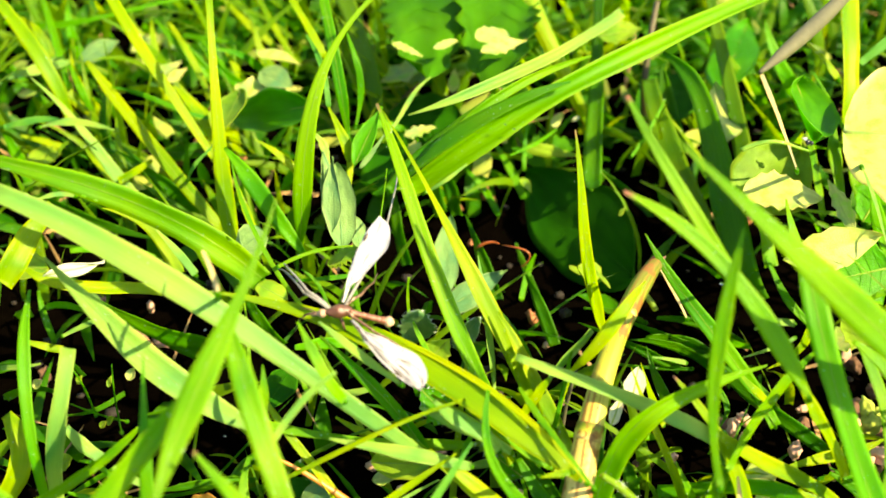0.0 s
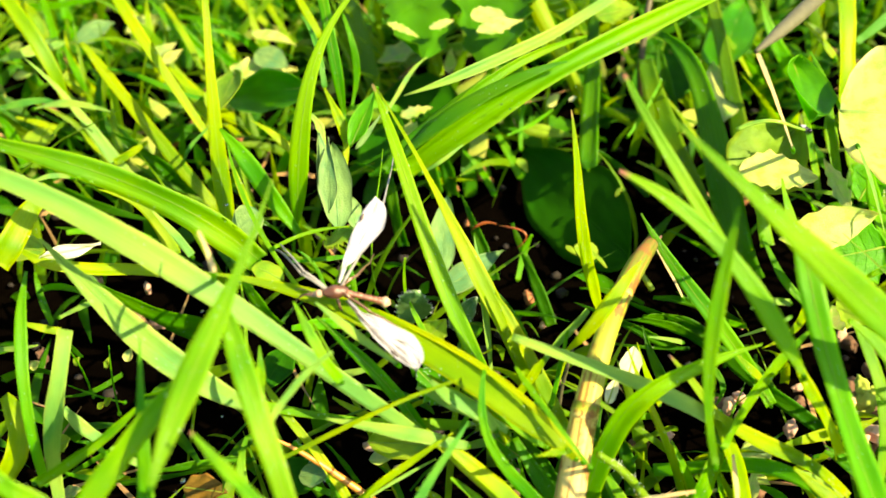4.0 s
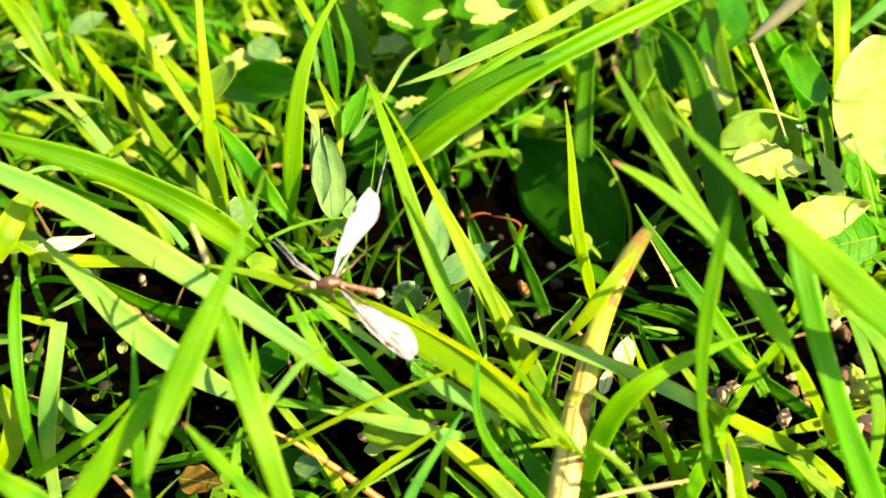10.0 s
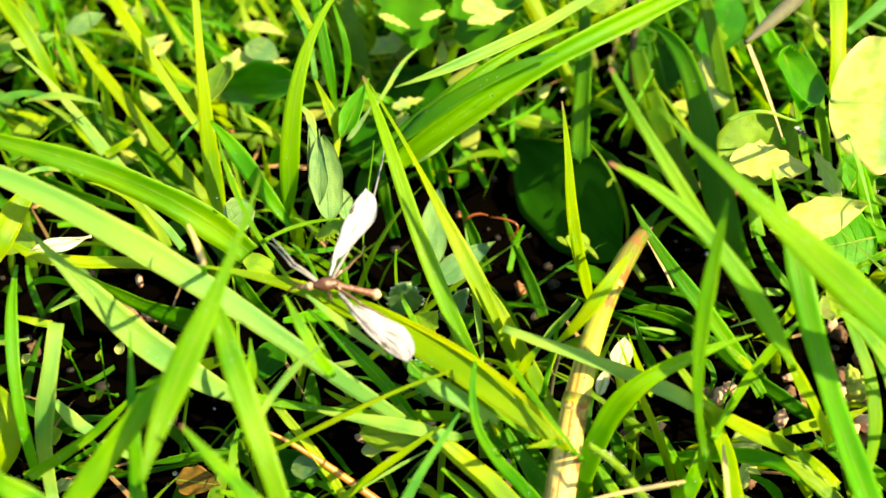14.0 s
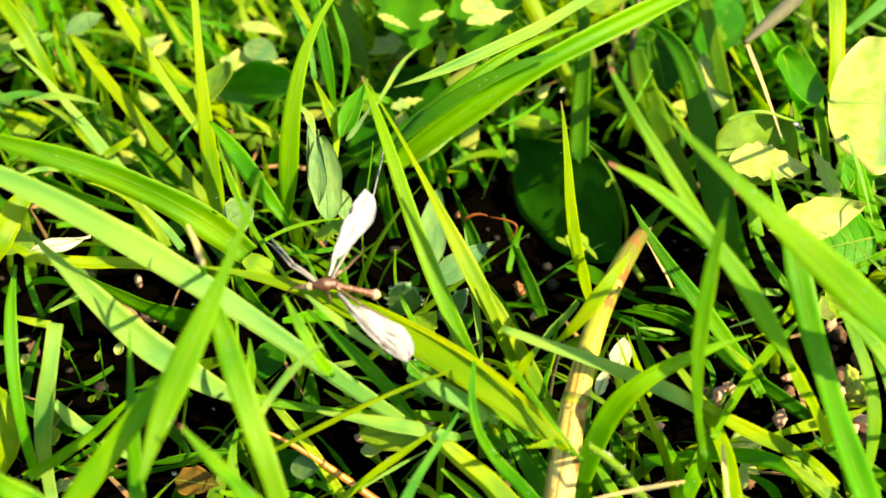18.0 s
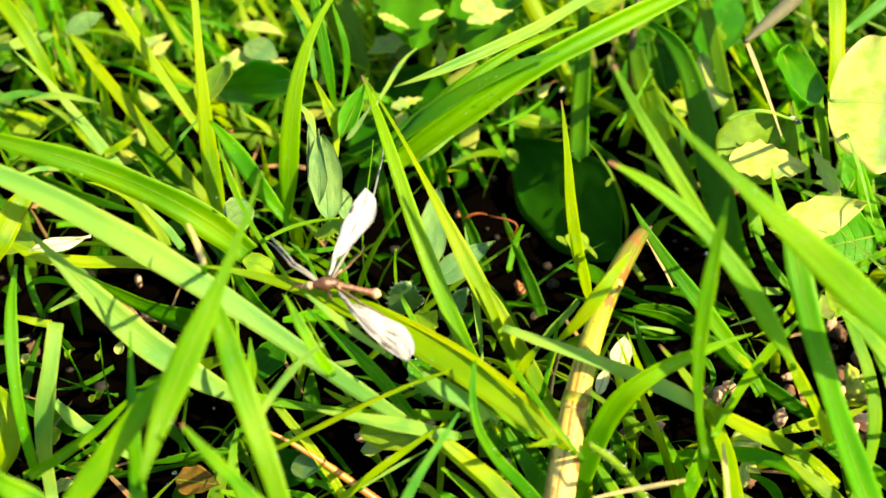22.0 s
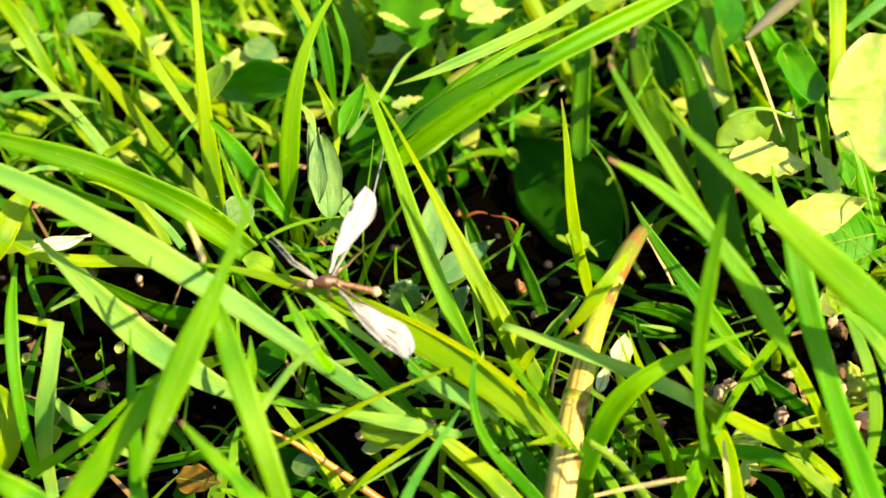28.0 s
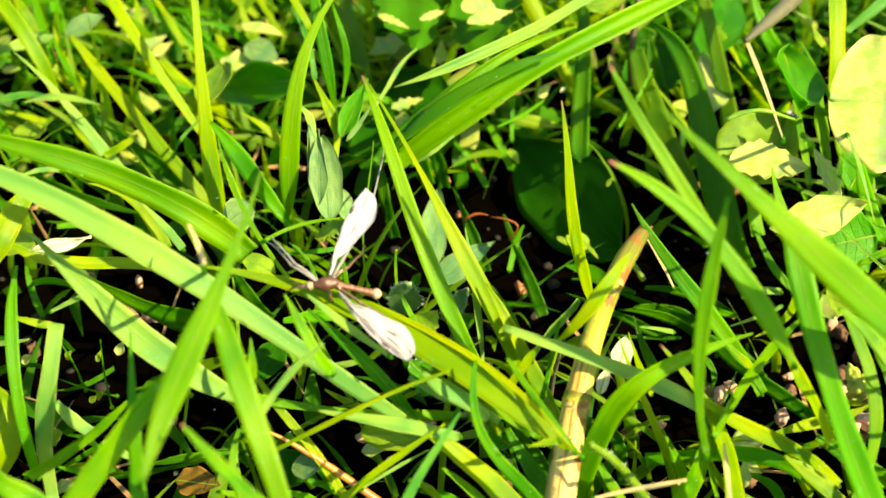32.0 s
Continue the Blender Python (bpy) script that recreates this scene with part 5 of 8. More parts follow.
blade(plant, 'deep', (2.4, 3.5, 3.8, 3.7, 3.4, 2.3, 1.0), -28, (-15.1, 39.8, 38.0), (-8.2, 45.0, 45.9), (1.1, 48.1, 49.7), (8.7, 56.9, 53.0), fold=0.28, foot=(-18.9, 86.8, -2.0))
# added deep blade stands for the shaded upper half of the next blade
blade(plant, 'deep', (1.5, 3.2, 3.9, 3.6, 3.0, 2.1, 0.4), -28, (-13.0, 40.3, 40.0), (-4.3, 44.3, 49.8), (12.4, 44.5, 61.6), (25.3, 50.7, 61.0), fold=0.06, foot=(-16.4, 90.3, -2.0))
blade(plant, 'leafy', (4.0, 6.6, 4.4, 4.9, 3.8, 3.5, 3.2), 0, (-11.9, 44.1, 34.0), (23.2, 43.5, 70.1), (55.5, 75.5, 59.2), (93.9, 97.0, 63.6), fold=0.50, foot=(-14.5, 86.3, -2.0))
blade(plant, 'pale', (0.5, 0.7, 0.9, 1.0, 0.8, 0.6, 0.4), 16, (-6.9, 37.1, 40.0), (-3.2, 37.1, 42.8), (-1.1, 38.3, 43.8), (2.3, 41.1, 45.0), fold=0.14, foot=(-8.8, 86.3, -2.0))
blade(plant, 'fresh', (1.3, 1.4, 1.5, 1.6, 1.4, 1.3, 1.1), 28, (-25.6, 41.8, 36.0), (-24.5, 45.3, 39.1), (-24.8, 48.3, 41.3), (-26.0, 52.2, 44.0), fold=0.14, foot=(-31.5, 86.3, -2.0))
plant = tuft('sparse tuft of mid-green and smooth green lawn grass', -10.2, 113.0)
blade(plant, 'leafy', (0.6, 1.8, 2.4, 2.3, 2.0, 1.4, 0.3), 16, (-3.1, 48.1, 46.0), (7.9, 51.2, 57.4), (19.8, 64.1, 55.7), (32.4, 71.7, 54.0), fold=0.28, foot=(-4.1, 109.9, -2.0))
blade(plant, 'mid', (1.8, 2.0, 2.2, 2.1, 1.7, 1.4, 1.0), 0, (-14.7, 89.7, 18.0), (-21.0, 91.1, 20.2), (-23.3, 88.2, 20.7), (-28.1, 84.5, 22.0), fold=0.14, foot=(-16.3, 116.1, -2.0))
plant = tuft('lone tuft of fresh yellow-green lawn grass', -46.8, 95.4)
blade(plant, 'fresh', (2.2, 2.1, 2.1, 2.0, 1.4, 0.8, 0.3), 28, (-39.8, 58.9, 28.0), (-43.0, 60.5, 30.9), (-46.3, 61.8, 33.2), (-50.4, 62.9, 35.0), fold=0.14, foot=(-46.8, 95.4, -2.0))
plant = tuft('small tuft of mid-green and smooth green lawn grass', -38.1, 36.0)
blade(plant, 'leafy', (0.9, 0.9, 1.0, 1.0, 0.9, 0.7, 0.3), 16, (-30.9, 0.4, 40.0), (-38.9, 7.9, 45.2), (-44.9, 17.7, 51.8), (-48.1, 29.4, 54.0), fold=0.14, foot=(-39.1, 39.9, -2.0))
blade(plant, 'mid', (0.8, 0.9, 0.9, 1.0, 0.9, 0.6, 0.3), 0, (-28.3, 15.5, 24.0), (-29.8, 18.5, 26.8), (-30.7, 20.3, 28.4), (-34.5, 21.0, 31.0), fold=0.14, foot=(-32.5, 39.9, -2.0))
blade(plant, 'deep', (2.9, 3.4, 3.6, 3.1, 2.4, 1.3, 0.1), -30, (-41.1, 21.2, 6.0), (-44.6, 19.4, 12.7), (-47.8, 21.7, 18.1), (-50.7, 28.2, 22.0), fold=0.12, foot=(-42.8, 28.3, -2.0))
plant = tuft('sparse tuft of dark green lawn grass', -1.5, 73.6)
blade(plant, 'deep', (4.2, 4.6, 5.0, 5.4, 5.4, 3.8, 2.3), -28, (-3.6, 65.7, 8.0), (-6.1, 73.3, 11.2), (-7.8, 81.2, 14.2), (-13.1, 87.2, 18.0), fold=0.14, foot=(-3.8, 77.0, -2.0))
blade(plant, 'deep', (3.3, 3.9, 4.2, 3.6, 2.7, 1.5, 0.1), -30, (0.9, 70.2, 4.0), (-1.0, 72.5, 12.2), (-3.5, 77.3, 18.2), (-6.7, 84.5, 22.0), fold=0.29)
plant = tuft('sparse tuft of mid-green lawn grass', 15.8, 80.6)
blade(plant, 'mid', (1.7, 1.7, 1.8, 1.9, 1.7, 1.2, 0.7), 0, (11.6, 68.0, 6.0), (8.4, 74.2, 8.1), (7.9, 78.0, 7.6), (2.5, 77.4, 14.0), fold=0.14, foot=(12.1, 77.0, -2.0))
blade(plant, 'mid', (2.0, 2.1, 2.2, 2.2, 1.8, 1.3, 0.9), 0, (18.8, 75.0, 6.0), (16.4, 80.1, 8.8), (13.6, 85.0, 11.5), (10.4, 89.8, 14.0), fold=0.14, foot=(19.6, 84.3, -2.0))
plant = tuft('lone tuft of mid-green lawn grass', 30.6, 116.1)
blade(plant, 'mid', (0.7, 0.9, 1.0, 1.1, 0.9, 0.7, 0.6), 16, (27.2, 87.1, 20.0), (23.5, 80.9, 21.3), (19.5, 75.8, 22.6), (14.1, 71.0, 24.0), fold=0.14, foot=(30.6, 116.1, -2.0))
plant = tuft('lone tuft of mid-green lawn grass', 20.2, 97.0)
blade(plant, 'mid', (1.1, 1.2, 1.2, 1.3, 1.0, 0.8, 0.6), 0, (18.8, 79.9, 12.0), (18.6, 83.2, 14.7), (18.9, 86.4, 17.3), (19.6, 89.7, 20.0), fold=0.14, foot=(20.2, 97.0, -2.0))
plant = tuft('lone tuft of dark green lawn grass', 39.2, 88.0)
blade(plant, 'deep', (4.9, 5.0, 4.8, 4.0, 3.2, 3.0, 2.8), -28, (34.9, 62.1, 20.0), (39.1, 91.9, 22.0), (39.6, 114.8, 40.1), (43.6, 147.3, 38.9), fold=0.20, foot=(39.2, 88.0, -2.0))
plant = tuft('sparse tuft of fresh yellow-green and dark green lawn grass, tips withered', 42.7, 34.2)
blade(plant, 'fresh', (1.7, 3.4, 3.0, 2.7, 2.3, 1.5, 0.2), 28, (33.4, 14.4, 18.0), (27.2, 16.5, 32.9), (27.1, 22.2, 49.1), (24.7, 31.7, 62.0), fold=0.24, withered=True, ribbed=True, foot=(37.0, 32.5, -2.0))
blade(plant, 'deep', (1.1, 1.2, 1.3, 1.3, 1.1, 0.8, 0.6), -28, (46.4, 28.6, 6.0), (40.8, 30.2, 8.6), (36.3, 29.4, 10.1), (30.6, 27.7, 12.0), fold=0.14, foot=(48.3, 35.9, -2.0))
plant = tuft('lone tuft of fresh yellow-green lawn grass', 41.1, 159.8)
blade(plant, 'fresh', (1.3, 1.6, 1.8, 1.9, 1.5, 1.1, 0.6), -28, (35.7, 119.8, 24.0), (42.0, 114.8, 26.3), (44.9, 110.0, 27.9), (47.1, 102.2, 30.0), fold=0.14, foot=(41.1, 159.8, -2.0))
plant = tuft('small tuft of smooth green and dark green lawn grass, tips withered', 78.6, 51.2)
swaying = blade(plant, 'leafy', (2.0, 2.0, 2.2, 2.1, 1.8, 1.4, 0.6), 0, (44.6, -25.2, 76.0), (38.3, -20.8, 83.7), (31.8, -12.9, 90.8), (27.0, -5.5, 97.0), fold=0.14, withered=True, foot=(73.0, 53.3, -2.0))
blade(plant, 'deep', (5.8, 6.9, 7.8, 6.8, 5.3, 4.4, 1.1), -28, (73.2, 30.5, 12.0), (62.0, 43.3, 25.8), (69.6, 82.6, 39.2), (53.5, 88.5, 44.0), fold=0.16, foot=(78.7, 43.9, -2.0))
blade(plant, 'leafy', (3.4, 3.5, 3.7, 3.8, 3.4, 2.5, 1.6), 16, (74.1, 32.0, 22.0), (72.8, 37.1, 26.9), (71.5, 41.7, 31.4), (71.1, 48.7, 34.0), fold=0.14, foot=(84.2, 56.5, -2.0))
plant = tuft('small tuft of mid-green and smooth green lawn grass, tips withered', 78.8, 12.5)
blade(plant, 'leafy', (0.8, 3.3, 3.3, 2.7, 2.4, 2.0, 0.5), 0, (55.9, -40.2, 64.0), (47.4, -33.3, 76.6), (41.5, -22.5, 82.0), (25.5, -22.2, 91.0), fold=0.14, withered=True, foot=(83.3, 13.0, -2.0))
blade(plant, 'pale', (0.8, 0.9, 1.1, 1.0, 0.8, 0.6, 0.4), 28, (77.0, 6.5, 16.0), (74.9, 7.0, 18.0), (72.3, 8.0, 18.9), (69.8, 8.9, 20.0), fold=0.14, foot=(84.6, 21.8, -2.0))
blade(plant, 'fresh', (1.4, 1.6, 1.7, 1.8, 1.5, 1.0, 0.5), 28, (64.7, -7.9, 22.0), (62.7, -7.3, 23.8), (60.8, -6.8, 25.6), (58.9, -5.4, 27.0), fold=0.14, foot=(73.5, 11.3, -2.0))
blade(plant, 'mid', (2.6, 3.0, 3.3, 3.3, 2.8, 2.0, 0.2), 0, (67.3, -9.9, 16.0), (59.3, -0.0, 27.6), (46.9, 2.9, 38.5), (38.5, 12.8, 50.0), fold=0.14, ribbed=True, foot=(73.9, 3.7, -2.0))
plant = tuft('thick tuft of fresh yellow-green and dark green lawn grass', 87.3, -15.4)
blade(plant, 'fresh', (2.7, 2.6, 2.5, 2.5, 2.5, 2.2, 1.9), 28, (70.1, -35.2, 34.0), (68.1, -32.1, 39.7), (64.4, -29.4, 44.4), (61.3, -27.2, 50.0), fold=0.25, foot=(85.5, -10.4, -2.0))
blade(plant, 'deep', (2.9, 3.3, 3.6, 3.7, 3.8, 2.8, 1.8), -28, (81.9, -12.2, 8.0), (72.9, -7.0, 12.6), (63.8, -5.6, 18.5), (55.7, 2.2, 22.0), fold=0.14, foot=(86.2, -5.1, -2.0))
blade(plant, 'fresh', (2.5, 2.3, 2.2, 2.0, 1.4, 0.8, 0.3), 16, (76.1, -22.7, 24.0), (71.6, -24.6, 25.8), (66.9, -26.5, 26.6), (62.2, -28.4, 27.0), fold=0.14, foot=(87.4, -4.0, -2.0))
blade(plant, 'fresh', (1.4, 1.4, 1.4, 1.4, 1.1, 0.7, 0.4), 0, (75.6, -26.2, 30.0), (77.6, -26.0, 30.6), (79.5, -25.7, 31.2), (81.2, -25.0, 32.0), fold=0.14, foot=(90.0, -3.0, -2.0))
blade(plant, 'deep', (3.3, 3.3, 3.3, 2.9, 2.2, 1.5, 0.9), -28, (90.6, -20.2, 6.0), (84.4, -14.7, 10.7), (81.3, -18.3, 11.2), (74.0, -21.4, 14.0), fold=0.14, foot=(94.4, -14.9, -2.0))
blade(plant, 'fresh', (1.8, 2.4, 2.8, 2.9, 2.9, 2.6, 1.7), 28, (75.9, -35.0, 20.0), (67.4, -30.8, 28.0), (56.7, -31.8, 32.2), (47.7, -30.1, 40.0), fold=0.25, foot=(85.3, -21.0, -2.0))
blade(plant, 'mid', (1.9, 2.1, 2.2, 2.4, 1.9, 1.3, 0.7), 0, (88.5, -29.7, 10.0), (84.1, -27.9, 14.1), (79.6, -26.2, 17.5), (74.2, -24.2, 20.0), fold=0.14, foot=(94.2, -22.1, -2.0))
blade(plant, 'leafy', (1.7, 2.1, 2.4, 2.7, 2.7, 2.6, 1.4), 16, (73.4, -44.6, 30.0), (80.3, -35.5, 37.8), (78.8, -28.3, 44.2), (74.2, -17.6, 50.0), fold=0.14, foot=(87.3, -24.9, -2.0))
blade(plant, 'pale', (3.4, 4.0, 4.3, 3.7, 2.8, 1.6, 0.1), 30, (79.2, -32.5, 10.0), (75.5, -31.1, 14.5), (71.2, -30.2, 18.5), (66.3, -29.8, 22.0), fold=0.12, foot=(84.2, -25.1, -2.0))
blade(plant, 'fresh', (1.7, 2.1, 2.2, 1.9, 1.4, 0.8, 0.1), 18, (75.4, -28.5, 6.0), (72.3, -27.9, 12.4), (67.6, -26.9, 17.0), (61.5, -25.6, 20.0), fold=0.29, foot=(78.5, -23.5, -2.0))
plant = tuft('thick tuft of smooth green and dry straw-coloured lawn grass', 58.1, -16.6)
blade(plant, 'leafy', (1.0, 1.2, 1.9, 2.3, 2.3, 1.7, 0.4), -10, (41.3, -52.0, 56.0), (37.5, -44.2, 68.5), (39.3, -40.0, 80.9), (41.2, -33.7, 94.0), fold=0.14, foot=(58.0, -12.7, -2.0))
blade(plant, 'leafy', (1.8, 2.0, 2.2, 2.2, 2.1, 1.3, 0.4), 16, (49.6, -34.0, 35.0), (53.0, -28.3, 42.0), (58.9, -23.2, 46.9), (66.0, -19.3, 52.0), fold=0.14, foot=(60.9, -8.1, -2.0))
blade(plant, 'straw', (0.7, 0.9, 0.9, 0.8, 0.6, 0.3, 0.1), 0, (53.4, -28.3, 12.0), (45.8, -30.9, 14.7), (38.0, -32.5, 14.7), (30.0, -32.9, 12.0), fold=0.19, foot=(57.4, -19.3, -2.0))
blade(plant, 'leafy', (1.9, 1.8, 1.7, 1.6, 1.1, 0.7, 0.3), 16, (47.1, -35.2, 20.0), (45.3, -33.3, 23.4), (43.4, -31.2, 26.8), (41.5, -29.0, 30.0), fold=0.14, foot=(52.9, -21.2, -2.0))
blade(plant, 'fresh', (1.4, 1.6, 1.7, 1.5, 1.1, 0.6, 0.1), 6, (65.1, -21.6, 6.0), (73.3, -22.1, 10.4), (80.2, -20.7, 15.7), (85.7, -17.3, 22.0), fold=0.14, foot=(67.8, -16.3, -2.0))
blade(plant, 'leafy', (1.1, 1.1, 1.2, 1.3, 1.0, 0.8, 0.5), 16, (55.0, -31.0, 10.0), (53.9, -29.2, 12.6), (53.2, -27.4, 15.2), (52.8, -25.6, 18.0), fold=0.14, foot=(58.5, -23.5, -2.0))
blade(plant, 'fresh', (1.7, 2.0, 2.1, 1.8, 1.4, 0.8, 0.1), 36, (59.1, -28.5, 6.0), (54.8, -27.9, 10.7), (52.4, -26.5, 16.1), (51.8, -24.3, 22.0), fold=0.27, foot=(61.6, -23.5, -2.0))
blade(plant, 'pale', (2.7, 3.2, 2.9, 2.5, 2.3, 2.0, 1.5), 28, (47.4, -28.8, 37.0), (36.0, -28.1, 46.1), (24.0, -25.9, 48.6), (10.7, -21.6, 51.0), fold=0.14, foot=(58.8, 0.2, -2.0))
blade(plant, 'mid', (2.4, 2.6, 2.8, 3.1, 3.1, 2.6, 1.0), 0, (40.5, -26.2, 16.0), (50.3, -28.7, 19.7), (63.0, -27.9, 27.8), (69.7, -38.5, 24.0), fold=0.14, foot=(44.5, -14.2, -2.0))
blade(plant, 'straw', (1.0, 1.1, 1.1, 1.1, 1.0, 0.8, 0.6), 28, (50.4, -47.6, 32.0), (50.1, -44.5, 34.8), (49.9, -41.9, 36.9), (50.1, -37.7, 38.0), fold=0.14, foot=(60.6, -26.9, -2.0))
plant = tuft('sparse tuft of smooth green lawn grass', 111.6, 10.4)
blade(plant, 'leafy', (6.1, 5.6, 5.3, 4.5, 3.0, 1.4, 0.3), 14, (75.5, -42.8, 68.0), (60.4, -40.9, 82.2), (45.1, -35.6, 95.0), (29.6, -30.7, 108.0), fold=0.10, ribbed=True, foot=(116.0, 13.9, -2.0))
blade(plant, 'leafy', (2.5, 2.5, 2.5, 2.5, 2.1, 1.5, 0.8), 16, (79.4, -33.3, 50.0), (76.7, -29.1, 53.5), (74.3, -26.0, 56.0), (69.1, -23.3, 58.0), fold=0.14, foot=(107.2, 7.0, -2.0))
plant = tuft('thick tuft of mid-green and fresh yellow-green lawn grass', 89.5, -27.3)
blade(plant, 'mid', (4.4, 4.3, 3.8, 3.7, 3.9, 4.0, 2.7), 0, (71.2, -54.7, 42.0), (64.3, -45.1, 54.3), (57.3, -36.7, 70.7), (57.5, -19.2, 76.0), fold=0.14, ribbed=True, foot=(91.2, -28.3, -2.0))
blade(plant, 'mid', (1.5, 1.8, 1.9, 1.6, 1.2, 0.7, 0.1), 0, (91.5, -27.2, 4.0), (84.6, -29.7, 5.7), (81.5, -28.7, 9.7), (82.1, -24.2, 16.0), fold=0.15)
blade(plant, 'mid', (2.5, 3.0, 3.2, 2.7, 2.1, 1.2, 0.1), 0, (96.3, -27.2, 4.0), (89.9, -23.9, 7.9), (83.2, -21.5, 11.9), (76.2, -20.0, 16.0), fold=0.28)
blade(plant, 'fresh', (2.9, 2.9, 2.9, 2.7, 2.0, 1.3, 0.6), 28, (74.0, -44.5, 26.0), (70.2, -42.0, 28.5), (66.4, -39.2, 30.3), (62.6, -36.3, 32.0), fold=0.14, foot=(86.0, -27.6, -2.0))
blade(plant, 'mid', (1.5, 1.8, 1.9, 1.6, 1.2, 0.7, 0.1), 0, (79.8, -30.5, 5.0), (76.8, -31.9, 11.2), (72.7, -31.1, 16.2), (67.6, -28.2, 20.0), fold=0.27, foot=(82.7, -26.2, -2.0))
plant = tuft('lone tuft of dry straw-coloured lawn grass', 58.7, 37.9)
blade(plant, 'straw', (0.5, 0.6, 0.7, 0.8, 0.7, 0.5, 0.4), 28, (49.3, 8.1, 30.0), (47.5, 11.3, 32.5), (45.7, 13.9, 34.9), (43.2, 15.6, 38.0), fold=0.14, foot=(58.7, 37.9, -2.0))
plant = tuft('sparse tuft of olive lawn grass', 76.6, 75.2)
blade(plant, 'olive', (4.6, 5.2, 4.4, 3.9, 3.2, 2.9, 2.6), -16, (78.7, 63.5, 10.0), (76.9, 93.1, 26.8), (73.2, 120.8, 33.9), (76.6, 155.0, 34.7), fold=0.14, foot=(83.7, 77.0, -2.0))
blade(plant, 'olive', (4.6, 5.4, 6.2, 6.3, 6.1, 5.1, 4.1), -16, (65.4, 60.1, 10.0), (60.4, 74.7, 15.2), (55.0, 88.0, 21.0), (54.3, 104.0, 25.0), fold=0.14, foot=(69.6, 73.4, -2.0))
plant = tuft('sparse tuft of fresh yellow-green and dark green lawn grass', 69.8, 97.2)
blade(plant, 'fresh', (1.9, 1.8, 1.7, 1.5, 1.2, 0.9, 0.6), 28, (68.4, 77.4, 14.0), (65.4, 81.7, 16.5), (62.2, 85.6, 19.3), (59.0, 89.5, 22.0), fold=0.14, foot=(74.3, 97.0, -2.0))
blade(plant, 'deep', (5.5, 6.5, 6.9, 5.9, 4.5, 2.5, 0.2), -30, (65.2, 97.4, 4.0), (62.0, 102.2, 11.5), (60.4, 108.7, 17.5), (60.4, 117.0, 22.0), fold=0.26)
plant = tuft('lone tuft of mid-green lawn grass', 52.6, 103.7)
blade(plant, 'mid', (0.8, 1.0, 1.1, 1.1, 0.9, 0.7, 0.4), 0, (46.8, 76.0, 20.0), (50.8, 80.0, 23.4), (53.8, 85.2, 25.8), (56.6, 90.6, 28.0), fold=0.14, foot=(52.6, 103.7, -2.0))
plant = tuft('sparse tuft of mid-green and fresh yellow-green lawn grass', 102.1, 133.9)
blade(plant, 'fresh', (1.0, 1.4, 1.8, 2.2, 1.8, 1.2, 0.5), 28, (84.5, 102.9, 20.0), (82.4, 107.0, 22.5), (80.3, 111.1, 24.9), (77.7, 115.2, 27.0), fold=0.14, foot=(94.9, 133.9, -2.0))
blade(plant, 'mid', (3.6, 4.3, 4.6, 3.9, 3.0, 1.7, 0.1), 0, (102.8, 117.0, 10.0), (96.0, 116.2, 17.9), (92.0, 120.0, 24.6), (90.9, 128.5, 30.0), fold=0.20, foot=(109.3, 133.9, -2.0))
plant = tuft('sparse tuft of fresh yellow-green and dark green lawn grass', 59.8, 77.0)
blade(plant, 'deep', (1.8, 1.9, 2.0, 2.1, 1.9, 1.3, 0.8), -28, (52.3, 65.7, 8.0), (47.9, 70.4, 10.4), (44.7, 74.1, 12.0), (38.8, 75.0, 16.0), fold=0.14, foot=(55.1, 77.0, -2.0))
blade(plant, 'fresh', (1.2, 1.5, 1.7, 1.6, 1.2, 0.9, 0.6), 28, (60.1, 61.2, 12.0), (57.3, 65.5, 15.2), (53.0, 65.5, 16.7), (48.1, 66.7, 19.0), fold=0.14, foot=(64.6, 77.0, -2.0))
plant = tuft('sparse tuft of dry straw-coloured and fresh yellow-green lawn grass', 100.9, 92.3)
blade(plant, 'straw', (0.5, 0.8, 1.0, 1.2, 1.3, 1.2, 1.1), 28, (71.1, 26.5, 56.0), (70.4, 34.8, 57.5), (68.1, 41.8, 61.9), (66.9, 49.8, 64.0), fold=0.14, foot=(100.0, 97.8, -2.0))
blade(plant, 'fresh', (1.9, 2.2, 2.4, 2.0, 1.5, 0.9, 0.1), 36, (95.8, 72.7, 10.0), (93.4, 71.9, 13.9), (91.5, 72.1, 17.9), (90.2, 73.5, 22.0), fold=0.25, foot=(101.9, 86.8, -2.0))
plant = tuft('small tuft of mid-green and fresh yellow-green lawn grass', 118.6, 107.8)
blade(plant, 'fresh', (3.9, 5.4, 5.7, 5.6, 5.4, 5.0, 4.5), 28, (94.9, 61.4, 36.0), (94.5, 71.0, 53.7), (96.1, 84.5, 59.8), (101.3, 103.7, 62.4), fold=0.20, foot=(117.1, 110.5, -2.0))
blade(plant, 'mid', (0.9, 1.0, 1.0, 1.1, 0.9, 0.7, 0.5), 0, (90.6, 51.7, 46.0), (88.8, 56.3, 48.8), (86.7, 60.8, 51.4), (84.5, 65.3, 54.0), fold=0.14, foot=(119.2, 114.7, -2.0))
blade(plant, 'pale', (0.7, 0.9, 1.0, 0.9, 0.7, 0.5, 0.3), -28, (83.8, 24.5, 58.0), (84.7, 17.9, 56.6), (85.0, 11.6, 54.2), (85.4, 5.3, 52.0), fold=0.14, foot=(119.6, 98.3, -2.0))
plant = tuft('small tuft of smooth green lawn grass', 109.1, 78.6)
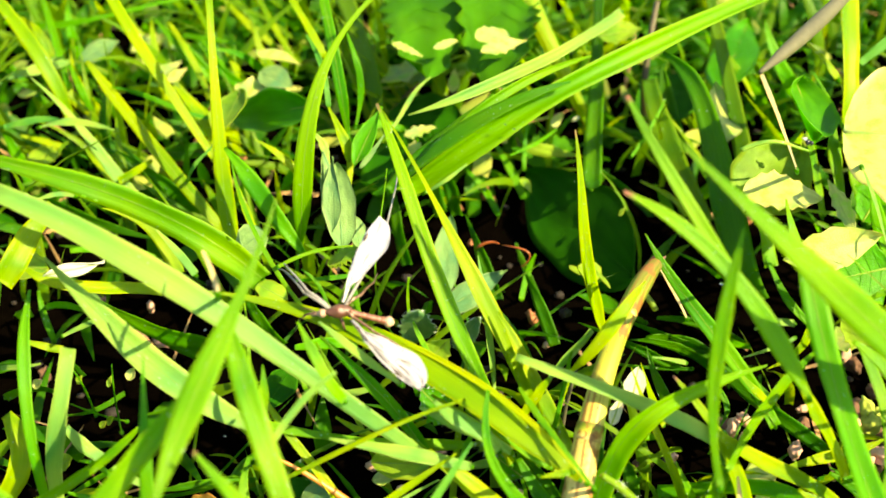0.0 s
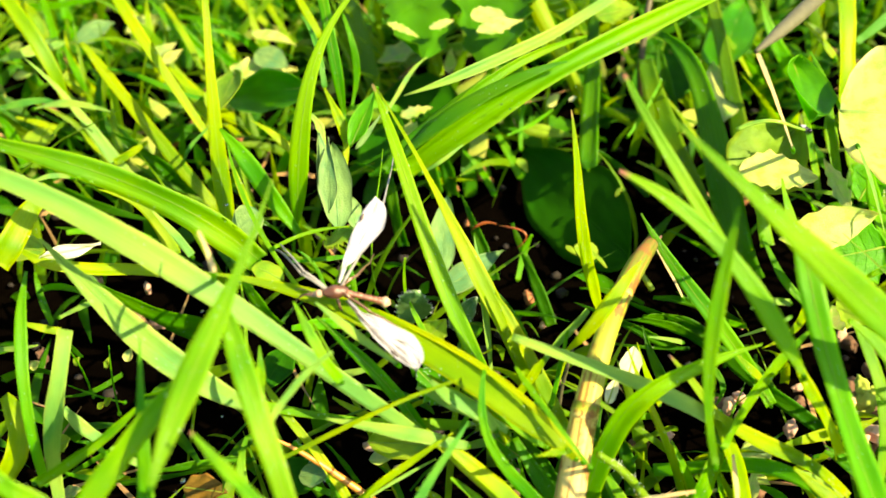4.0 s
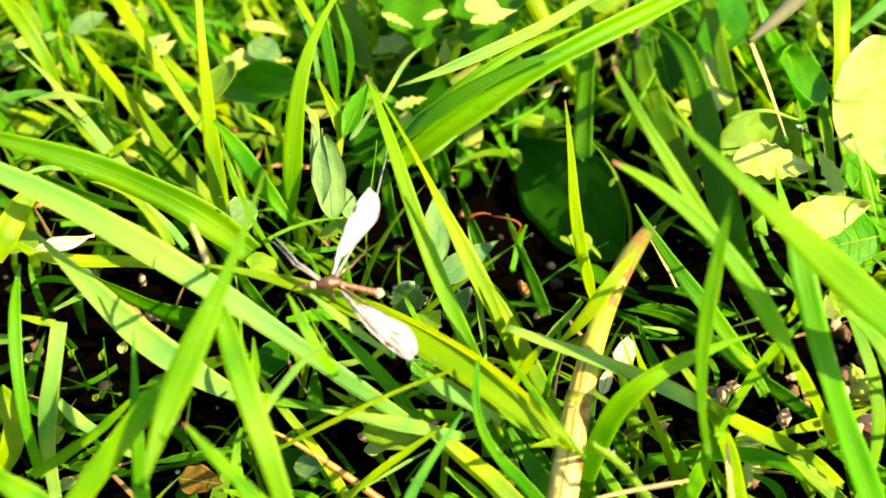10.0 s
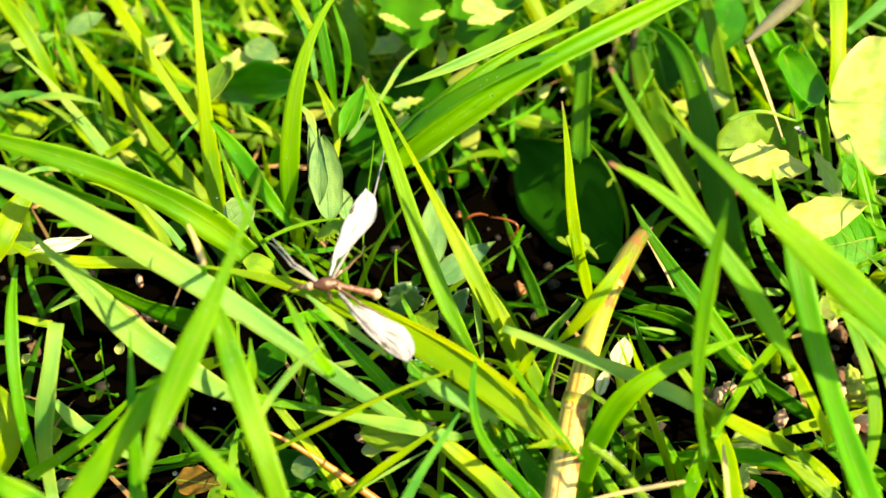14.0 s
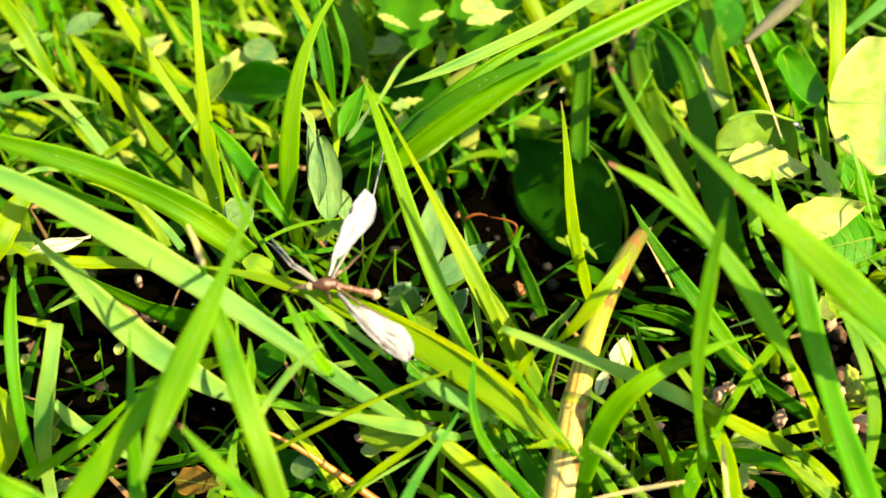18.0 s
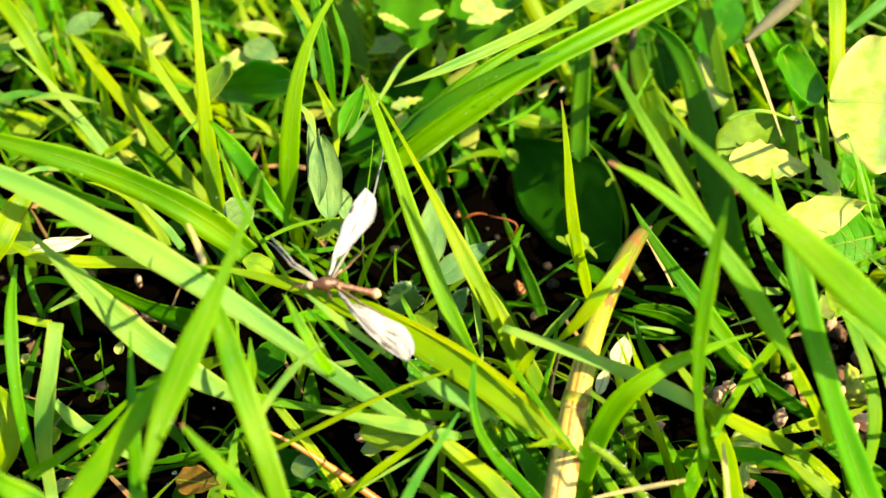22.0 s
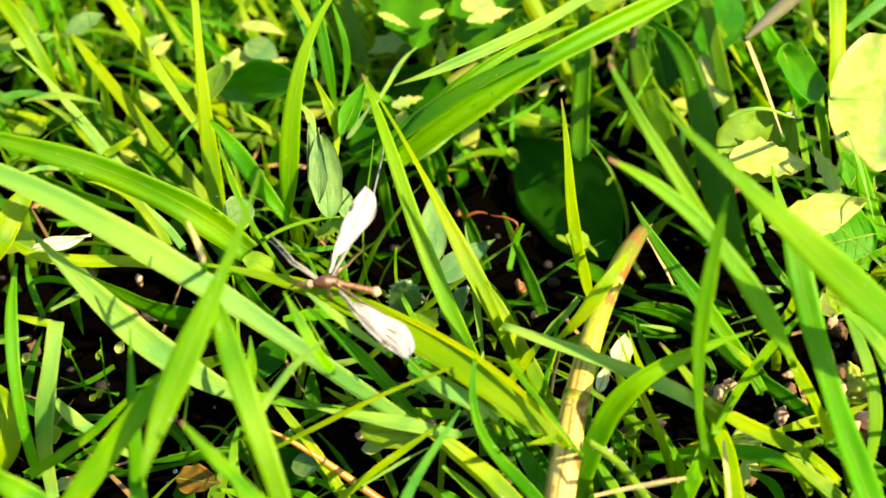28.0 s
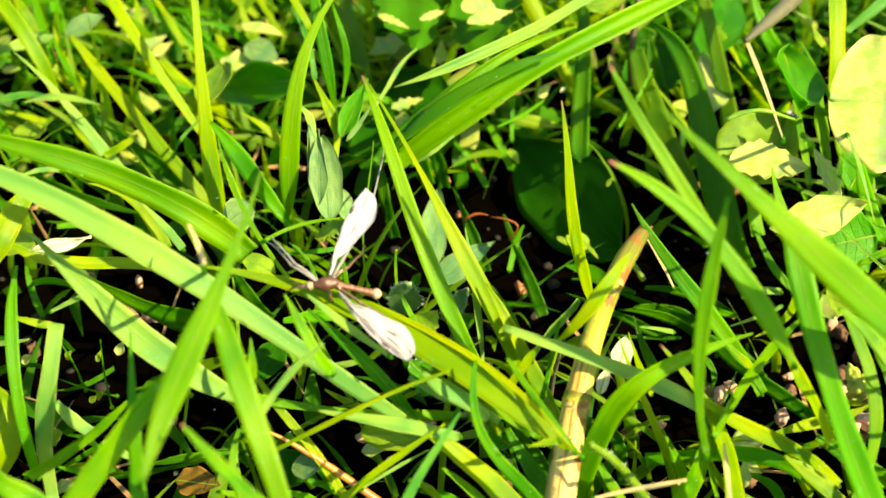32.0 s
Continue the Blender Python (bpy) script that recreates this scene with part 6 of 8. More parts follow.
blade(plant, 'leafy', (2.6, 2.7, 2.9, 3.0, 2.6, 2.1, 1.7), 16, (98.8, 43.4, 26.0), (97.6, 49.4, 29.4), (96.6, 55.4, 32.7), (95.7, 61.4, 36.0), fold=0.14, foot=(114.9, 74.6, -2.0))
blade(plant, 'leafy', (2.6, 2.9, 3.3, 3.5, 3.1, 2.6, 2.2), 16, (94.4, 51.8, 26.0), (93.4, 57.2, 30.7), (93.4, 62.7, 34.0), (94.1, 69.3, 37.0), fold=0.14, foot=(109.7, 84.3, -2.0))
blade(plant, 'leafy', (1.9, 2.1, 2.3, 2.5, 2.3, 1.8, 1.2), 16, (88.4, 45.5, 26.0), (88.1, 52.3, 29.4), (87.7, 59.1, 32.8), (87.5, 66.0, 36.0), fold=0.14, foot=(102.8, 77.0, -2.0))
plant = tuft('sparse tuft of blue-green and fresh yellow-green lawn grass', 129.2, 149.3)
blade(plant, 'fresh', (2.0, 2.1, 2.1, 2.1, 1.7, 1.3, 0.9), 28, (95.8, 77.6, 44.0), (93.7, 79.8, 46.2), (91.1, 81.8, 48.2), (88.3, 83.7, 50.0), fold=0.14, foot=(124.4, 144.9, -2.0))
blade(plant, 'blue', (1.7, 3.0, 2.7, 2.6, 2.5, 2.4, 2.3), 0, (106.0, 90.4, 40.0), (119.3, 96.1, 50.1), (133.6, 113.3, 47.6), (146.5, 123.3, 51.8), fold=0.14, foot=(134.1, 153.7, -2.0))
plant = tuft('lone tuft of smooth green lawn grass', 93.3, 56.5)
blade(plant, 'leafy', (1.8, 1.8, 1.8, 1.8, 1.5, 1.0, 0.5), 16, (71.9, 9.5, 44.0), (70.2, 13.2, 47.0), (68.7, 16.9, 49.9), (68.7, 21.6, 52.0), fold=0.14, foot=(93.3, 56.5, -2.0))
plant = tuft('small tuft of mid-green and smooth green lawn grass', 91.6, 37.9)
blade(plant, 'leafy', (0.8, 1.0, 1.3, 1.5, 1.6, 1.8, 1.9), 16, (78.8, 0.4, 40.0), (82.1, 1.1, 43.4), (86.6, 2.8, 44.5), (90.7, 4.2, 46.0), fold=0.14, foot=(99.7, 39.9, -2.0))
blade(plant, 'fresh', (1.9, 2.3, 2.5, 2.1, 1.6, 0.9, 0.1), 0, (85.5, 28.6, 10.0), (82.6, 18.2, 12.5), (76.8, 10.0, 15.1), (67.9, 4.0, 18.0), fold=0.21, foot=(90.9, 39.9, -2.0))
blade(plant, 'mid', (1.7, 1.8, 1.9, 1.7, 1.4, 1.0, 0.7), 0, (82.8, 21.2, 14.0), (76.6, 23.3, 17.8), (75.4, 28.2, 20.4), (72.8, 33.7, 24.0), fold=0.14, foot=(90.0, 35.9, -2.0))
blade(plant, 'pale', (1.8, 1.8, 1.9, 1.9, 1.5, 1.1, 0.7), 16, (79.7, 23.1, 12.0), (75.3, 23.3, 12.9), (72.8, 21.8, 13.4), (69.3, 19.4, 14.0), fold=0.14, foot=(85.7, 35.9, -2.0))
plant = tuft('lone tuft of mid-green lawn grass', 116.9, 54.3)
blade(plant, 'mid', (3.0, 3.2, 3.4, 3.6, 3.2, 2.5, 1.7), 0, (95.9, 17.9, 34.0), (94.5, 23.9, 36.4), (93.3, 30.0, 38.7), (94.4, 36.3, 41.0), fold=0.14, foot=(116.9, 54.3, -2.0))
plant = tuft('lone tuft of smooth green lawn grass', 104.6, -5.8)
blade(plant, 'leafy', (4.2, 4.0, 3.9, 3.8, 3.4, 2.8, 2.2), 16, (79.6, -40.0, 46.0), (78.3, -34.8, 49.6), (77.0, -29.6, 53.2), (74.9, -24.2, 56.0), fold=0.14, foot=(104.6, -5.8, -2.0))
plant = tuft('thick tuft of mid-green and dark green lawn grass', 28.4, -26.0)
blade(plant, 'leafy', (4.4, 4.8, 5.2, 5.2, 3.7, 2.7, 0.2), 14, (24.7, -35.4, 12.0), (29.8, -30.2, 39.7), (24.6, -40.3, 60.7), (56.8, -20.4, 48.0), fold=0.20, ribbed=True, foot=(26.6, -26.9, -2.0))
blade(plant, 'mid', (3.0, 3.2, 3.3, 3.4, 2.7, 1.9, 1.2), 0, (24.4, -40.3, 18.0), (19.0, -38.3, 23.4), (15.5, -35.1, 27.4), (11.8, -30.0, 32.0), fold=0.14, foot=(27.1, -28.3, -2.0))
blade(plant, 'fresh', (1.4, 1.3, 1.3, 1.3, 1.0, 0.7, 0.3), 28, (26.1, -37.3, 14.0), (28.1, -36.5, 16.4), (28.6, -35.7, 17.7), (28.6, -33.4, 20.0), fold=0.14, foot=(28.3, -27.6, -2.0))
blade(plant, 'deep', (2.2, 2.6, 2.7, 2.3, 1.8, 1.0, 0.1), -30, (24.3, -27.2, 4.0), (20.6, -21.9, 11.4), (14.6, -17.6, 17.4), (6.5, -14.5, 22.0), fold=0.17)
blade(plant, 'mid', (2.5, 2.4, 2.2, 1.9, 1.6, 1.4, 0.6), 0, (18.3, -46.9, 30.0), (11.0, -41.5, 38.6), (2.7, -43.0, 44.9), (5.5, -30.7, 53.0), fold=0.14, foot=(21.7, -27.6, -2.0))
blade(plant, 'straw', (0.5, 0.6, 0.7, 0.7, 0.7, 0.6, 0.5), -16, (25.8, -48.9, 38.0), (31.1, -47.9, 38.9), (36.3, -47.2, 39.4), (41.6, -46.6, 40.0), fold=0.14, foot=(32.3, -24.1, -2.0))
blade(plant, 'deep', (1.2, 1.3, 1.4, 1.5, 1.2, 0.9, 0.5), -28, (33.3, -20.3, 4.0), (31.2, -15.0, 6.7), (30.4, -11.9, 8.5), (32.6, -6.9, 12.0), fold=0.14)
blade(plant, 'fresh', (3.9, 3.9, 4.0, 3.9, 3.6, 2.5, 1.0), 28, (14.7, -43.9, 24.0), (8.3, -38.4, 28.3), (1.9, -38.3, 35.2), (-5.1, -32.8, 38.0), fold=0.20, foot=(16.9, -28.3, -2.0))
blade(plant, 'mid', (1.5, 1.6, 1.7, 1.8, 1.6, 1.2, 0.7), 0, (34.2, -32.9, 10.0), (32.5, -30.0, 12.2), (30.9, -27.2, 14.5), (29.6, -25.6, 18.0), fold=0.14, foot=(36.4, -25.6, -2.0))
blade(plant, 'deep', (2.6, 3.1, 3.3, 2.8, 2.1, 1.2, 0.1), -30, (37.6, -24.5, 4.0), (38.0, -19.2, 7.5), (36.4, -15.3, 11.5), (32.8, -12.9, 16.0), fold=0.20)
plant = tuft('thick tuft of fresh yellow-green and mid-green lawn grass, tips withered', 55.8, -27.9)
blade(plant, 'fresh', (4.4, 4.4, 4.1, 3.3, 2.3, 1.4, 0.4), 28, (54.8, -40.3, 20.0), (52.9, -33.3, 30.6), (48.6, -28.1, 39.3), (39.8, -21.3, 46.0), fold=0.20, withered=True, foot=(61.6, -26.9, -2.0))
blade(plant, 'mid', (1.7, 2.0, 2.1, 1.8, 1.4, 0.8, 0.1), 0, (69.7, -29.9, 4.0), (68.2, -28.2, 9.4), (64.6, -27.7, 12.7), (58.7, -28.2, 14.0), fold=0.11)
blade(plant, 'fresh', (1.5, 1.8, 1.9, 1.6, 1.2, 0.7, 0.1), 24, (51.1, -27.3, 2.0), (49.5, -25.0, 7.1), (47.4, -22.4, 11.7), (44.7, -19.5, 16.0), fold=0.11)
blade(plant, 'fresh', (1.9, 1.9, 1.9, 1.9, 1.5, 0.9, 0.2), 28, (45.7, -35.4, 12.0), (43.6, -28.7, 23.4), (37.6, -25.0, 32.6), (33.7, -14.3, 40.0), fold=0.30, foot=(49.1, -26.9, -2.0))
blade(plant, 'leafy', (5.0, 4.8, 4.6, 4.4, 3.8, 3.1, 2.4), 16, (42.7, -40.3, 18.0), (45.7, -37.4, 22.4), (48.3, -34.3, 26.7), (50.5, -30.6, 31.0), fold=0.14, foot=(47.4, -28.3, -2.0))
plant = tuft('thick tuft of dark green and mid-green lawn grass', 71.6, 26.0)
blade(plant, 'deep', (2.0, 2.3, 2.5, 2.7, 2.2, 1.6, 1.0), -28, (69.8, 21.2, 6.0), (61.3, 25.5, 9.2), (56.4, 25.7, 10.9), (47.3, 23.0, 14.0), fold=0.14, foot=(72.7, 28.3, -2.0))
blade(plant, 'mid', (1.2, 1.4, 1.5, 1.3, 0.9, 0.5, 0.1), -6, (69.1, 19.5, 8.0), (63.4, 15.5, 12.9), (57.2, 14.8, 17.6), (50.6, 17.3, 22.0), fold=0.17, foot=(72.7, 28.3, -2.0))
blade(plant, 'deep', (3.0, 3.2, 3.3, 3.3, 2.6, 1.9, 1.2), -28, (62.1, 15.9, 6.0), (55.0, 20.8, 9.8), (51.9, 19.8, 11.0), (43.9, 16.8, 14.0), fold=0.14, foot=(64.7, 22.7, -2.0))
blade(plant, 'pale', (0.8, 0.9, 0.9, 0.8, 0.7, 0.5, 0.3), 16, (76.2, 13.2, 18.0), (72.4, 9.8, 19.1), (67.5, 7.8, 19.5), (62.9, 5.6, 20.0), fold=0.14, foot=(84.6, 31.1, -2.0))
blade(plant, 'deep', (2.2, 2.6, 2.7, 2.3, 1.8, 1.0, 0.1), -36, (63.1, 19.4, 4.0), (54.3, 17.3, 10.8), (45.1, 19.2, 14.1), (35.6, 24.8, 14.0), fold=0.18)
plant = tuft('thick tuft of dark green and mid-green lawn grass', 58.2, 17.9)
blade(plant, 'deep', (0.8, 0.9, 1.0, 1.0, 0.9, 0.7, 0.5), -28, (54.6, 12.5, 8.0), (47.7, 11.0, 9.8), (40.9, 9.7, 11.7), (34.0, 9.1, 14.0), fold=0.14, foot=(57.5, 20.9, -2.0))
blade(plant, 'pale', (1.1, 1.1, 1.0, 1.0, 0.8, 0.6, 0.4), 28, (52.4, 10.8, 12.0), (49.8, 10.1, 13.7), (46.9, 9.5, 14.9), (44.0, 9.0, 16.0), fold=0.14, foot=(56.4, 22.7, -2.0))
blade(plant, 'deep', (2.4, 2.8, 3.0, 2.6, 1.9, 1.1, 0.1), -36, (61.1, 15.9, 4.0), (54.7, 18.3, 8.7), (47.6, 18.3, 12.1), (39.9, 15.9, 14.0), fold=0.14)
blade(plant, 'deep', (2.2, 2.6, 2.7, 2.3, 1.8, 1.0, 0.1), -36, (53.1, 15.9, 4.0), (45.4, 16.1, 9.6), (37.3, 18.5, 12.3), (28.9, 23.1, 12.0), fold=0.23)
blade(plant, 'mid', (1.3, 1.3, 1.3, 1.3, 1.0, 0.7, 0.4), 0, (58.1, 0.9, 14.0), (59.9, -2.0, 12.2), (59.8, -2.6, 11.8), (57.7, -5.4, 10.0), fold=0.14, foot=(63.2, 13.9, -2.0))
plant = tuft('small tuft of mid-green and fresh yellow-green lawn grass', 49.6, 2.7)
blade(plant, 'mid', (1.4, 1.4, 1.5, 1.4, 1.1, 0.8, 0.5), 0, (45.3, -5.5, 6.0), (41.9, -6.4, 7.9), (39.0, -8.7, 9.4), (36.0, -10.7, 11.0), fold=0.14, foot=(47.1, 0.5, -2.0))
blade(plant, 'fresh', (1.4, 1.7, 1.8, 1.6, 1.2, 0.7, 0.1), 30, (46.3, -2.3, 6.0), (43.8, -0.7, 10.7), (41.8, 1.4, 15.4), (40.3, 3.9, 20.0), fold=0.22, foot=(48.2, 3.8, -2.0))
blade(plant, 'deep', (2.3, 2.7, 2.9, 2.5, 1.9, 1.1, 0.1), -30, (51.6, -1.6, 5.0), (47.1, 0.2, 10.4), (44.1, 4.2, 14.7), (42.6, 10.6, 18.0), fold=0.28, foot=(53.5, 3.7, -2.0))
plant = tuft('small tuft of fresh yellow-green and smooth green lawn grass', 40.2, -25.4)
blade(plant, 'leafy', (1.3, 1.5, 1.8, 2.0, 1.6, 1.1, 0.6), 16, (35.7, -37.9, 16.0), (33.5, -35.7, 18.6), (31.3, -33.8, 21.2), (28.9, -32.2, 24.0), fold=0.14, foot=(39.2, -26.9, -2.0))
blade(plant, 'fresh', (1.4, 1.7, 1.8, 1.6, 1.2, 0.7, 0.1), 36, (40.5, -29.9, 4.0), (39.0, -26.3, 9.4), (35.6, -24.4, 14.1), (30.3, -24.2, 18.0), fold=0.21)
blade(plant, 'fresh', (1.0, 1.0, 1.0, 1.0, 0.7, 0.5, 0.2), 28, (38.9, -25.7, 8.0), (39.2, -24.3, 10.4), (39.3, -22.5, 12.2), (39.5, -20.3, 14.0), fold=0.14, foot=(40.9, -19.3, -2.0))
plant = tuft('small tuft of fresh yellow-green and dark green lawn grass', 26.5, 20.4)
blade(plant, 'fresh', (0.5, 1.8, 2.5, 2.9, 2.3, 1.4, 0.2), 0, (21.3, -18.8, 44.0), (26.7, -19.2, 51.6), (30.0, -15.0, 57.7), (35.3, -6.8, 56.0), fold=0.12, foot=(27.7, 19.8, -2.0))
blade(plant, 'fresh', (0.5, 0.6, 0.6, 0.6, 0.6, 0.5, 0.4), -28, (25.0, 2.5, 16.0), (23.8, 0.3, 12.4), (23.2, -1.3, 11.1), (22.1, -5.4, 10.0), fold=0.14, foot=(27.5, 17.4, -2.0))
blade(plant, 'deep', (2.7, 3.3, 3.5, 3.0, 2.2, 1.3, 0.1), -30, (24.2, 23.9, 3.0), (22.0, 28.7, 7.9), (19.3, 34.1, 11.6), (16.2, 40.1, 14.0), fold=0.10)
plant = tuft('small tuft of mid-green and smooth green lawn grass', 5.5, -27.9)
blade(plant, 'leafy', (1.4, 1.5, 1.7, 1.8, 1.4, 1.0, 0.5), 16, (10.1, -43.3, 22.0), (6.7, -41.1, 25.2), (3.3, -39.5, 28.4), (-0.4, -38.8, 32.0), fold=0.14, foot=(11.5, -29.0, -2.0))
blade(plant, 'mid', (1.9, 2.0, 2.1, 2.2, 1.7, 1.2, 0.7), 0, (5.2, -33.7, 8.0), (2.0, -32.1, 11.3), (-0.6, -31.9, 13.0), (-4.9, -32.8, 15.0), fold=0.14, foot=(5.5, -27.6, -2.0))
blade(plant, 'fresh', (1.6, 1.7, 1.7, 1.8, 1.4, 1.0, 0.7), 28, (-0.4, -35.4, 12.0), (-1.8, -33.4, 15.7), (-3.3, -33.0, 16.9), (-7.1, -32.8, 19.0), fold=0.14, foot=(-0.5, -26.9, -2.0))
plant = tuft('lone tuft of smooth green lawn grass', 30.2, -13.4)
blade(plant, 'leafy', (0.5, 0.6, 0.8, 1.0, 1.2, 1.1, 0.6), 16, (23.3, -44.4, 44.0), (19.0, -40.7, 48.2), (14.1, -33.0, 48.9), (11.2, -26.8, 49.0), fold=0.14, foot=(30.2, -13.4, -2.0))
plant = tuft('small tuft of fresh yellow-green and pale green lawn grass', 13.0, -5.2)
blade(plant, 'fresh', (1.6, 1.8, 1.9, 1.8, 1.6, 1.1, 0.5), 28, (12.3, -28.9, 34.0), (5.8, -29.0, 37.5), (1.5, -27.3, 40.9), (-4.6, -23.1, 42.0), fold=0.14, foot=(15.0, -2.7, -2.0))
blade(plant, 'pale', (1.3, 1.8, 2.3, 2.2, 2.0, 1.3, 0.6), 28, (9.9, -33.0, 38.0), (4.6, -32.1, 42.3), (-0.8, -29.6, 41.8), (-6.6, -26.8, 43.0), fold=0.25, foot=(12.4, -4.3, -2.0))
blade(plant, 'pale', (1.5, 1.6, 1.6, 1.7, 1.3, 1.0, 0.6), 16, (11.1, -20.8, 18.0), (6.9, -21.8, 19.3), (3.4, -23.6, 20.6), (0.1, -26.3, 22.0), fold=0.14, foot=(12.3, -6.6, -2.0))
blade(plant, 'fresh', (1.8, 1.8, 1.9, 1.9, 1.5, 1.0, 0.6), 28, (10.1, -32.7, 34.0), (8.8, -31.3, 37.1), (7.2, -29.8, 39.2), (4.8, -27.6, 41.0), fold=0.14, foot=(12.3, -7.4, -2.0))
plant = tuft('small tuft of smooth green and pale green lawn grass', -15.7, 17.2)
blade(plant, 'pale', (0.7, 1.1, 1.5, 1.6, 1.5, 1.1, 0.4), 28, (-10.0, -27.0, 50.0), (-15.2, -24.4, 52.2), (-20.2, -21.8, 55.2), (-24.9, -17.7, 56.0), fold=0.14, foot=(-13.5, 15.6, -2.0))
blade(plant, 'leafy', (1.1, 1.1, 1.1, 1.2, 1.0, 0.7, 0.4), 16, (-5.6, -7.5, 36.0), (-6.8, -6.4, 37.9), (-7.8, -5.5, 39.5), (-8.6, -3.6, 41.0), fold=0.14, foot=(-6.9, 25.5, -2.0))
blade(plant, 'leafy', (1.6, 1.9, 2.0, 1.9, 1.7, 1.0, 0.3), 16, (-19.0, -35.6, 56.0), (-21.5, -36.5, 61.4), (-23.9, -31.1, 63.6), (-26.4, -28.8, 68.0), fold=0.14, foot=(-26.7, 10.4, -2.0))
plant = tuft('thick tuft of dark green and mid-green lawn grass', -14.8, -25.1)
blade(plant, 'pale', (0.4, 0.5, 0.6, 0.7, 0.6, 0.4, 0.3), 0, (-15.2, -39.1, 26.0), (-11.2, -37.1, 27.5), (-7.2, -35.0, 28.6), (-3.1, -32.8, 29.0), fold=0.14, foot=(-17.6, -21.4, -2.0))
blade(plant, 'deep', (1.2, 1.3, 1.4, 1.4, 1.2, 0.8, 0.5), -28, (-19.7, -21.7, 4.0), (-21.7, -19.8, 6.5), (-24.0, -18.0, 8.9), (-26.7, -16.5, 11.0), fold=0.14)
blade(plant, 'mid', (2.0, 2.2, 2.3, 2.3, 1.7, 1.2, 0.7), 0, (-16.3, -34.2, 10.0), (-19.5, -31.9, 13.5), (-22.6, -31.8, 15.4), (-27.1, -32.1, 18.0), fold=0.14, foot=(-17.3, -26.9, -2.0))
blade(plant, 'deep', (1.2, 1.3, 1.4, 1.4, 1.1, 0.8, 0.5), -28, (-9.9, -27.2, 4.0), (-11.3, -23.5, 7.3), (-12.4, -22.1, 8.7), (-17.0, -20.8, 11.0), fold=0.14)
blade(plant, 'blue', (1.9, 1.7, 1.6, 1.5, 1.3, 0.8, 0.3), 16, (-7.3, -55.9, 44.0), (-5.0, -51.5, 48.4), (-1.0, -47.3, 51.4), (2.6, -42.5, 54.0), fold=0.14, foot=(-9.5, -28.3, -2.0))
plant = tuft('sparse tuft of smooth green and pale green lawn grass', -33.0, 12.6)
blade(plant, 'pale', (1.9, 1.9, 1.8, 1.7, 1.4, 1.0, 0.6), -16, (-27.7, -1.5, 14.0), (-24.0, -2.1, 15.6), (-20.3, -2.0, 16.8), (-16.4, -1.7, 18.0), fold=0.14, foot=(-30.1, 11.3, -2.0))
blade(plant, 'leafy', (1.0, 1.0, 1.0, 1.1, 0.9, 0.6, 0.4), 16, (-33.6, 4.1, 10.0), (-35.1, 6.7, 12.9), (-36.3, 8.1, 14.7), (-39.8, 9.0, 17.0), fold=0.14, foot=(-35.8, 13.9, -2.0))
plant = tuft('lone tuft of fresh yellow-green lawn grass', -18.8, -0.3)
blade(plant, 'fresh', (1.9, 1.8, 1.7, 1.5, 1.1, 0.7, 0.4), 28, (-16.9, -15.1, 18.0), (-19.6, -15.2, 19.7), (-21.9, -14.2, 20.8), (-24.6, -13.0, 22.0), fold=0.14, foot=(-18.8, -0.3, -2.0))
plant = tuft('small tuft of mid-green and smooth green lawn grass', -23.7, 34.4)
blade(plant, 'mid', (2.1, 2.3, 2.6, 2.7, 2.2, 1.7, 1.2), 0, (-24.3, 8.9, 20.0), (-27.7, 7.2, 22.4), (-31.0, 4.8, 24.3), (-34.3, 2.3, 26.0), fold=0.14, foot=(-27.3, 28.3, -2.0))
blade(plant, 'mid', (1.2, 1.3, 1.3, 1.4, 1.1, 0.8, 0.5), 0, (-22.4, 21.2, 14.0), (-22.9, 23.5, 16.7), (-23.6, 25.9, 19.3), (-24.3, 28.2, 22.0), fold=0.14, foot=(-24.3, 35.9, -2.0))
blade(plant, 'leafy', (0.4, 0.4, 0.4, 0.4, 0.4, 0.3, 0.2), 16, (-17.3, 18.3, 20.0), (-19.8, 22.2, 31.6), (-16.6, 31.8, 36.8), (-15.9, 40.7, 44.0), fold=0.14, foot=(-19.4, 38.9, -2.0))
plant = tuft('lone tuft of smooth green lawn grass', -49.8, 17.4)
blade(plant, 'leafy', (0.7, 0.7, 0.8, 0.8, 0.6, 0.5, 0.4), 16, (-45.3, 2.5, 16.0), (-45.5, 7.2, 19.3), (-46.4, 12.1, 21.7), (-47.5, 17.2, 24.0), fold=0.14, foot=(-49.8, 17.4, -2.0))
plant = tuft('sparse tuft of smooth green and dark green lawn grass', -12.0, 43.2)
blade(plant, 'leafy', (0.6, 0.6, 0.6, 0.7, 0.6, 0.5, 0.5), 16, (-10.0, 8.3, 28.0), (-10.4, 10.1, 30.9), (-10.6, 11.7, 33.8), (-10.1, 12.8, 37.0), fold=0.14, foot=(-11.8, 35.9, -2.0))
blade(plant, 'deep', (3.2, 3.8, 4.0, 3.4, 2.6, 1.5, 0.1), -30, (-12.3, 50.4, 4.0), (-14.8, 53.8, 12.0), (-16.2, 59.5, 18.0), (-16.7, 67.6, 22.0), fold=0.27)
plant = tuft('lone tuft of mid-green lawn grass', -27.6, 52.2)
blade(plant, 'mid', (0.9, 1.0, 1.1, 1.1, 0.9, 0.7, 0.5), 0, (-24.0, 26.2, 24.0), (-27.5, 23.6, 25.8), (-31.7, 21.9, 26.9), (-36.0, 20.4, 28.0), fold=0.14, foot=(-27.6, 52.2, -2.0))
plant = tuft('small tuft of dark green and mid-green lawn grass', 16.3, 41.0)
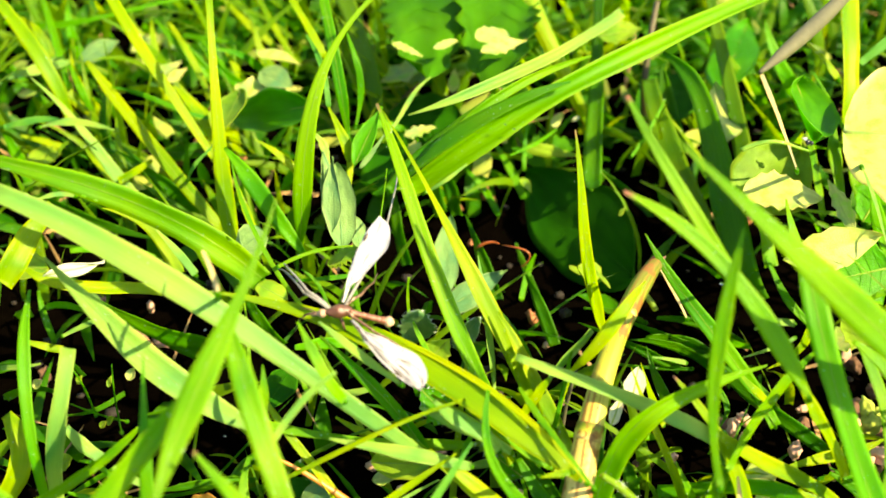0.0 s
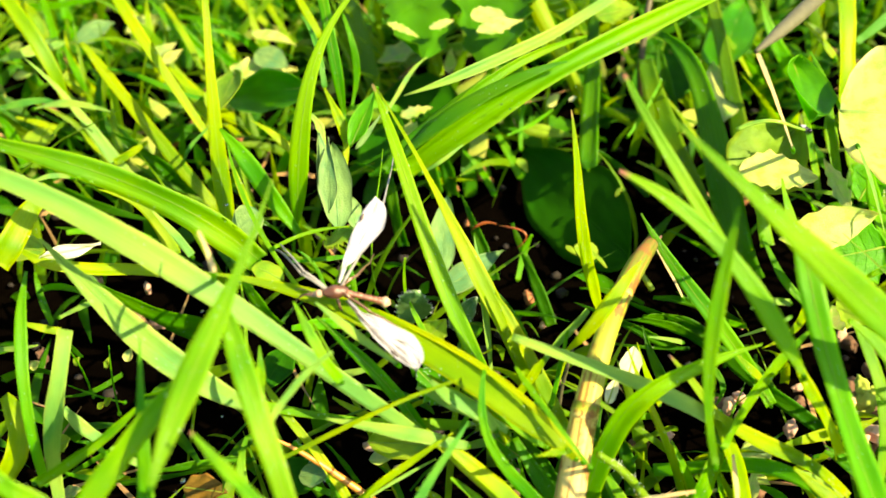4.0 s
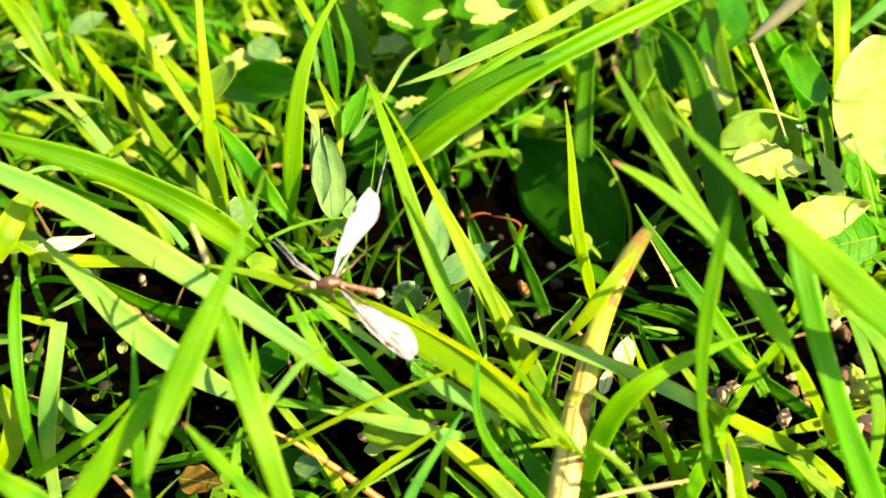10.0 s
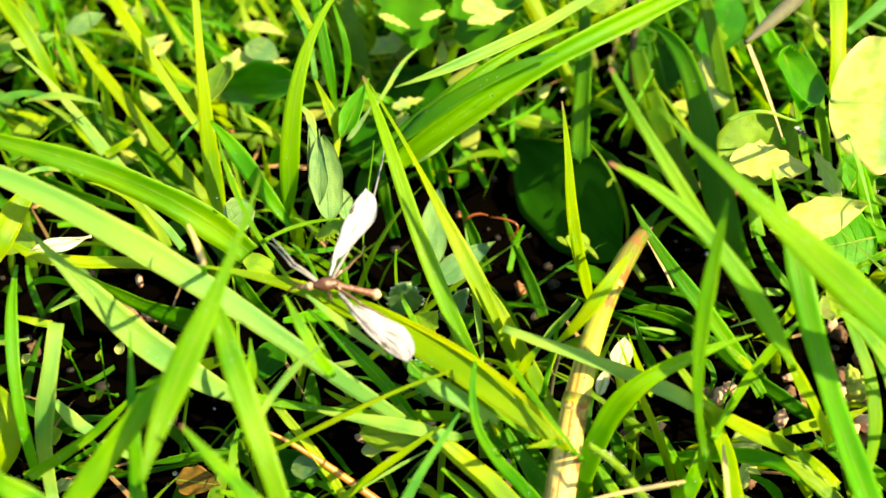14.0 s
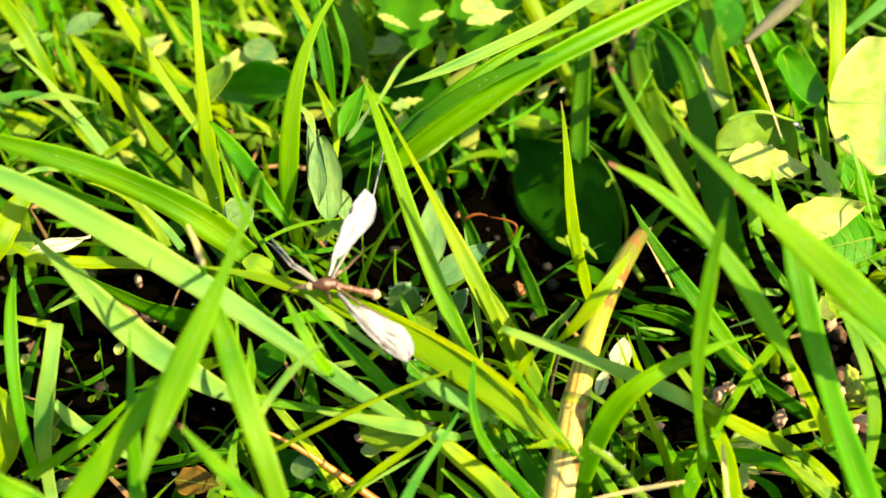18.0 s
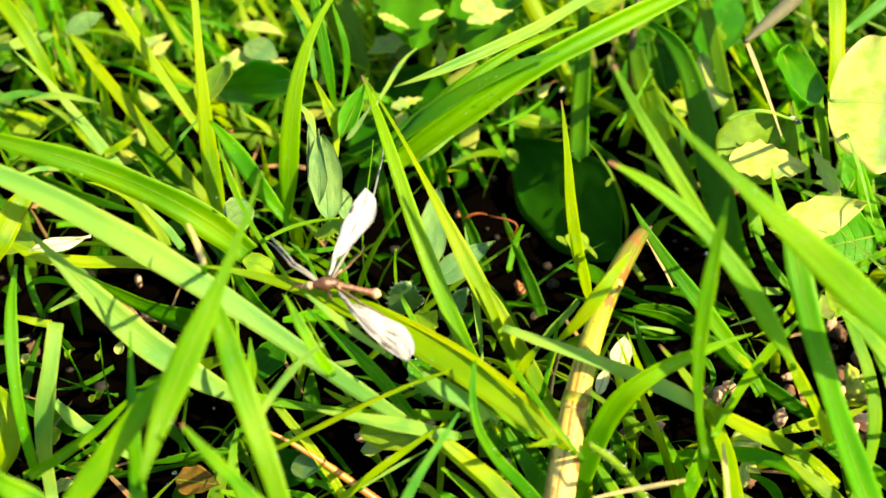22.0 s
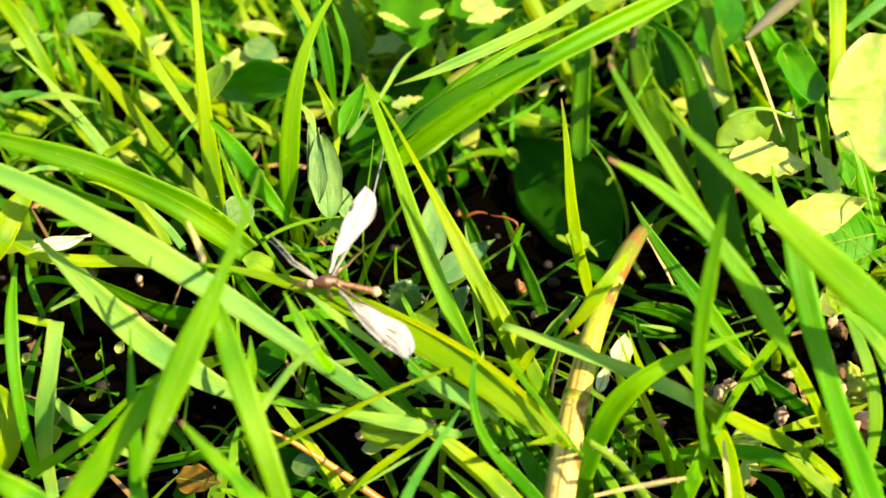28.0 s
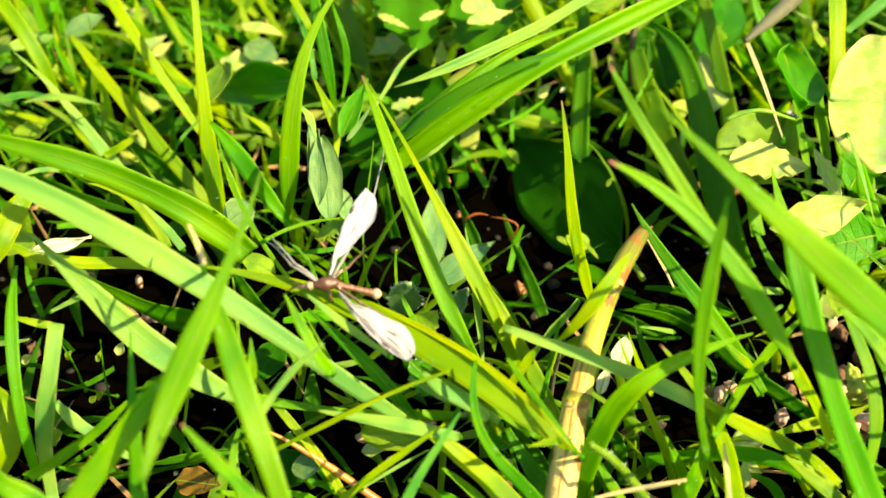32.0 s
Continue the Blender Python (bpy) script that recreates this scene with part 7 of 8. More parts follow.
blade(plant, 'mid', (1.3, 1.4, 1.5, 1.7, 1.6, 1.1, 0.5), 0, (16.3, 36.2, 6.0), (17.4, 40.0, 8.4), (17.9, 43.2, 9.5), (19.9, 44.2, 14.0), fold=0.14, foot=(17.0, 43.9, -2.0))
blade(plant, 'deep', (1.5, 1.6, 1.8, 2.0, 1.8, 1.2, 0.7), -28, (20.9, 40.1, 4.0), (18.7, 43.9, 6.2), (16.8, 47.4, 8.4), (15.3, 50.4, 12.0), fold=0.14)
blade(plant, 'deep', (2.9, 3.4, 3.6, 3.1, 2.4, 1.3, 0.1), -30, (10.9, 39.1, 3.0), (8.3, 43.0, 9.5), (5.4, 48.1, 14.5), (2.3, 54.5, 18.0), fold=0.19)
plant = tuft('sparse tuft of mid-green and fresh yellow-green lawn grass', -58.2, 116.7)
blade(plant, 'fresh', (3.1, 3.7, 3.9, 3.4, 2.5, 1.4, 0.1), 30, (-62.1, 113.8, 4.0), (-62.2, 115.6, 11.4), (-64.3, 117.6, 18.1), (-68.5, 119.8, 24.0), fold=0.18)
blade(plant, 'mid', (2.2, 2.7, 2.8, 2.4, 1.8, 1.0, 0.1), 0, (-54.3, 119.6, 4.0), (-56.2, 122.2, 16.8), (-62.5, 120.2, 24.8), (-73.4, 113.7, 28.0), fold=0.20)
plant = tuft('lone tuft of mid-green lawn grass', -58.1, 130.9)
blade(plant, 'mid', (2.7, 3.2, 3.4, 2.9, 2.2, 1.2, 0.1), 0, (-56.1, 121.1, 5.0), (-62.8, 113.6, 12.8), (-69.2, 112.0, 21.1), (-75.1, 116.4, 30.0), fold=0.25, foot=(-58.1, 130.9, -2.0))
plant = tuft('lone tuft of pale green lawn grass', -12.0, 153.1)
blade(plant, 'pale', (2.9, 3.4, 3.6, 3.1, 2.4, 1.3, 0.1), -30, (-11.2, 132.0, 12.0), (-5.1, 121.5, 15.2), (3.4, 117.5, 18.5), (14.3, 119.9, 22.0), fold=0.22, foot=(-12.0, 153.1, -2.0))
plant = tuft('lone tuft of fresh yellow-green lawn grass', 19.9, 153.1)
blade(plant, 'fresh', (3.7, 4.4, 4.6, 4.0, 3.0, 1.7, 0.2), 30, (18.3, 129.0, 14.0), (15.9, 127.2, 20.5), (13.0, 129.2, 25.2), (9.5, 135.0, 28.0), fold=0.24, foot=(19.9, 153.1, -2.0))
plant = tuft('lone tuft of fresh yellow-green lawn grass', -4.3, 133.9)
blade(plant, 'fresh', (3.3, 3.9, 4.2, 3.6, 2.7, 1.5, 0.1), 36, (-4.1, 119.8, 8.0), (-5.1, 122.0, 15.2), (-8.4, 124.0, 21.2), (-14.0, 125.7, 26.0), fold=0.23, foot=(-4.3, 133.9, -2.0))

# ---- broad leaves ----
# shade of the grass is put into this leaf's colour
broad_leaf('large oval leaf coloured dark green for the shade of grass', 'dark', 'oval', (45.4, 41.0, 8.0), (18.3, 81.8, 10.0), (40.3, 60.9, 20.0), veins=4, stalk=0.008, ruffle=0.05)
broad_leaf('toothed green leaf above the far grass', 'moss', 'round', (-12.1, 154.6, 34.0), (-8.4, 92.5, 40.0), (3.4, 119.8, 38.0), teeth=9, bite=0.25, veins=5, ruffle=0.07, droop=0.1)
broad_leaf('toothed green leaf above the far grass', 'moss', 'round', (14.0, 150.9, 36.0), (10.8, 86.4, 42.0), (24.9, 115.0, 40.0), teeth=9, bite=0.25, veins=5, ruffle=0.09, droop=0.1)
# cream pieces stand for sunlight falling on the toothed leaves
broad_leaf('cream piece painting sunlight on a toothed leaf', 'yellow', 'lance', (-17.3, 95.4, 42.0), (-8.9, 90.0, 42.0), (-13.0, 90.3, 42.0), teeth=5, bite=0.4, veins=0)
broad_leaf('cream piece painting sunlight on a toothed leaf', 'yellow', 'oval', (-6.2, 93.2, 42.0), (0.3, 96.0, 43.0), (-2.7, 93.2, 42.0), teeth=4, bite=0.3, veins=0)
broad_leaf('cream piece painting sunlight on a toothed leaf', 'yellow', 'round', (5.0, 92.8, 45.0), (13.4, 96.6, 45.0), (9.4, 90.1, 45.0), teeth=4, bite=0.2, veins=0)
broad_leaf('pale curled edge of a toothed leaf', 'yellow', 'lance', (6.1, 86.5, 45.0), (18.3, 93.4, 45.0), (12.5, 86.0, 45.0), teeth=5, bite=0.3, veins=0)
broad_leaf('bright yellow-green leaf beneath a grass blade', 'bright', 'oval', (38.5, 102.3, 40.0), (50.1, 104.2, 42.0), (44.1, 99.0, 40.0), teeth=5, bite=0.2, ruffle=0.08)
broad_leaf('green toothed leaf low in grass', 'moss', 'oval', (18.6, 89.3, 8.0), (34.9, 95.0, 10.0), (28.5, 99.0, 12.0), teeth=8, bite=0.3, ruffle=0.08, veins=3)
# pale and cream low leaves stand for sunlit patches in the grass
broad_leaf('cream leaf coloured as a sunlit patch in the grass', 'yellow', 'oval', (26.1, 89.1, 20.0), (29.6, 92.1, 22.0), (29.0, 90.7, 20.0), veins=0, ruffle=0.08)
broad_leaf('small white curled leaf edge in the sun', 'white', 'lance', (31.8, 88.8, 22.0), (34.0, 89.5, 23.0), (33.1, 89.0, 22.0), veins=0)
broad_leaf('pale leaf coloured as a sunlit patch in the grass', 'yellow', 'oval', (-21.7, 111.9, 18.0), (-8.1, 117.5, 22.0), (-16.0, 119.4, 20.0), teeth=3, bite=0.5, veins=0, ruffle=0.09)
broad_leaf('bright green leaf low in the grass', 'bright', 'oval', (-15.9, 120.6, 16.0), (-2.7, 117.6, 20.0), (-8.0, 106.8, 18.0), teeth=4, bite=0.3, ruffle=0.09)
broad_leaf('pale leaf coloured as a sunlit patch in the grass', 'yellow', 'lance', (-1.0, 107.1, 18.0), (-0.3, 114.6, 22.0), (1.0, 110.7, 20.0), veins=0)
broad_leaf('pale leaf coloured as a sunlit patch in the grass', 'yellow', 'oval', (-14.1, 84.1, 20.0), (-5.5, 86.0, 22.0), (-9.5, 87.0, 22.0), teeth=4, bite=0.5, veins=0)
broad_leaf('pale leaf coloured as a sunlit patch in the grass', 'yellow', 'oval', (-12.9, 82.2, 18.0), (-7.5, 78.5, 18.0), (-7.5, 80.9, 20.0), teeth=4, bite=0.5, veins=0)
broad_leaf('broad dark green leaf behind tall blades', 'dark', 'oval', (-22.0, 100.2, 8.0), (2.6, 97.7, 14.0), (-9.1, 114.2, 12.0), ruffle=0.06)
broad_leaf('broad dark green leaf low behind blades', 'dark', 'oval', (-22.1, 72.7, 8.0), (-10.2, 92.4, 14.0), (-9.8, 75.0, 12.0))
broad_leaf('broad mid-green oval leaf behind grass blades', 'green', 'oval', (-36.2, 72.7, 38.0), (-64.5, 92.2, 20.0), (-50.0, 78.5, 25.0), veins=1, cup=0.2)
broad_leaf('small brown-edged green leaf tip', 'olive', 'oval', (-58.3, 89.3, 30.0), (-61.2, 71.5, 30.0), (-63.9, 86.5, 28.0), veins=1, cup=0.3)
broad_leaf('pale leaf coloured as a sunlit patch in the grass', 'yellow', 'oval', (-62.5, 101.7, 22.0), (-43.7, 101.0, 24.0), (-53.5, 106.0, 24.0), teeth=4, bite=0.5, veins=0, ruffle=0.09)
broad_leaf('smooth grey-green leaf in the far grass', 'grey', 'oval', (-55.4, 105.3, 26.0), (-45.8, 98.7, 26.0), (-49.0, 105.5, 27.0))
broad_leaf('cream streaked leaf low in the grass', 'yellow', 'lance', (-59.4, 121.7, 22.0), (-45.3, 114.9, 23.0), (-52.1, 114.9, 23.0), veins=0)
broad_leaf('pale grey-green leaf among far blades', 'grey', 'oval', (-110.8, 116.4, 22.0), (-100.1, 123.0, 25.0), (-103.9, 116.0, 23.0), veins=0, ruffle=0.06)
broad_leaf('cream streaked leaf low in the grass', 'yellow', 'lance', (-87.9, 114.8, 18.0), (-81.8, 120.0, 20.0), (-83.4, 115.0, 19.0), veins=0)
broad_leaf('cream streaked leaf low in the grass', 'yellow', 'lance', (-84.5, 111.3, 18.0), (-79.5, 116.4, 20.0), (-80.8, 111.6, 19.0), veins=0)
broad_leaf('pale leaf coloured as a sunlit patch in the grass', 'yellow', 'oval', (-99.8, 130.3, 16.0), (-90.9, 137.2, 18.0), (-93.3, 129.3, 17.0), teeth=3, bite=0.5, veins=0, ruffle=0.09)
broad_leaf('pale leaf coloured as a sunlit patch in the grass', 'yellow', 'oval', (-88.9, 132.1, 16.0), (-86.0, 137.2, 18.0), (-85.0, 132.4, 17.0), veins=0)
broad_leaf('small cream leaf deep in the grass', 'yellow', 'oval', (-129.2, 110.5, 14.0), (-123.7, 110.5, 15.0), (-126.3, 109.4, 14.0), veins=0)
broad_leaf('pale leaf coloured as a sunlit patch in the grass', 'bright', 'oval', (-119.1, 82.3, 12.0), (-109.5, 83.5, 14.0), (-114.9, 86.0, 14.0), ruffle=0.08)
# white colour stands for the sun's glint on this leaf
broad_leaf('glossy leaf over the grass, coloured white for its glint', 'white', 'lance', (-82.2, 1.5, 48.0), (-70.4, 4.2, 49.0), (-76.2, 3.0, 50.0), veins=0, ruffle=0.08)
broad_leaf('pale green leaf beneath a glossy one', 'bright', 'oval', (-96.0, 14.7, 38.0), (-86.1, 11.5, 40.0), (-90.3, 9.6, 38.0))
broad_leaf('small grey-green hairy leaf standing in grass', 'grey', 'oval', (-8.6, 1.8, 28.0), (-7.6, 0.7, 40.0), (-4.0, 1.2, 34.0), hairs=320, veins=3, teeth=7, bite=0.2)
broad_leaf('small yellow-green leaf beside a hairy one', 'bright', 'oval', (-6.4, -7.2, 32.0), (-1.4, -5.8, 38.0), (-0.9, -7.3, 34.0), teeth=6, bite=0.25, ruffle=0.08)
broad_leaf('small grey-green hairy leaf between grass blades', 'grey', 'oval', (-0.2, 2.6, 26.0), (5.0, 4.1, 34.0), (4.1, 2.5, 29.0), hairs=200, veins=2)
broad_leaf('grey-green smooth leaf behind grass blades', 'grey', 'oval', (-2.9, 25.1, 18.0), (-1.4, 45.9, 26.0), (1.1, 35.0, 22.0))
broad_leaf('pale grey-green pointed leaf in the lawn', 'grey', 'lance', (-3.2, 22.2, 16.0), (12.2, 30.8, 22.0), (6.9, 24.3, 18.0))
broad_leaf('folded grey-green clover leaflet', 'grey', 'oval', (-27.0, 18.3, 46.0), (-28.3, 31.7, 56.0), (-29.3, 23.4, 52.0), cup=0.3)
broad_leaf('folded grey-green clover leaflet', 'grey', 'oval', (-23.8, 12.8, 45.0), (-25.5, 28.2, 56.0), (-21.2, 21.2, 50.0), cup=0.3)
broad_leaf('grey-green clover leaflet hanging in shade', 'grey', 'oval', (-20.4, 16.3, 42.0), (-22.2, 20.4, 48.0), (-19.5, 19.8, 44.0), cup=0.2)
broad_leaf('pale folded clover leaflet', 'grey', 'lance', (-25.6, 14.8, 48.0), (-26.3, 27.6, 58.0), (-24.0, 20.4, 53.0), cup=0.3)
broad_leaf('young green leaf curving out of a clover stem', 'green', 'lance', (-23.5, 43.9, 42.0), (-17.5, 53.8, 52.0), (-22.5, 50.2, 47.0), veins=1, cup=0.3)
broad_leaf('pale underside of a curving young leaf', 'grey', 'lance', (-22.7, 45.6, 40.0), (-16.1, 51.9, 46.0), (-18.3, 49.4, 43.0), veins=1)
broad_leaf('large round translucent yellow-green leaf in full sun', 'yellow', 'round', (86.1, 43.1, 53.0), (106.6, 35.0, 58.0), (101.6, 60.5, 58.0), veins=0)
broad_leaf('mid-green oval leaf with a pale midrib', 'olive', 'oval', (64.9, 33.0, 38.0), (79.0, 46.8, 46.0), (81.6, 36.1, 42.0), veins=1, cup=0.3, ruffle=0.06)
# lit half of the olive leaf, added as a cream copy
broad_leaf('cream piece painting the sunlit lower half of a leaf', 'yellow', 'oval', (63.1, 32.0, 45.0), (79.7, 29.3, 46.0), (70.0, 24.5, 45.0), teeth=6, bite=0.2, veins=0)
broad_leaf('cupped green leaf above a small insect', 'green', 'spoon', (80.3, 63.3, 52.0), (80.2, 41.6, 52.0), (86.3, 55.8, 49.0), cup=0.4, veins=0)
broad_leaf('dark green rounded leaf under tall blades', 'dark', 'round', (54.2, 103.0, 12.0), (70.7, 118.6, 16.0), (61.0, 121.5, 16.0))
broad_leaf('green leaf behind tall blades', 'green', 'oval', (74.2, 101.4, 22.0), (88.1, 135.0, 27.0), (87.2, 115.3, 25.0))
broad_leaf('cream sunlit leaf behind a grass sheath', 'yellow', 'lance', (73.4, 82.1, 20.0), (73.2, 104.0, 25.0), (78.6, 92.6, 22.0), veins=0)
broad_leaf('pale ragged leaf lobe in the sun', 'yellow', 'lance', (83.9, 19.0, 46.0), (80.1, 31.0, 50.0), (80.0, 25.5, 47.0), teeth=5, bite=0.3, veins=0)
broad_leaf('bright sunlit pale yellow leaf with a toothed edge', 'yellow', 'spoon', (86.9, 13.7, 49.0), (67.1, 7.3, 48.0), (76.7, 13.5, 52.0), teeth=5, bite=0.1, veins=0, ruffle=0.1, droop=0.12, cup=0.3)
broad_leaf('green toothed leaf below a sunlit one', 'green', 'oval', (93.4, 17.6, 36.0), (79.5, 13.5, 36.0), (87.4, 9.8, 30.0), teeth=8, bite=0.15)
broad_leaf('bright toothed leaf under a grass blade', 'bright', 'oval', (78.2, -0.1, 38.0), (86.4, -5.0, 40.0), (83.2, 3.9, 40.0), teeth=6, bite=0.2)
broad_leaf('green leaf behind a bright yellow one', 'green', 'oval', (93.0, 34.5, 34.0), (102.8, 47.7, 40.0), (100.6, 36.2, 36.0), teeth=6, bite=0.2)
broad_leaf('small white dead leaf beside the yellow stalk', 'white', 'oval', (34.9, -14.1, 30.0), (36.1, -10.9, 36.0), (37.7, -12.5, 32.0), veins=0)
broad_leaf('small white dead leaf beside the yellow stalk', 'white', 'oval', (29.6, -23.6, 34.0), (31.3, -20.2, 38.0), (31.5, -22.4, 36.0), veins=0)
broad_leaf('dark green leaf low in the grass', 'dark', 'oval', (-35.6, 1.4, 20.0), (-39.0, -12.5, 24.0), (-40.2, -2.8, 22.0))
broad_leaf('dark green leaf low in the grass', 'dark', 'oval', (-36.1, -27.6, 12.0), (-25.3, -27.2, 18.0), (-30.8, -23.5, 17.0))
# lit end of the dark leaf above, added as a paler copy
broad_leaf('bluish-green piece for the lit end of a dark leaf', 'grey', 'oval', (-30.0, -29.5, 18.0), (-23.7, -31.1, 22.0), (-26.6, -28.1, 21.0))
broad_leaf('curled golden-brown dead leaf on the soil', 'brown', 'oval', (-55.5, -25.7, 8.0), (-45.8, -28.7, 11.0), (-49.9, -30.4, 9.0), ruffle=0.12)
broad_leaf('small tan dead leaf on the soil', 'yellow', 'lance', (-16.7, -24.2, 16.0), (-10.5, -23.7, 18.0), (-13.2, -25.7, 17.0), veins=0)
broad_leaf('pale green leaf between grass blades', 'bright', 'oval', (-16.6, -24.0, 22.0), (-4.4, -25.9, 24.0), (-10.5, -23.3, 26.0), ruffle=0.05)
broad_leaf('small toothed hairy leaf beside a wing', 'green', 'oval', (-0.9, -19.7, 30.0), (-6.8, -16.9, 36.0), (-7.1, -20.0, 32.0), hairs=120, teeth=6, bite=0.25, veins=3)
broad_leaf('small toothed hairy leaf among pale blades', 'olive', 'oval', (10.7, -23.7, 26.0), (3.4, -23.4, 31.0), (7.2, -22.1, 32.0), hairs=120, teeth=7, bite=0.3, veins=3)
broad_leaf('small toothed hairy leaf among pale blades', 'green', 'oval', (13.1, -25.6, 20.0), (6.8, -24.4, 26.0), (10.7, -23.7, 26.0), hairs=100, teeth=7, bite=0.3, veins=3)
broad_leaf('small round pale green leaf between blades', 'grey', 'round', (-45.7, 15.3, 42.0), (-40.9, 18.4, 45.0), (-45.6, 19.1, 45.0))
broad_leaf('small pale leaf beneath a grass blade', 'bright', 'lance', (-34.1, 1.0, 42.0), (-42.0, 4.5, 44.0), (-37.5, 4.9, 44.0), veins=0)
broad_leaf('small torn leaf with a frayed edge', 'bright', 'oval', (-27.8, 18.8, 34.0), (-21.2, 21.2, 38.0), (-22.6, 17.6, 36.0), teeth=7, bite=0.5, ruffle=0.1, veins=0)
broad_leaf('small cream dead leaf on the soil', 'yellow', 'oval', (59.2, -23.7, 14.0), (65.6, -19.9, 17.0), (63.3, -25.0, 16.0), veins=0)
broad_leaf('small cream dead leaf on the soil', 'yellow', 'lance', (59.1, -30.9, 12.0), (61.0, -26.2, 16.0), (61.6, -28.9, 14.0), veins=0)
broad_leaf('small cream dead leaf on the soil', 'yellow', 'lance', (60.4, -25.8, 14.0), (63.9, -28.2, 14.0), (61.7, -28.5, 14.0), veins=0)
broad_leaf('small cream leaf between blades', 'yellow', 'oval', (82.9, 7.1, 22.0), (86.9, 8.5, 26.0), (86.4, 4.5, 24.0), veins=0, teeth=3, bite=0.3)
broad_leaf('small pale green leaf under tall blades', 'bright', 'oval', (35.7, 38.2, 12.0), (30.1, 40.1, 14.0), (34.0, 35.3, 12.0), veins=0)
broad_leaf('bright yellow leaf edge above a dark leaf', 'bright', 'lance', (19.0, 86.8, 14.0), (35.5, 83.3, 14.0), (27.8, 86.5, 15.0), veins=0, ruffle=0.08)
# slivers stand for light caught on the large dark leaf's edge
broad_leaf('green sliver for the lit upper edge of a dark leaf', 'bright', 'lance', (40.8, 51.8, 20.0), (42.4, 53.4, 22.0), (41.9, 52.0, 21.0), veins=0)
broad_leaf('green sliver for the lit lower edge of a dark leaf', 'bright', 'lance', (34.0, 36.1, 16.0), (37.2, 31.7, 15.0), (35.3, 32.8, 16.0), veins=0)
broad_leaf('thin green sliver for the lit edge of a dark leaf', 'bright', 'lance', (28.0, 40.1, 14.0), (30.4, 37.0, 14.0), (28.8, 37.8, 14.0), veins=0)
broad_leaf('small green sliver for the lit side of a dark leaf', 'bright', 'lance', (17.2, 68.8, 18.0), (19.6, 63.3, 18.0), (17.6, 64.7, 18.0), veins=0)
broad_leaf('small cream bud on a thin grass stem', 'yellow', 'oval', (-72.8, 4.5, 12.0), (-72.0, 6.4, 14.0), (-71.3, 4.9, 13.0), veins=0, cup=0.5)
broad_leaf('small cream bud on a thin grass stem', 'yellow', 'oval', (-91.5, -1.0, 16.0), (-89.6, -0.5, 18.0), (-89.6, -1.5, 17.0), veins=0, cup=0.5)
broad_leaf('tiny yellowish seed on a thin stem', 'bright', 'oval', (-76.4, -4.8, 8.0), (-74.9, -4.1, 10.0), (-75.1, -5.2, 9.0), veins=0, cup=0.4)
broad_leaf('tiny yellowish seed on a thin stem', 'bright', 'oval', (-77.8, -5.4, 8.0), (-76.3, -5.4, 10.0), (-76.4, -5.9, 9.0), veins=0, cup=0.4)
broad_leaf('tiny yellowish seed on a thin stem', 'bright', 'lance', (-74.7, -2.3, 18.0), (-74.0, -0.8, 20.0), (-73.8, -1.9, 19.0), veins=0, cup=0.4)
broad_leaf('tiny yellowish seed on a thin stem', 'bright', 'lance', (-83.3, 1.9, 14.0), (-82.2, 2.5, 16.0), (-82.0, 1.7, 15.0), veins=0, cup=0.4)
broad_leaf('pale green torn leaf low in the grass', 'olive', 'oval', (-67.8, -25.5, 16.0), (-64.8, -24.2, 18.0), (-65.3, -26.5, 17.0), veins=0, ruffle=0.1)
broad_leaf('pale crumpled leaf low in the grass', 'yellow', 'oval', (-80.0, -28.1, 8.0), (-75.9, -27.3, 10.0), (-77.5, -29.3, 9.0), veins=0, ruffle=0.12)
broad_leaf('pale crumpled leaf low in the grass', 'bright', 'oval', (-81.4, -20.0, 14.0), (-78.7, -19.3, 16.0), (-78.9, -21.3, 15.0), veins=0, ruffle=0.12)


# ---- stalks ----
def stalk(name, label, material, radii, *points):
    points = mm(*points)
    v, f, u = tube(points, [r / 1000 for r in radii], 14, 30)
    origin = points[0].copy()
    ob = link_mesh(name, [p - origin for p in v], f, u, material)
    ob.location = origin
    return tagged(ob, label, "stalk")


thick = stalk("grass_stalk", "thick yellow grass stalk with brown stains and green top", STALK, (2.9, 2.75, 2.55, 2.3, 2.1, 2.0, 2.05, 2.0, 1.5), (20.7, -45.1, 26.0), (23.7, -27.8, 44.7), (29.8, -10.9, 51.5), (41.5, 10.8, 44.0))
STALK_WAY = mm((20.7, -45.1, 26.0), (23.7, -27.8, 44.7), (29.8, -10.9, 51.5), (41.5, 10.8, 44.0))
for at, size in ((0.30, 2.6), (0.72, 2.05)):
    place, way = bend(STALK_WAY, at)
    v, f, u = tube(straight(place - way * 0.0016, place + way * 0.0016), [size / 1000 * 0.97, size / 1000 * 1.03, size / 1000 * 0.97], 14, 6)
    tagged(link_mesh("stalk_joint", [p - STALK_WAY[0] for p in v], f, u, STALK, thick), "slightly swollen joint")
place, way = bend(STALK_WAY, 0.97)
for lean in (-1, 1):
    end = place + way * 0.004 + np.array((0.0012 * lean, 0, 0.0006))
    v, f, u = ribbon(straight(place - way * 0.006, end), (0.0016, 0.0022, 0.0018, 0.0002), 20 * lean, steps=8)
    tagged(link_mesh("torn_fibre", [p - STALK_WAY[0] for p in v], f, u, EARTH, thick), "torn reddish-brown fibre at the broken top")
stalk("dead_stalk", "thin orange-brown dead stalk lying in the grass", BARK, (0.85, 0.75, 0.6, 0.25), (-11.0, -36.0, 14.0), (-18.4, -33.0, 18.8), (-25.7, -29.4, 23.7), (-34.0, -27.7, 28.0))
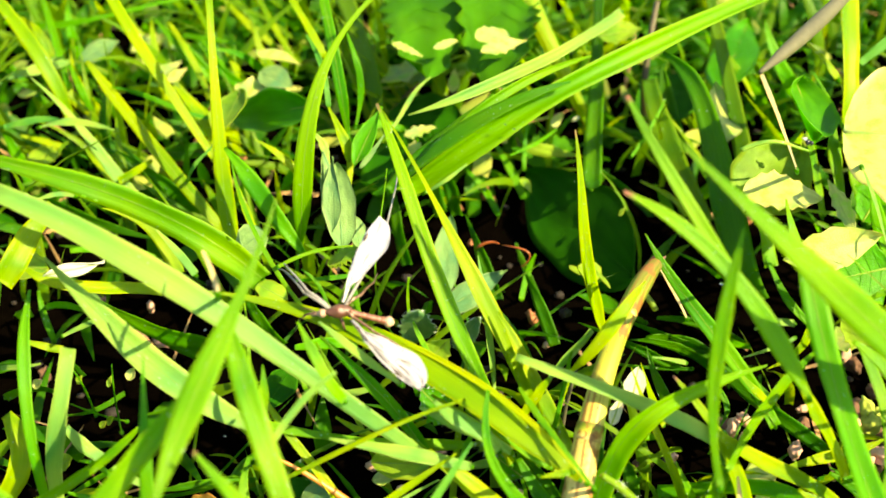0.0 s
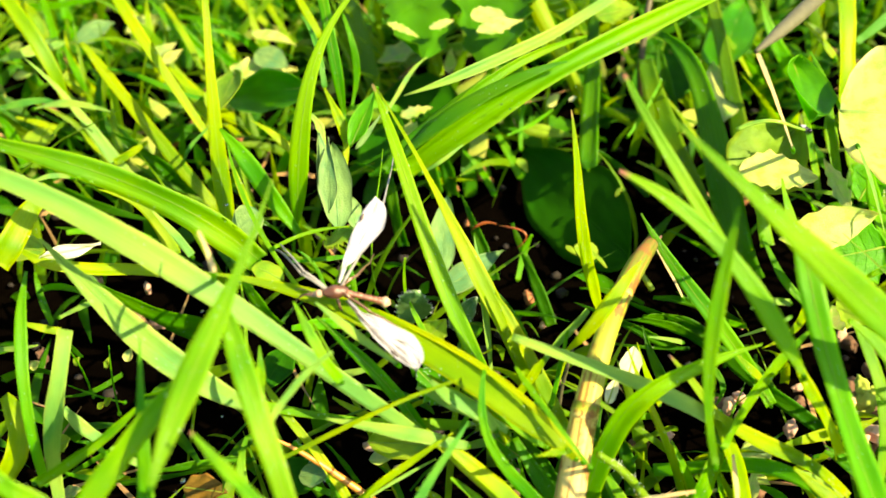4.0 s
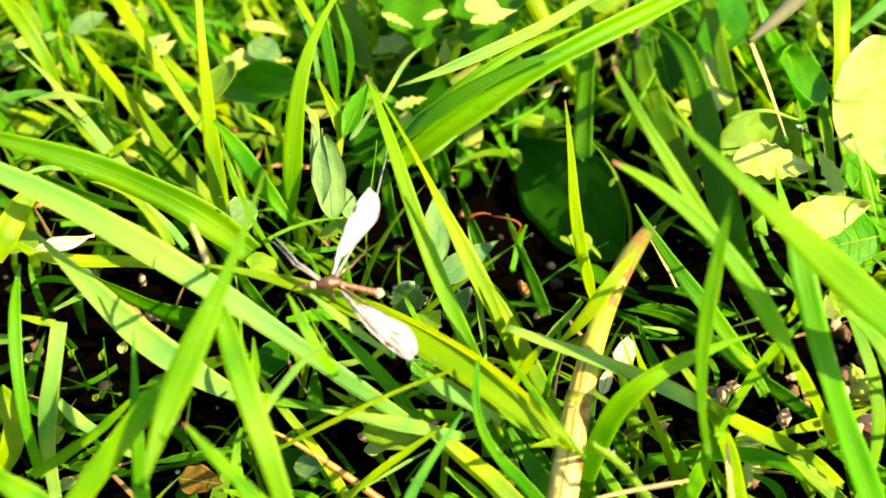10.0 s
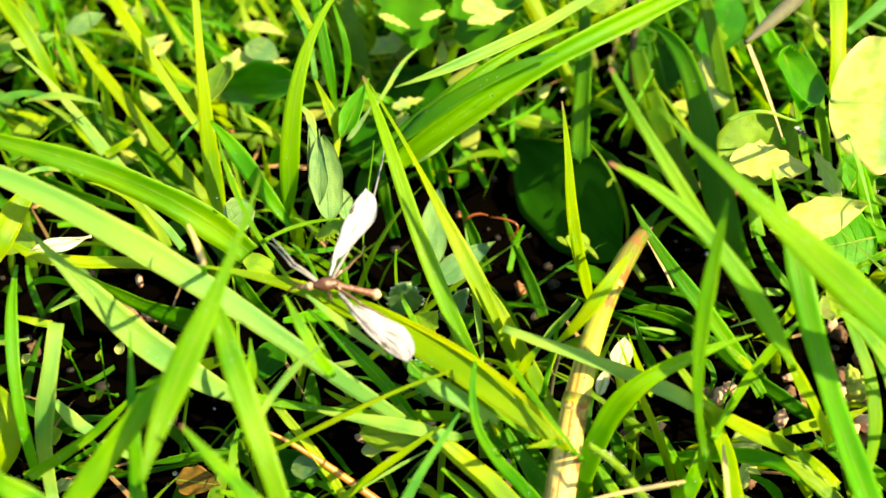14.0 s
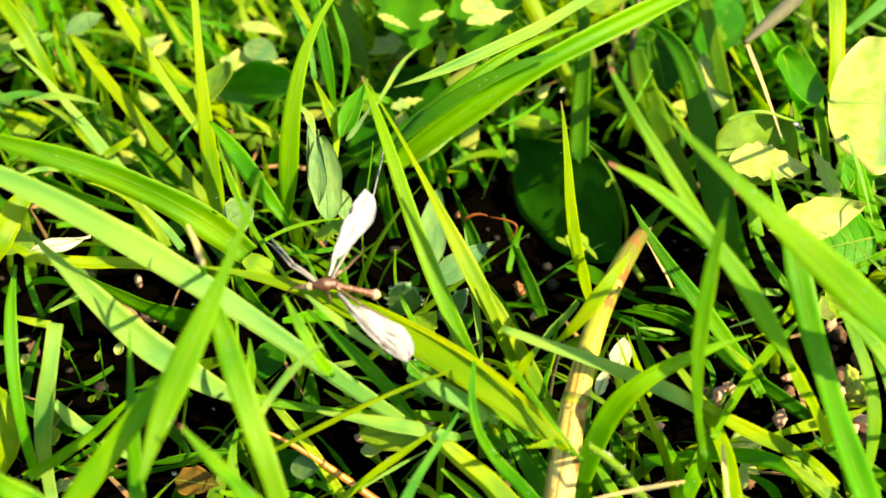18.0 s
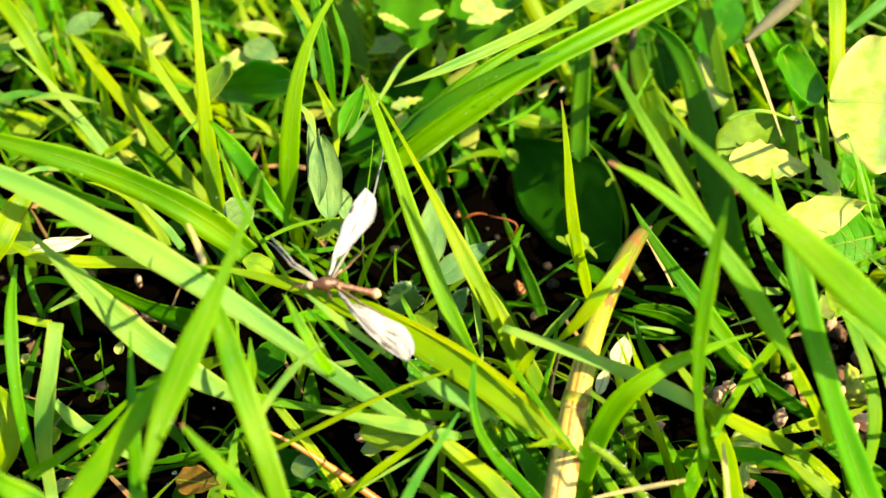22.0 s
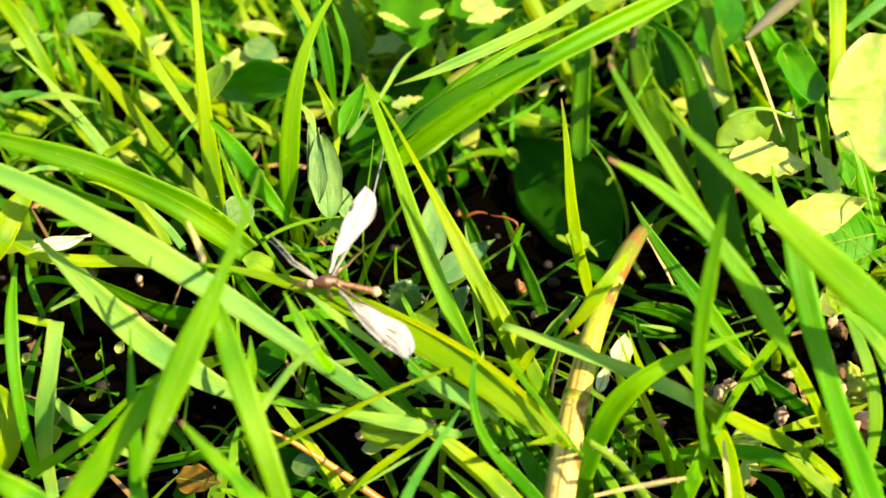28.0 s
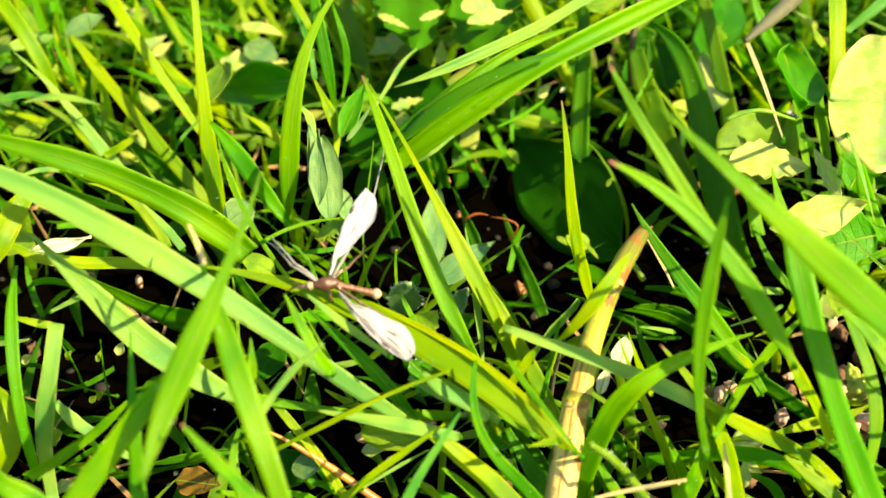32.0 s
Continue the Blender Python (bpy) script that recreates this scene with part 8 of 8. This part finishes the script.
stalk("dead_curl", "thin curled rusty-brown dead leaf tip", CURL, (0.12, 0.42, 0.36, 0.3, 0.1), (4.8, 45.8, 14.0), (6.4, 45.4, 16.1), (8.3, 45.7, 17.4), (10.9, 44.7, 17.0))
stalk("dead_curl", "thin curled rusty-brown dead leaf tip", CURL, (0.1, 0.28, 0.26, 0.1), (11.5, 45.3, 16.0), (13.2, 41.2, 19.1), (22.3, 41.2, 18.7), (15.9, 39.3, 14.0))
stalk("seed_head", "grey-brown dry seed head hanging over leaves", SEED, (1.1, 1.4, 1.6, 1.6, 1.5, 1.2, 0.4), (87.7, 63.5, 78.0), (76.9, 48.8, 79.5), (67.9, 33.2, 84.1), (56.1, 19.2, 85.0))
stalk("tendril", "thin pale green curved tendril", GRASS["pale"], (0.5, 0.4, 0.25), (60.7, 32.8, 56.0), (67.9, 33.8, 60.0), (69.7, 30.9, 58.7), (76.2, 35.4, 54.0))
stalk("thistle_stem", "thick pale hairy stem rising through leaves", LEAF["bright"], (2.8, 2.5, 2.0, 1.6), (19.1, 133.6, 40.0), (22.6, 114.6, 35.6), (32.8, 101.9, 24.7), (38.3, 112.5, 6.0))
stalk("reddish_stem", "thin dark red-brown plant stem", STEM, (1.1, 1.0, 0.8), (55.6, 105.7, 10.0), (51.6, 100.1, 22.5), (54.0, 110.7, 35.3), (56.9, 121.0, 40.0))


def hairy_stem(label, material, radius, hairs, *points):
    """A round stem with fine pale hairs standing off it."""
    ob = stalk("hairy_stem", label, material, (radius, radius * 0.9, radius * 0.7), *points)
    way, rng = mm(*points), random.Random(hairs)
    v, f = [], []
    for i in range(hairs):
        p, along = bend(way, rng.random())
        d = np.array([rng.uniform(-1, 1) for c in range(3)]) + (0, 0, 0.4)
        d = d - along * (d @ along)
        d = d / np.linalg.norm(d)
        a, b = p + d * radius * 0.0008 - way[0], p + d * (radius * 0.001 + rng.uniform(0.0003, 0.0008)) - way[0]
        w, k = np.cross(d, along) * 0.00002, len(v)
        v += [a + w, a - w + along * 0.00004, a - w - along * 0.00004, b]
        f += [(k, k + 1, k + 3), (k + 1, k + 2, k + 3), (k + 2, k, k + 3)]
    tagged(link_mesh("stem_hairs", v, f, None, HAIR, ob), "fine white hairs", kind="stuff")


hairy_stem("curved yellow-green hairy stem beside the thick stalk", LEAF["olive"], 0.9, 70, (38.8, -40.9, 22.0), (34.7, -38.1, 27.6), (31.9, -38.5, 33.6), (25.9, -37.7, 38.0))
hairy_stem("thin green hairy stem under a dead stalk", LEAF["green"], 0.8, 110, (-20.8, -32.2, 12.0), (-24.2, -29.7, 16.0), (-26.9, -26.2, 19.7), (-31.0, -25.7, 24.0))
hairy_stem("thick green hairy stem among thistle leaves", LEAF["olive"], 1.2, 160, (102.0, 35.7, 24.0), (97.6, 35.9, 35.8), (102.3, 50.4, 34.3), (95.9, 53.7, 42.0))
stalk("purple_stem", "thin greyish purple stem with a pale tip", SEED, (0.5, 0.45, 0.4, 0.2), (22.6, -10.7, 14.0), (22.4, -10.6, 20.0), (23.0, -9.7, 26.4), (24.6, -7.8, 32.0))


def clod(label, x, y, z, size, material, seed):
    """A lump or flake of earth or dead wood, uneven all over."""
    shape = bmesh.new()
    bmesh.ops.create_icosphere(shape, subdivisions=3, radius=1)
    for v in shape.verts:
        v.co *= 1 + 0.45 * noise.noise(v.co * 1.7 + Vector((seed, 0, 0))) + 0.35 * noise.noise(v.co * 4.5 + Vector((0, seed, 0))) + 0.08 * noise.noise(v.co * 11 + Vector((0, 0, seed)))
        v.co = Vector((v.co.x * 1.3, v.co.y, v.co.z * 0.75)) * size / 1000
    me = bpy.data.meshes.new("clod")
    shape.to_mesh(me)
    shape.free()
    me.polygons.foreach_set("use_smooth", [True] * len(me.polygons))
    me.materials.append(material)
    ob = new("soil_clod", me)
    ob.location = (x / 1000, y / 1000, z / 1000)
    ob.rotation_euler = (0.3 * seed, 0.2 * seed, seed)
    tagged(ob, label, "soil", "clods on the ground")


clod('low mound of rust-brown earth between grass', 61.0, 0.7, 1.0, 2.59, EARTH, 0)
clod('low mound of rust-brown earth between grass', 93.3, 2.8, 1.0, 4.43, EARTH, 1)
clod('low mound of rust-brown earth between grass', 98.9, 11.4, 1.0, 2.14, EARTH, 2)
clod('low mound of rust-brown earth between grass', 41.6, -9.5, 1.0, 2.01, EARTH, 3)
clod('low mound of rust-brown earth between grass', 90.5, -12.5, 1.0, 2.74, EARTH, 4)
clod('low mound of rust-brown earth between grass', 90.3, 11.4, 1.0, 2.00, EARTH, 5)
clod('low mound of rust-brown earth between grass', 65.0, -21.2, 1.0, 1.94, EARTH, 6)
clod('low mound of rust-brown earth between grass', 12.9, -21.2, 1.0, 2.18, EARTH, 7)
clod('low mound of rust-brown earth between grass', 79.3, 1.5, 1.0, 1.82, EARTH, 8)
clod('low mound of rust-brown earth between grass', -97.6, 14.9, 1.0, 1.62, EARTH, 9)
clod('low mound of rust-brown earth between grass', 95.2, 20.2, 1.0, 2.33, EARTH, 10)
clod('low mound of rust-brown earth between grass', 93.4, 8.0, 1.0, 1.85, EARTH, 11)
clod('low mound of rust-brown earth between grass', 96.6, -1.7, 1.0, 1.93, EARTH, 12)
clod('low mound of rust-brown earth between grass', 101.5, 18.4, 1.0, 1.63, EARTH, 13)
clod('pale pinkish dead wood chip on dark soil', 61.4, -3.4, 7.0, 1.63, CHIP, 14)
clod('pale pinkish dead wood chip on dark soil', 64.2, -1.5, 7.0, 1.52, CHIP, 15)
clod('pale pinkish dead wood chip on dark soil', 78.1, 2.0, 7.0, 1.15, CHIP, 16)
clod('pale pinkish dead wood chip on dark soil', 73.6, -9.5, 7.0, 1.60, CHIP, 17)
clod('pale pinkish dead wood chip on dark soil', 87.8, -1.5, 7.0, 1.64, CHIP, 18)
clod('pale pinkish dead wood chip on dark soil', 88.2, -5.4, 7.0, 1.25, CHIP, 19)
clod('pale pinkish dead wood chip on dark soil', 91.5, -10.7, 7.0, 2.34, CHIP, 20)
clod('pale pinkish dead wood chip on dark soil', 88.3, -12.5, 7.0, 1.47, CHIP, 21)
clod('pale pinkish dead wood chip on dark soil', 80.6, -15.9, 7.0, 1.09, CHIP, 22)
clod('pale pinkish dead wood chip on dark soil', 47.1, -11.5, 7.0, 0.86, CHIP, 23)
clod('pale pinkish dead wood chip on dark soil', 63.1, -6.2, 7.0, 1.12, CHIP, 24)
clod('pale pinkish dead wood chip on dark soil', 90.1, -23.0, 7.0, 0.95, CHIP, 25)
clod('pale pinkish dead wood chip on dark soil', 91.7, 17.7, 7.0, 1.34, CHIP, 26)
clod('pinkish crumb of earth in the dark grass', -77.2, 37.5, 1.0, 1.15, CHIP, 27)
clod('pinkish crumb of earth in the dark grass', -72.3, 26.4, 1.0, 1.67, CHIP, 28)
clod('pinkish crumb of earth in the dark grass', -97.9, 12.1, 1.0, 1.07, CHIP, 29)
clod('pinkish crumb of earth in the dark grass', 25.3, 8.0, 1.0, 0.79, CHIP, 30)
clod('pinkish crumb of earth in the dark grass', -18.1, -10.2, 1.0, 1.13, CHIP, 31)
clod('pinkish crumb of earth in the dark grass', -11.6, -16.2, 1.0, 0.86, CHIP, 32)
clod('pinkish crumb of earth in the dark grass', 18.0, -16.2, 1.0, 1.11, CHIP, 33)
clod('pinkish crumb of earth in the dark grass', 14.3, -16.6, 1.0, 0.74, CHIP, 34)
clod('pinkish crumb of earth in the dark grass', 22.4, 25.6, 1.0, 0.97, CHIP, 35)
clod('orange-brown crumb of earth deep in grass', 8.3, 83.2, 1.0, 1.76, RUST, 36)
clod('orange-brown crumb of earth deep in grass', -63.4, 98.0, 1.0, 1.99, RUST, 37)
clod('orange-brown crumb of earth deep in grass', -81.4, 97.0, 1.0, 1.65, RUST, 38)
clod('orange-brown crumb of earth deep in grass', -77.2, 104.4, 1.0, 1.35, RUST, 39)
clod('orange-brown crumb of earth deep in grass', 12.0, 28.4, 1.0, 1.68, RUST, 40)
clod('orange-brown crumb of earth deep in grass', 19.3, 34.7, 1.0, 1.71, RUST, 41)
clod('orange-brown crumb of earth deep in grass', 10.5, 79.6, 1.0, 1.11, RUST, 42)
clod('orange-brown crumb of earth deep in grass', -127.6, 156.9, 1.0, 1.88, RUST, 43)
clod('orange-brown crumb of earth deep in grass', 4.7, 62.2, 1.0, 1.22, RUST, 44)
clod('orange-brown crumb of earth deep in grass', 24.2, 98.0, 1.0, 1.66, RUST, 45)
clod('orange-brown crumb of earth deep in grass', 80.7, 72.4, 1.0, 1.25, RUST, 46)
clod('orange-brown crumb of earth deep in grass', 0.2, 76.0, 1.0, 1.26, RUST, 47)
clod('yellow-green mossy lump on the soil', 93.0, -0.8, 6.0, 2.80, MOSS, 48)
clod('yellow-green mossy lump on the soil', 92.0, 1.2, 8.0, 1.78, MOSS, 49)


# ---- crane fly ----
def swell(name, a, b, radii, material, parent, label="", squash=1.0):
    """A body segment between two places, swollen by radii on the way."""
    v, f, u = tube(straight(a, b), [r / 1000 for r in radii], 14, 20)
    if squash != 1.0:
        z = sum(p[2] for p in v) / len(v)
        v = [np.array((p[0], p[1], z + (p[2] - z) * squash)) for p in v]
    ob = link_mesh(name, v, f, u, material, parent)
    if label:
        tagged(ob, label)
    return ob


def fly_wing(hinge, top, edge, parent):
    """A long narrow veined wing: membrane, veins and dark wing mark."""
    hinge, top, edge = mm(hinge, top, edge)
    x = top - hinge
    size = np.linalg.norm(x)
    x = x / size
    y = edge - hinge
    y = y - x * (x @ y)
    half = np.linalg.norm(y)
    y = y / half
    z = np.cross(x, y)

    def outline(s):
        lead = 0.07 + 0.30 * math.sin(math.pi * max(0.0, min(1, s * 1.05 - 0.09))) ** 0.8
        trail = 0.07 + 1.0 * max(0.0, min(1, (s - 0.20) / 0.5)) ** 0.8
        end = math.sqrt(max(0.0, 1 - max(0.0, (s - 0.70) / 0.30) ** 2))
        return -half * lead * end, half * trail * end

    def at(s, u, lift=0.0):
        lo, hi = outline(s)
        ripple = 0.0001 * math.sin(u * 15 + s * 3) + 0.0001 * math.sin(u * 7 + s * 21) + 0.0009 * math.sin(2.6 * s) * (u - 0.4)
        return hinge + x * (s * size) + y * (lo + (hi - lo) * u) + z * (ripple + lift)

    rows, cols = 30, 13
    verts, uvs, faces = [], [], []
    for layer in (0.00003, -0.00003):
        for i in range(rows + 1):
            for j in range(cols):
                verts.append(at(i / rows, j / (cols - 1), layer))
                uvs.append((j / (cols - 1), i / rows))
    n = (rows + 1) * cols
    for i in range(rows):
        for j in range(cols - 1):
            a = i * cols + j
            faces.append((a, a + 1, a + cols + 1, a + cols))
            faces.append((n + a + 1, n + a, n + a + cols, n + a + cols + 1))
        for j in (0, cols - 1):
            a = i * cols + j
            faces.append((a, a + cols, n + a + cols, n + a))
    wing = link_mesh("wing", verts, faces, uvs, WING, parent)
    tagged(wing, "clear whitish veined wing, shining in the sun")
    runs = [((0, 0.02), (0.98, 0.05), 0.16), ((0, 0.15), (0.93, 0.18), 0.13), ((0, 0.3), (0.66, 0.33), 0.10), ((0.66, 0.33), (0.97, 0.32), 0.08),
            ((0.66, 0.33), (0.985, 0.5), 0.08), ((0.1, 0.5), (0.62, 0.52), 0.09), ((0.62, 0.52), (0.96, 0.66), 0.08), ((0.62, 0.52), (0.90, 0.84), 0.08),
            ((0.15, 0.7), (0.72, 0.93), 0.08), ((0.2, 0.85), (0.52, 0.97), 0.07), ((0.62, 0.33), (0.62, 0.52), 0.08), ((0.78, 0.33), (0.80, 0.6), 0.07)]
    for (s0, u0), (s1, u1), r in runs:
        way = [at(s0 + (s1 - s0) * q, u0 + (u1 - u0) * q, 0.00005) for q in (0, 0.33, 0.66, 1)]
        v, f, u = tube(way, [0.6 * r / 1000, 0.42 * r / 1000], 5, 8)
        link_mesh("vein", v, f, u, VEIN, wing)
    mark = [at(s, 0.09) for s in (0.68, 0.71, 0.74, 0.78)]
    v, f, u = tube(mark, [0.0001, 0.0004, 0.0001], 6, 6)
    tagged(link_mesh("wing_mark", v, f, u, VEIN, wing), "dark mark on the wing's front edge")
    return wing


def fly_leg(parent, material, *joints):
    """A jointed leg: thigh, shin and foot as one thin bent part each."""
    joints = mm(*joints)
    leg = None
    for name, a, b, r in zip(("leg", "shin", "foot"), joints, joints[1:], (0.34, 0.25, 0.16)):
        v, f, u = tube(straight(a, b, (0, 0, 0.0004)), [r / 1000, r / 1000 * 0.8], 7, 6)
        ob = link_mesh(name, v, f, u, material, leg or parent)
        leg = leg or ob


crane_fly = new("crane_fly")
tagged(crane_fly, "brown crane fly with spread white wings on grass", "insect")
THORAX, NECK, HEAD, WAIST, TAIL = mm((-19.1, -14.3, 55.5), (-23.8, -15.5, 56.0), (-26.6, -14.6, 54.5), (-19.4, -14.9, 55.5), (-11.5, -15.2, 53.0))
swell("thorax", NECK, THORAX, (0.4, 0.75, 1.1, 1.3, 1.3, 1.1, 0.9, 0.5), CHITIN, crane_fly, "humped brown thorax")
for i in range(7):
    near, far = WAIST + (TAIL - WAIST) * (i / 8.6), WAIST + (TAIL - WAIST) * ((i + 1.1) / 8.6)
    size = (0.62, 0.60, 0.58, 0.58, 0.60, 0.64, 0.70)[i]
    swell("abdomen_ring", near, far, (size * 0.97, size * 1.02, size * 1.04, size * 1.0, size * 0.92), CHITIN if i % 2 else CHITIN_RED, crane_fly, "narrow ring of the brown abdomen")
swell("tail_segment", TAIL + (WAIST - TAIL) * 0.22, TAIL, (0.6, 0.85, 1.02, 1.08, 1.0, 0.85, 0.6, 0.25), CHITIN_PALE, crane_fly, "pale tan swollen tail end")
for side in (-1, 1):
    root = THORAX + (NECK - THORAX) * 0.2 + np.array((0.0, 0.0007 * side, 0.0006))
    swell("halter", root, root + np.array((0.0013, 0.0016 * side, 0.0004)), (0.07, 0.06, 0.08, 0.24, 0.2), CHITIN_PALE, crane_fly, "tiny pale balancing club behind a wing")
swell("head", HEAD + (NECK - HEAD) * 0.45, NECK, (0.3, 0.7, 0.8, 0.5), CHITIN_PALE, crane_fly)
swell("snout", HEAD, HEAD + (NECK - HEAD) * 0.55, (0.25, 0.4, 0.5), CHITIN_PALE, crane_fly)
fly_wing((-20.8, -14.3, 57.5), (-14.4, -0.2, 66.0), (-14.7, -9.3, 61.05), crane_fly)
fly_wing((-18.9, -18.2, 57.0), (-6.1, -32.5, 55.0), (-10.0, -22.4, 56.0), crane_fly)
fly_leg(crane_fly, LEG_GREY, (-23.3, -13.4, 55.0), (-27.3, -12.0, 58.0), (-31.9, -5.0, 57.0), (-34.3, 3.3, 50.0))
fly_leg(crane_fly, LEG_GREY, (-23.1, -14.0, 55.0), (-27.9, -12.0, 57.5), (-32.2, -5.2, 56.0), (-35.0, 1.7, 50.0))
fly_leg(crane_fly, LEG, (-23.3, -14.3, 54.5), (-26.3, -14.8, 55.0), (-29.3, -11.2, 50.0), (-32.0, -5.8, 40.0))
fly_leg(crane_fly, LEG_GREY, (-20.6, -14.0, 56.0), (-14.1, -2.0, 60.0), (-13.1, 26.7, 50.0), (-13.1, 46.2, 42.0))
fly_leg(crane_fly, LEG, (-20.7, -13.1, 55.0), (-17.6, -11.4, 56.5), (-15.9, -3.7, 52.0), (-16.5, 10.8, 40.0))
fly_leg(crane_fly, LEG, (-20.1, -14.8, 55.0), (-14.8, -18.4, 54.0), (-8.8, -18.8, 49.0), (-4.4, -21.7, 46.0))
fly_leg(crane_fly, LEG, (-21.4, -14.9, 54.5), (-20.7, -16.1, 53.0), (-20.7, -13.7, 48.0), (-21.1, -10.5, 42.0))
tagged(link_mesh("antenna", *tube(straight(HEAD + (NECK - HEAD) * 0.5, mm((-29.0, -13.7, 55.0))[0], (0, 0, 0.0008)), [0.00012, 0.00005], 5, 8), LEG, crane_fly), "fine thread-like antenna")
tagged(link_mesh("antenna", *tube(straight(HEAD + (NECK - HEAD) * 0.5, mm((-28.5, -15.8, 54.5))[0], (0, 0, 0.0008)), [0.00012, 0.00005], 5, 8), LEG, crane_fly), "fine thread-like antenna")

def drop(x, y, z, r):
    """A bead of water, a little flattened where it sits."""
    shape = bmesh.new()
    bmesh.ops.create_icosphere(shape, subdivisions=3, radius=r / 1000)
    for v in shape.verts:
        v.co.z *= 0.85 if v.co.z > 0 else 0.6
    me = bpy.data.meshes.new("water_drop")
    shape.to_mesh(me)
    shape.free()
    me.polygons.foreach_set("use_smooth", [True] * len(me.polygons))
    me.materials.append(WATER)
    ob = new("water_drop", me)
    ob.location = (x / 1000, y / 1000, z / 1000)
    tagged(ob, "clear bead of water on a grass blade", "drop", "beads of water")


drop(-54.9, 9.0, 24.0, 0.32)
drop(-50.7, -35.8, 26.0, 0.45)
drop(-51.5, -38.3, 26.0, 0.30)
drop(-48.2, -13.5, 16.0, 0.28)
drop(-49.8, 26.0, 40.0, 0.3)
drop(48.0, -11.3, 60.0, 0.3)
drop(10.8, 44.3, 54.0, 0.30)
drop(12.7, 42.6, 54.0, 0.25)

# ---- small black insect, walking ----
insect = new("small_insect")
tagged(insect, "tiny shiny black insect on a leaf", "insect")
for start, end, radii in (((0, 0.0002, 0.0002), (0.0009, -0.0004, 0.0003), (0.2, 0.6, 0.7, 0.3)), ((0.0008, -0.0004, 0.0003), (0.0016, -0.0008, 0.0003), (0.3, 0.5, 0.5, 0.2))):
    v, f, u = tube(straight(start, end), [r / 1000 for r in radii], 10, 10)
    link_mesh("body_segment", v, f, u, BLACK, insect)
for i in range(6):
    side = 1 if i % 2 else -1
    x = 0.0004 + 0.0003 * (i // 2)
    hip, knee = np.array((x, -x / 2, 0.0003)), np.array((x + 0.0002 * side, -x / 2 + 0.0007 * side, 0.0006))
    v, f, u = tube([hip, (hip + knee) / 2, knee, knee + np.array((0, 0.0003 * side, -0.0006))], [0.00008, 0.00005], 5, 6)
    link_mesh("leg", v, f, u, BLACK, insect)
link_mesh("wing", *ribbon(straight((0.0003, 0, 0.0009), (-0.0008, 0.0006, 0.0008)), (0.0006, 0.0008, 0.0007, 0.0001), 20, steps=6), WING, insect)
INSECT_WAY = [(0.0, (76.7, 39.5, 53.0)), (2.0, (76.7, 38.2, 53.0)), (3.5, (76.6, 37.1, 53.0)), (5.5, (76.3, 35.3, 53.0)), (7.0, (76.6, 34.7, 53.0)), (9.0, (76.1, 33.5, 53.0)), (12.0, (76.0, 32.7, 53.0)), (14.0, (76.3, 32.7, 53.0)), (17.0, (76.3, 33.5, 53.0)), (19.0, (76.9, 34.7, 53.0)), (23.0, (76.1, 36.3, 53.0)), (28.0, (75.7, 36.7, 53.0)), (32.0, (75.9, 37.8, 53.0))]
SWAY = [(0.0, 0.40), (1.0, 0.08), (2.0, 0.20), (3.0, 0.44), (3.5, 0.70), (5.5, 1.60), (6.0, 0.90), (7.0, 0.60), (8.0, 0.24), (9.0, -0.08), (10.0, -0.30), (11.0, 0.15), (13.0, -0.20), (14.5, -0.20), (16.5, 0.00), (19.0, 0.00), (20.0, 0.80), (22.0, 1.10), (24.0, 0.85), (25.0, 0.50), (25.5, 0.20), (27.5, -0.06), (32.0, -0.16)]
SWAY_ROOT = swaying.location.copy()


def motions():
    walk(swaying, [(t, Matrix.Translation(SWAY_ROOT) @ pose(0, 0, 0, 0, a, 0)) for t, a in SWAY])
    walk(insect, [(t, Matrix.Translation(np.array(p) / 1000)) for t, p in INSECT_WAY])


motions()
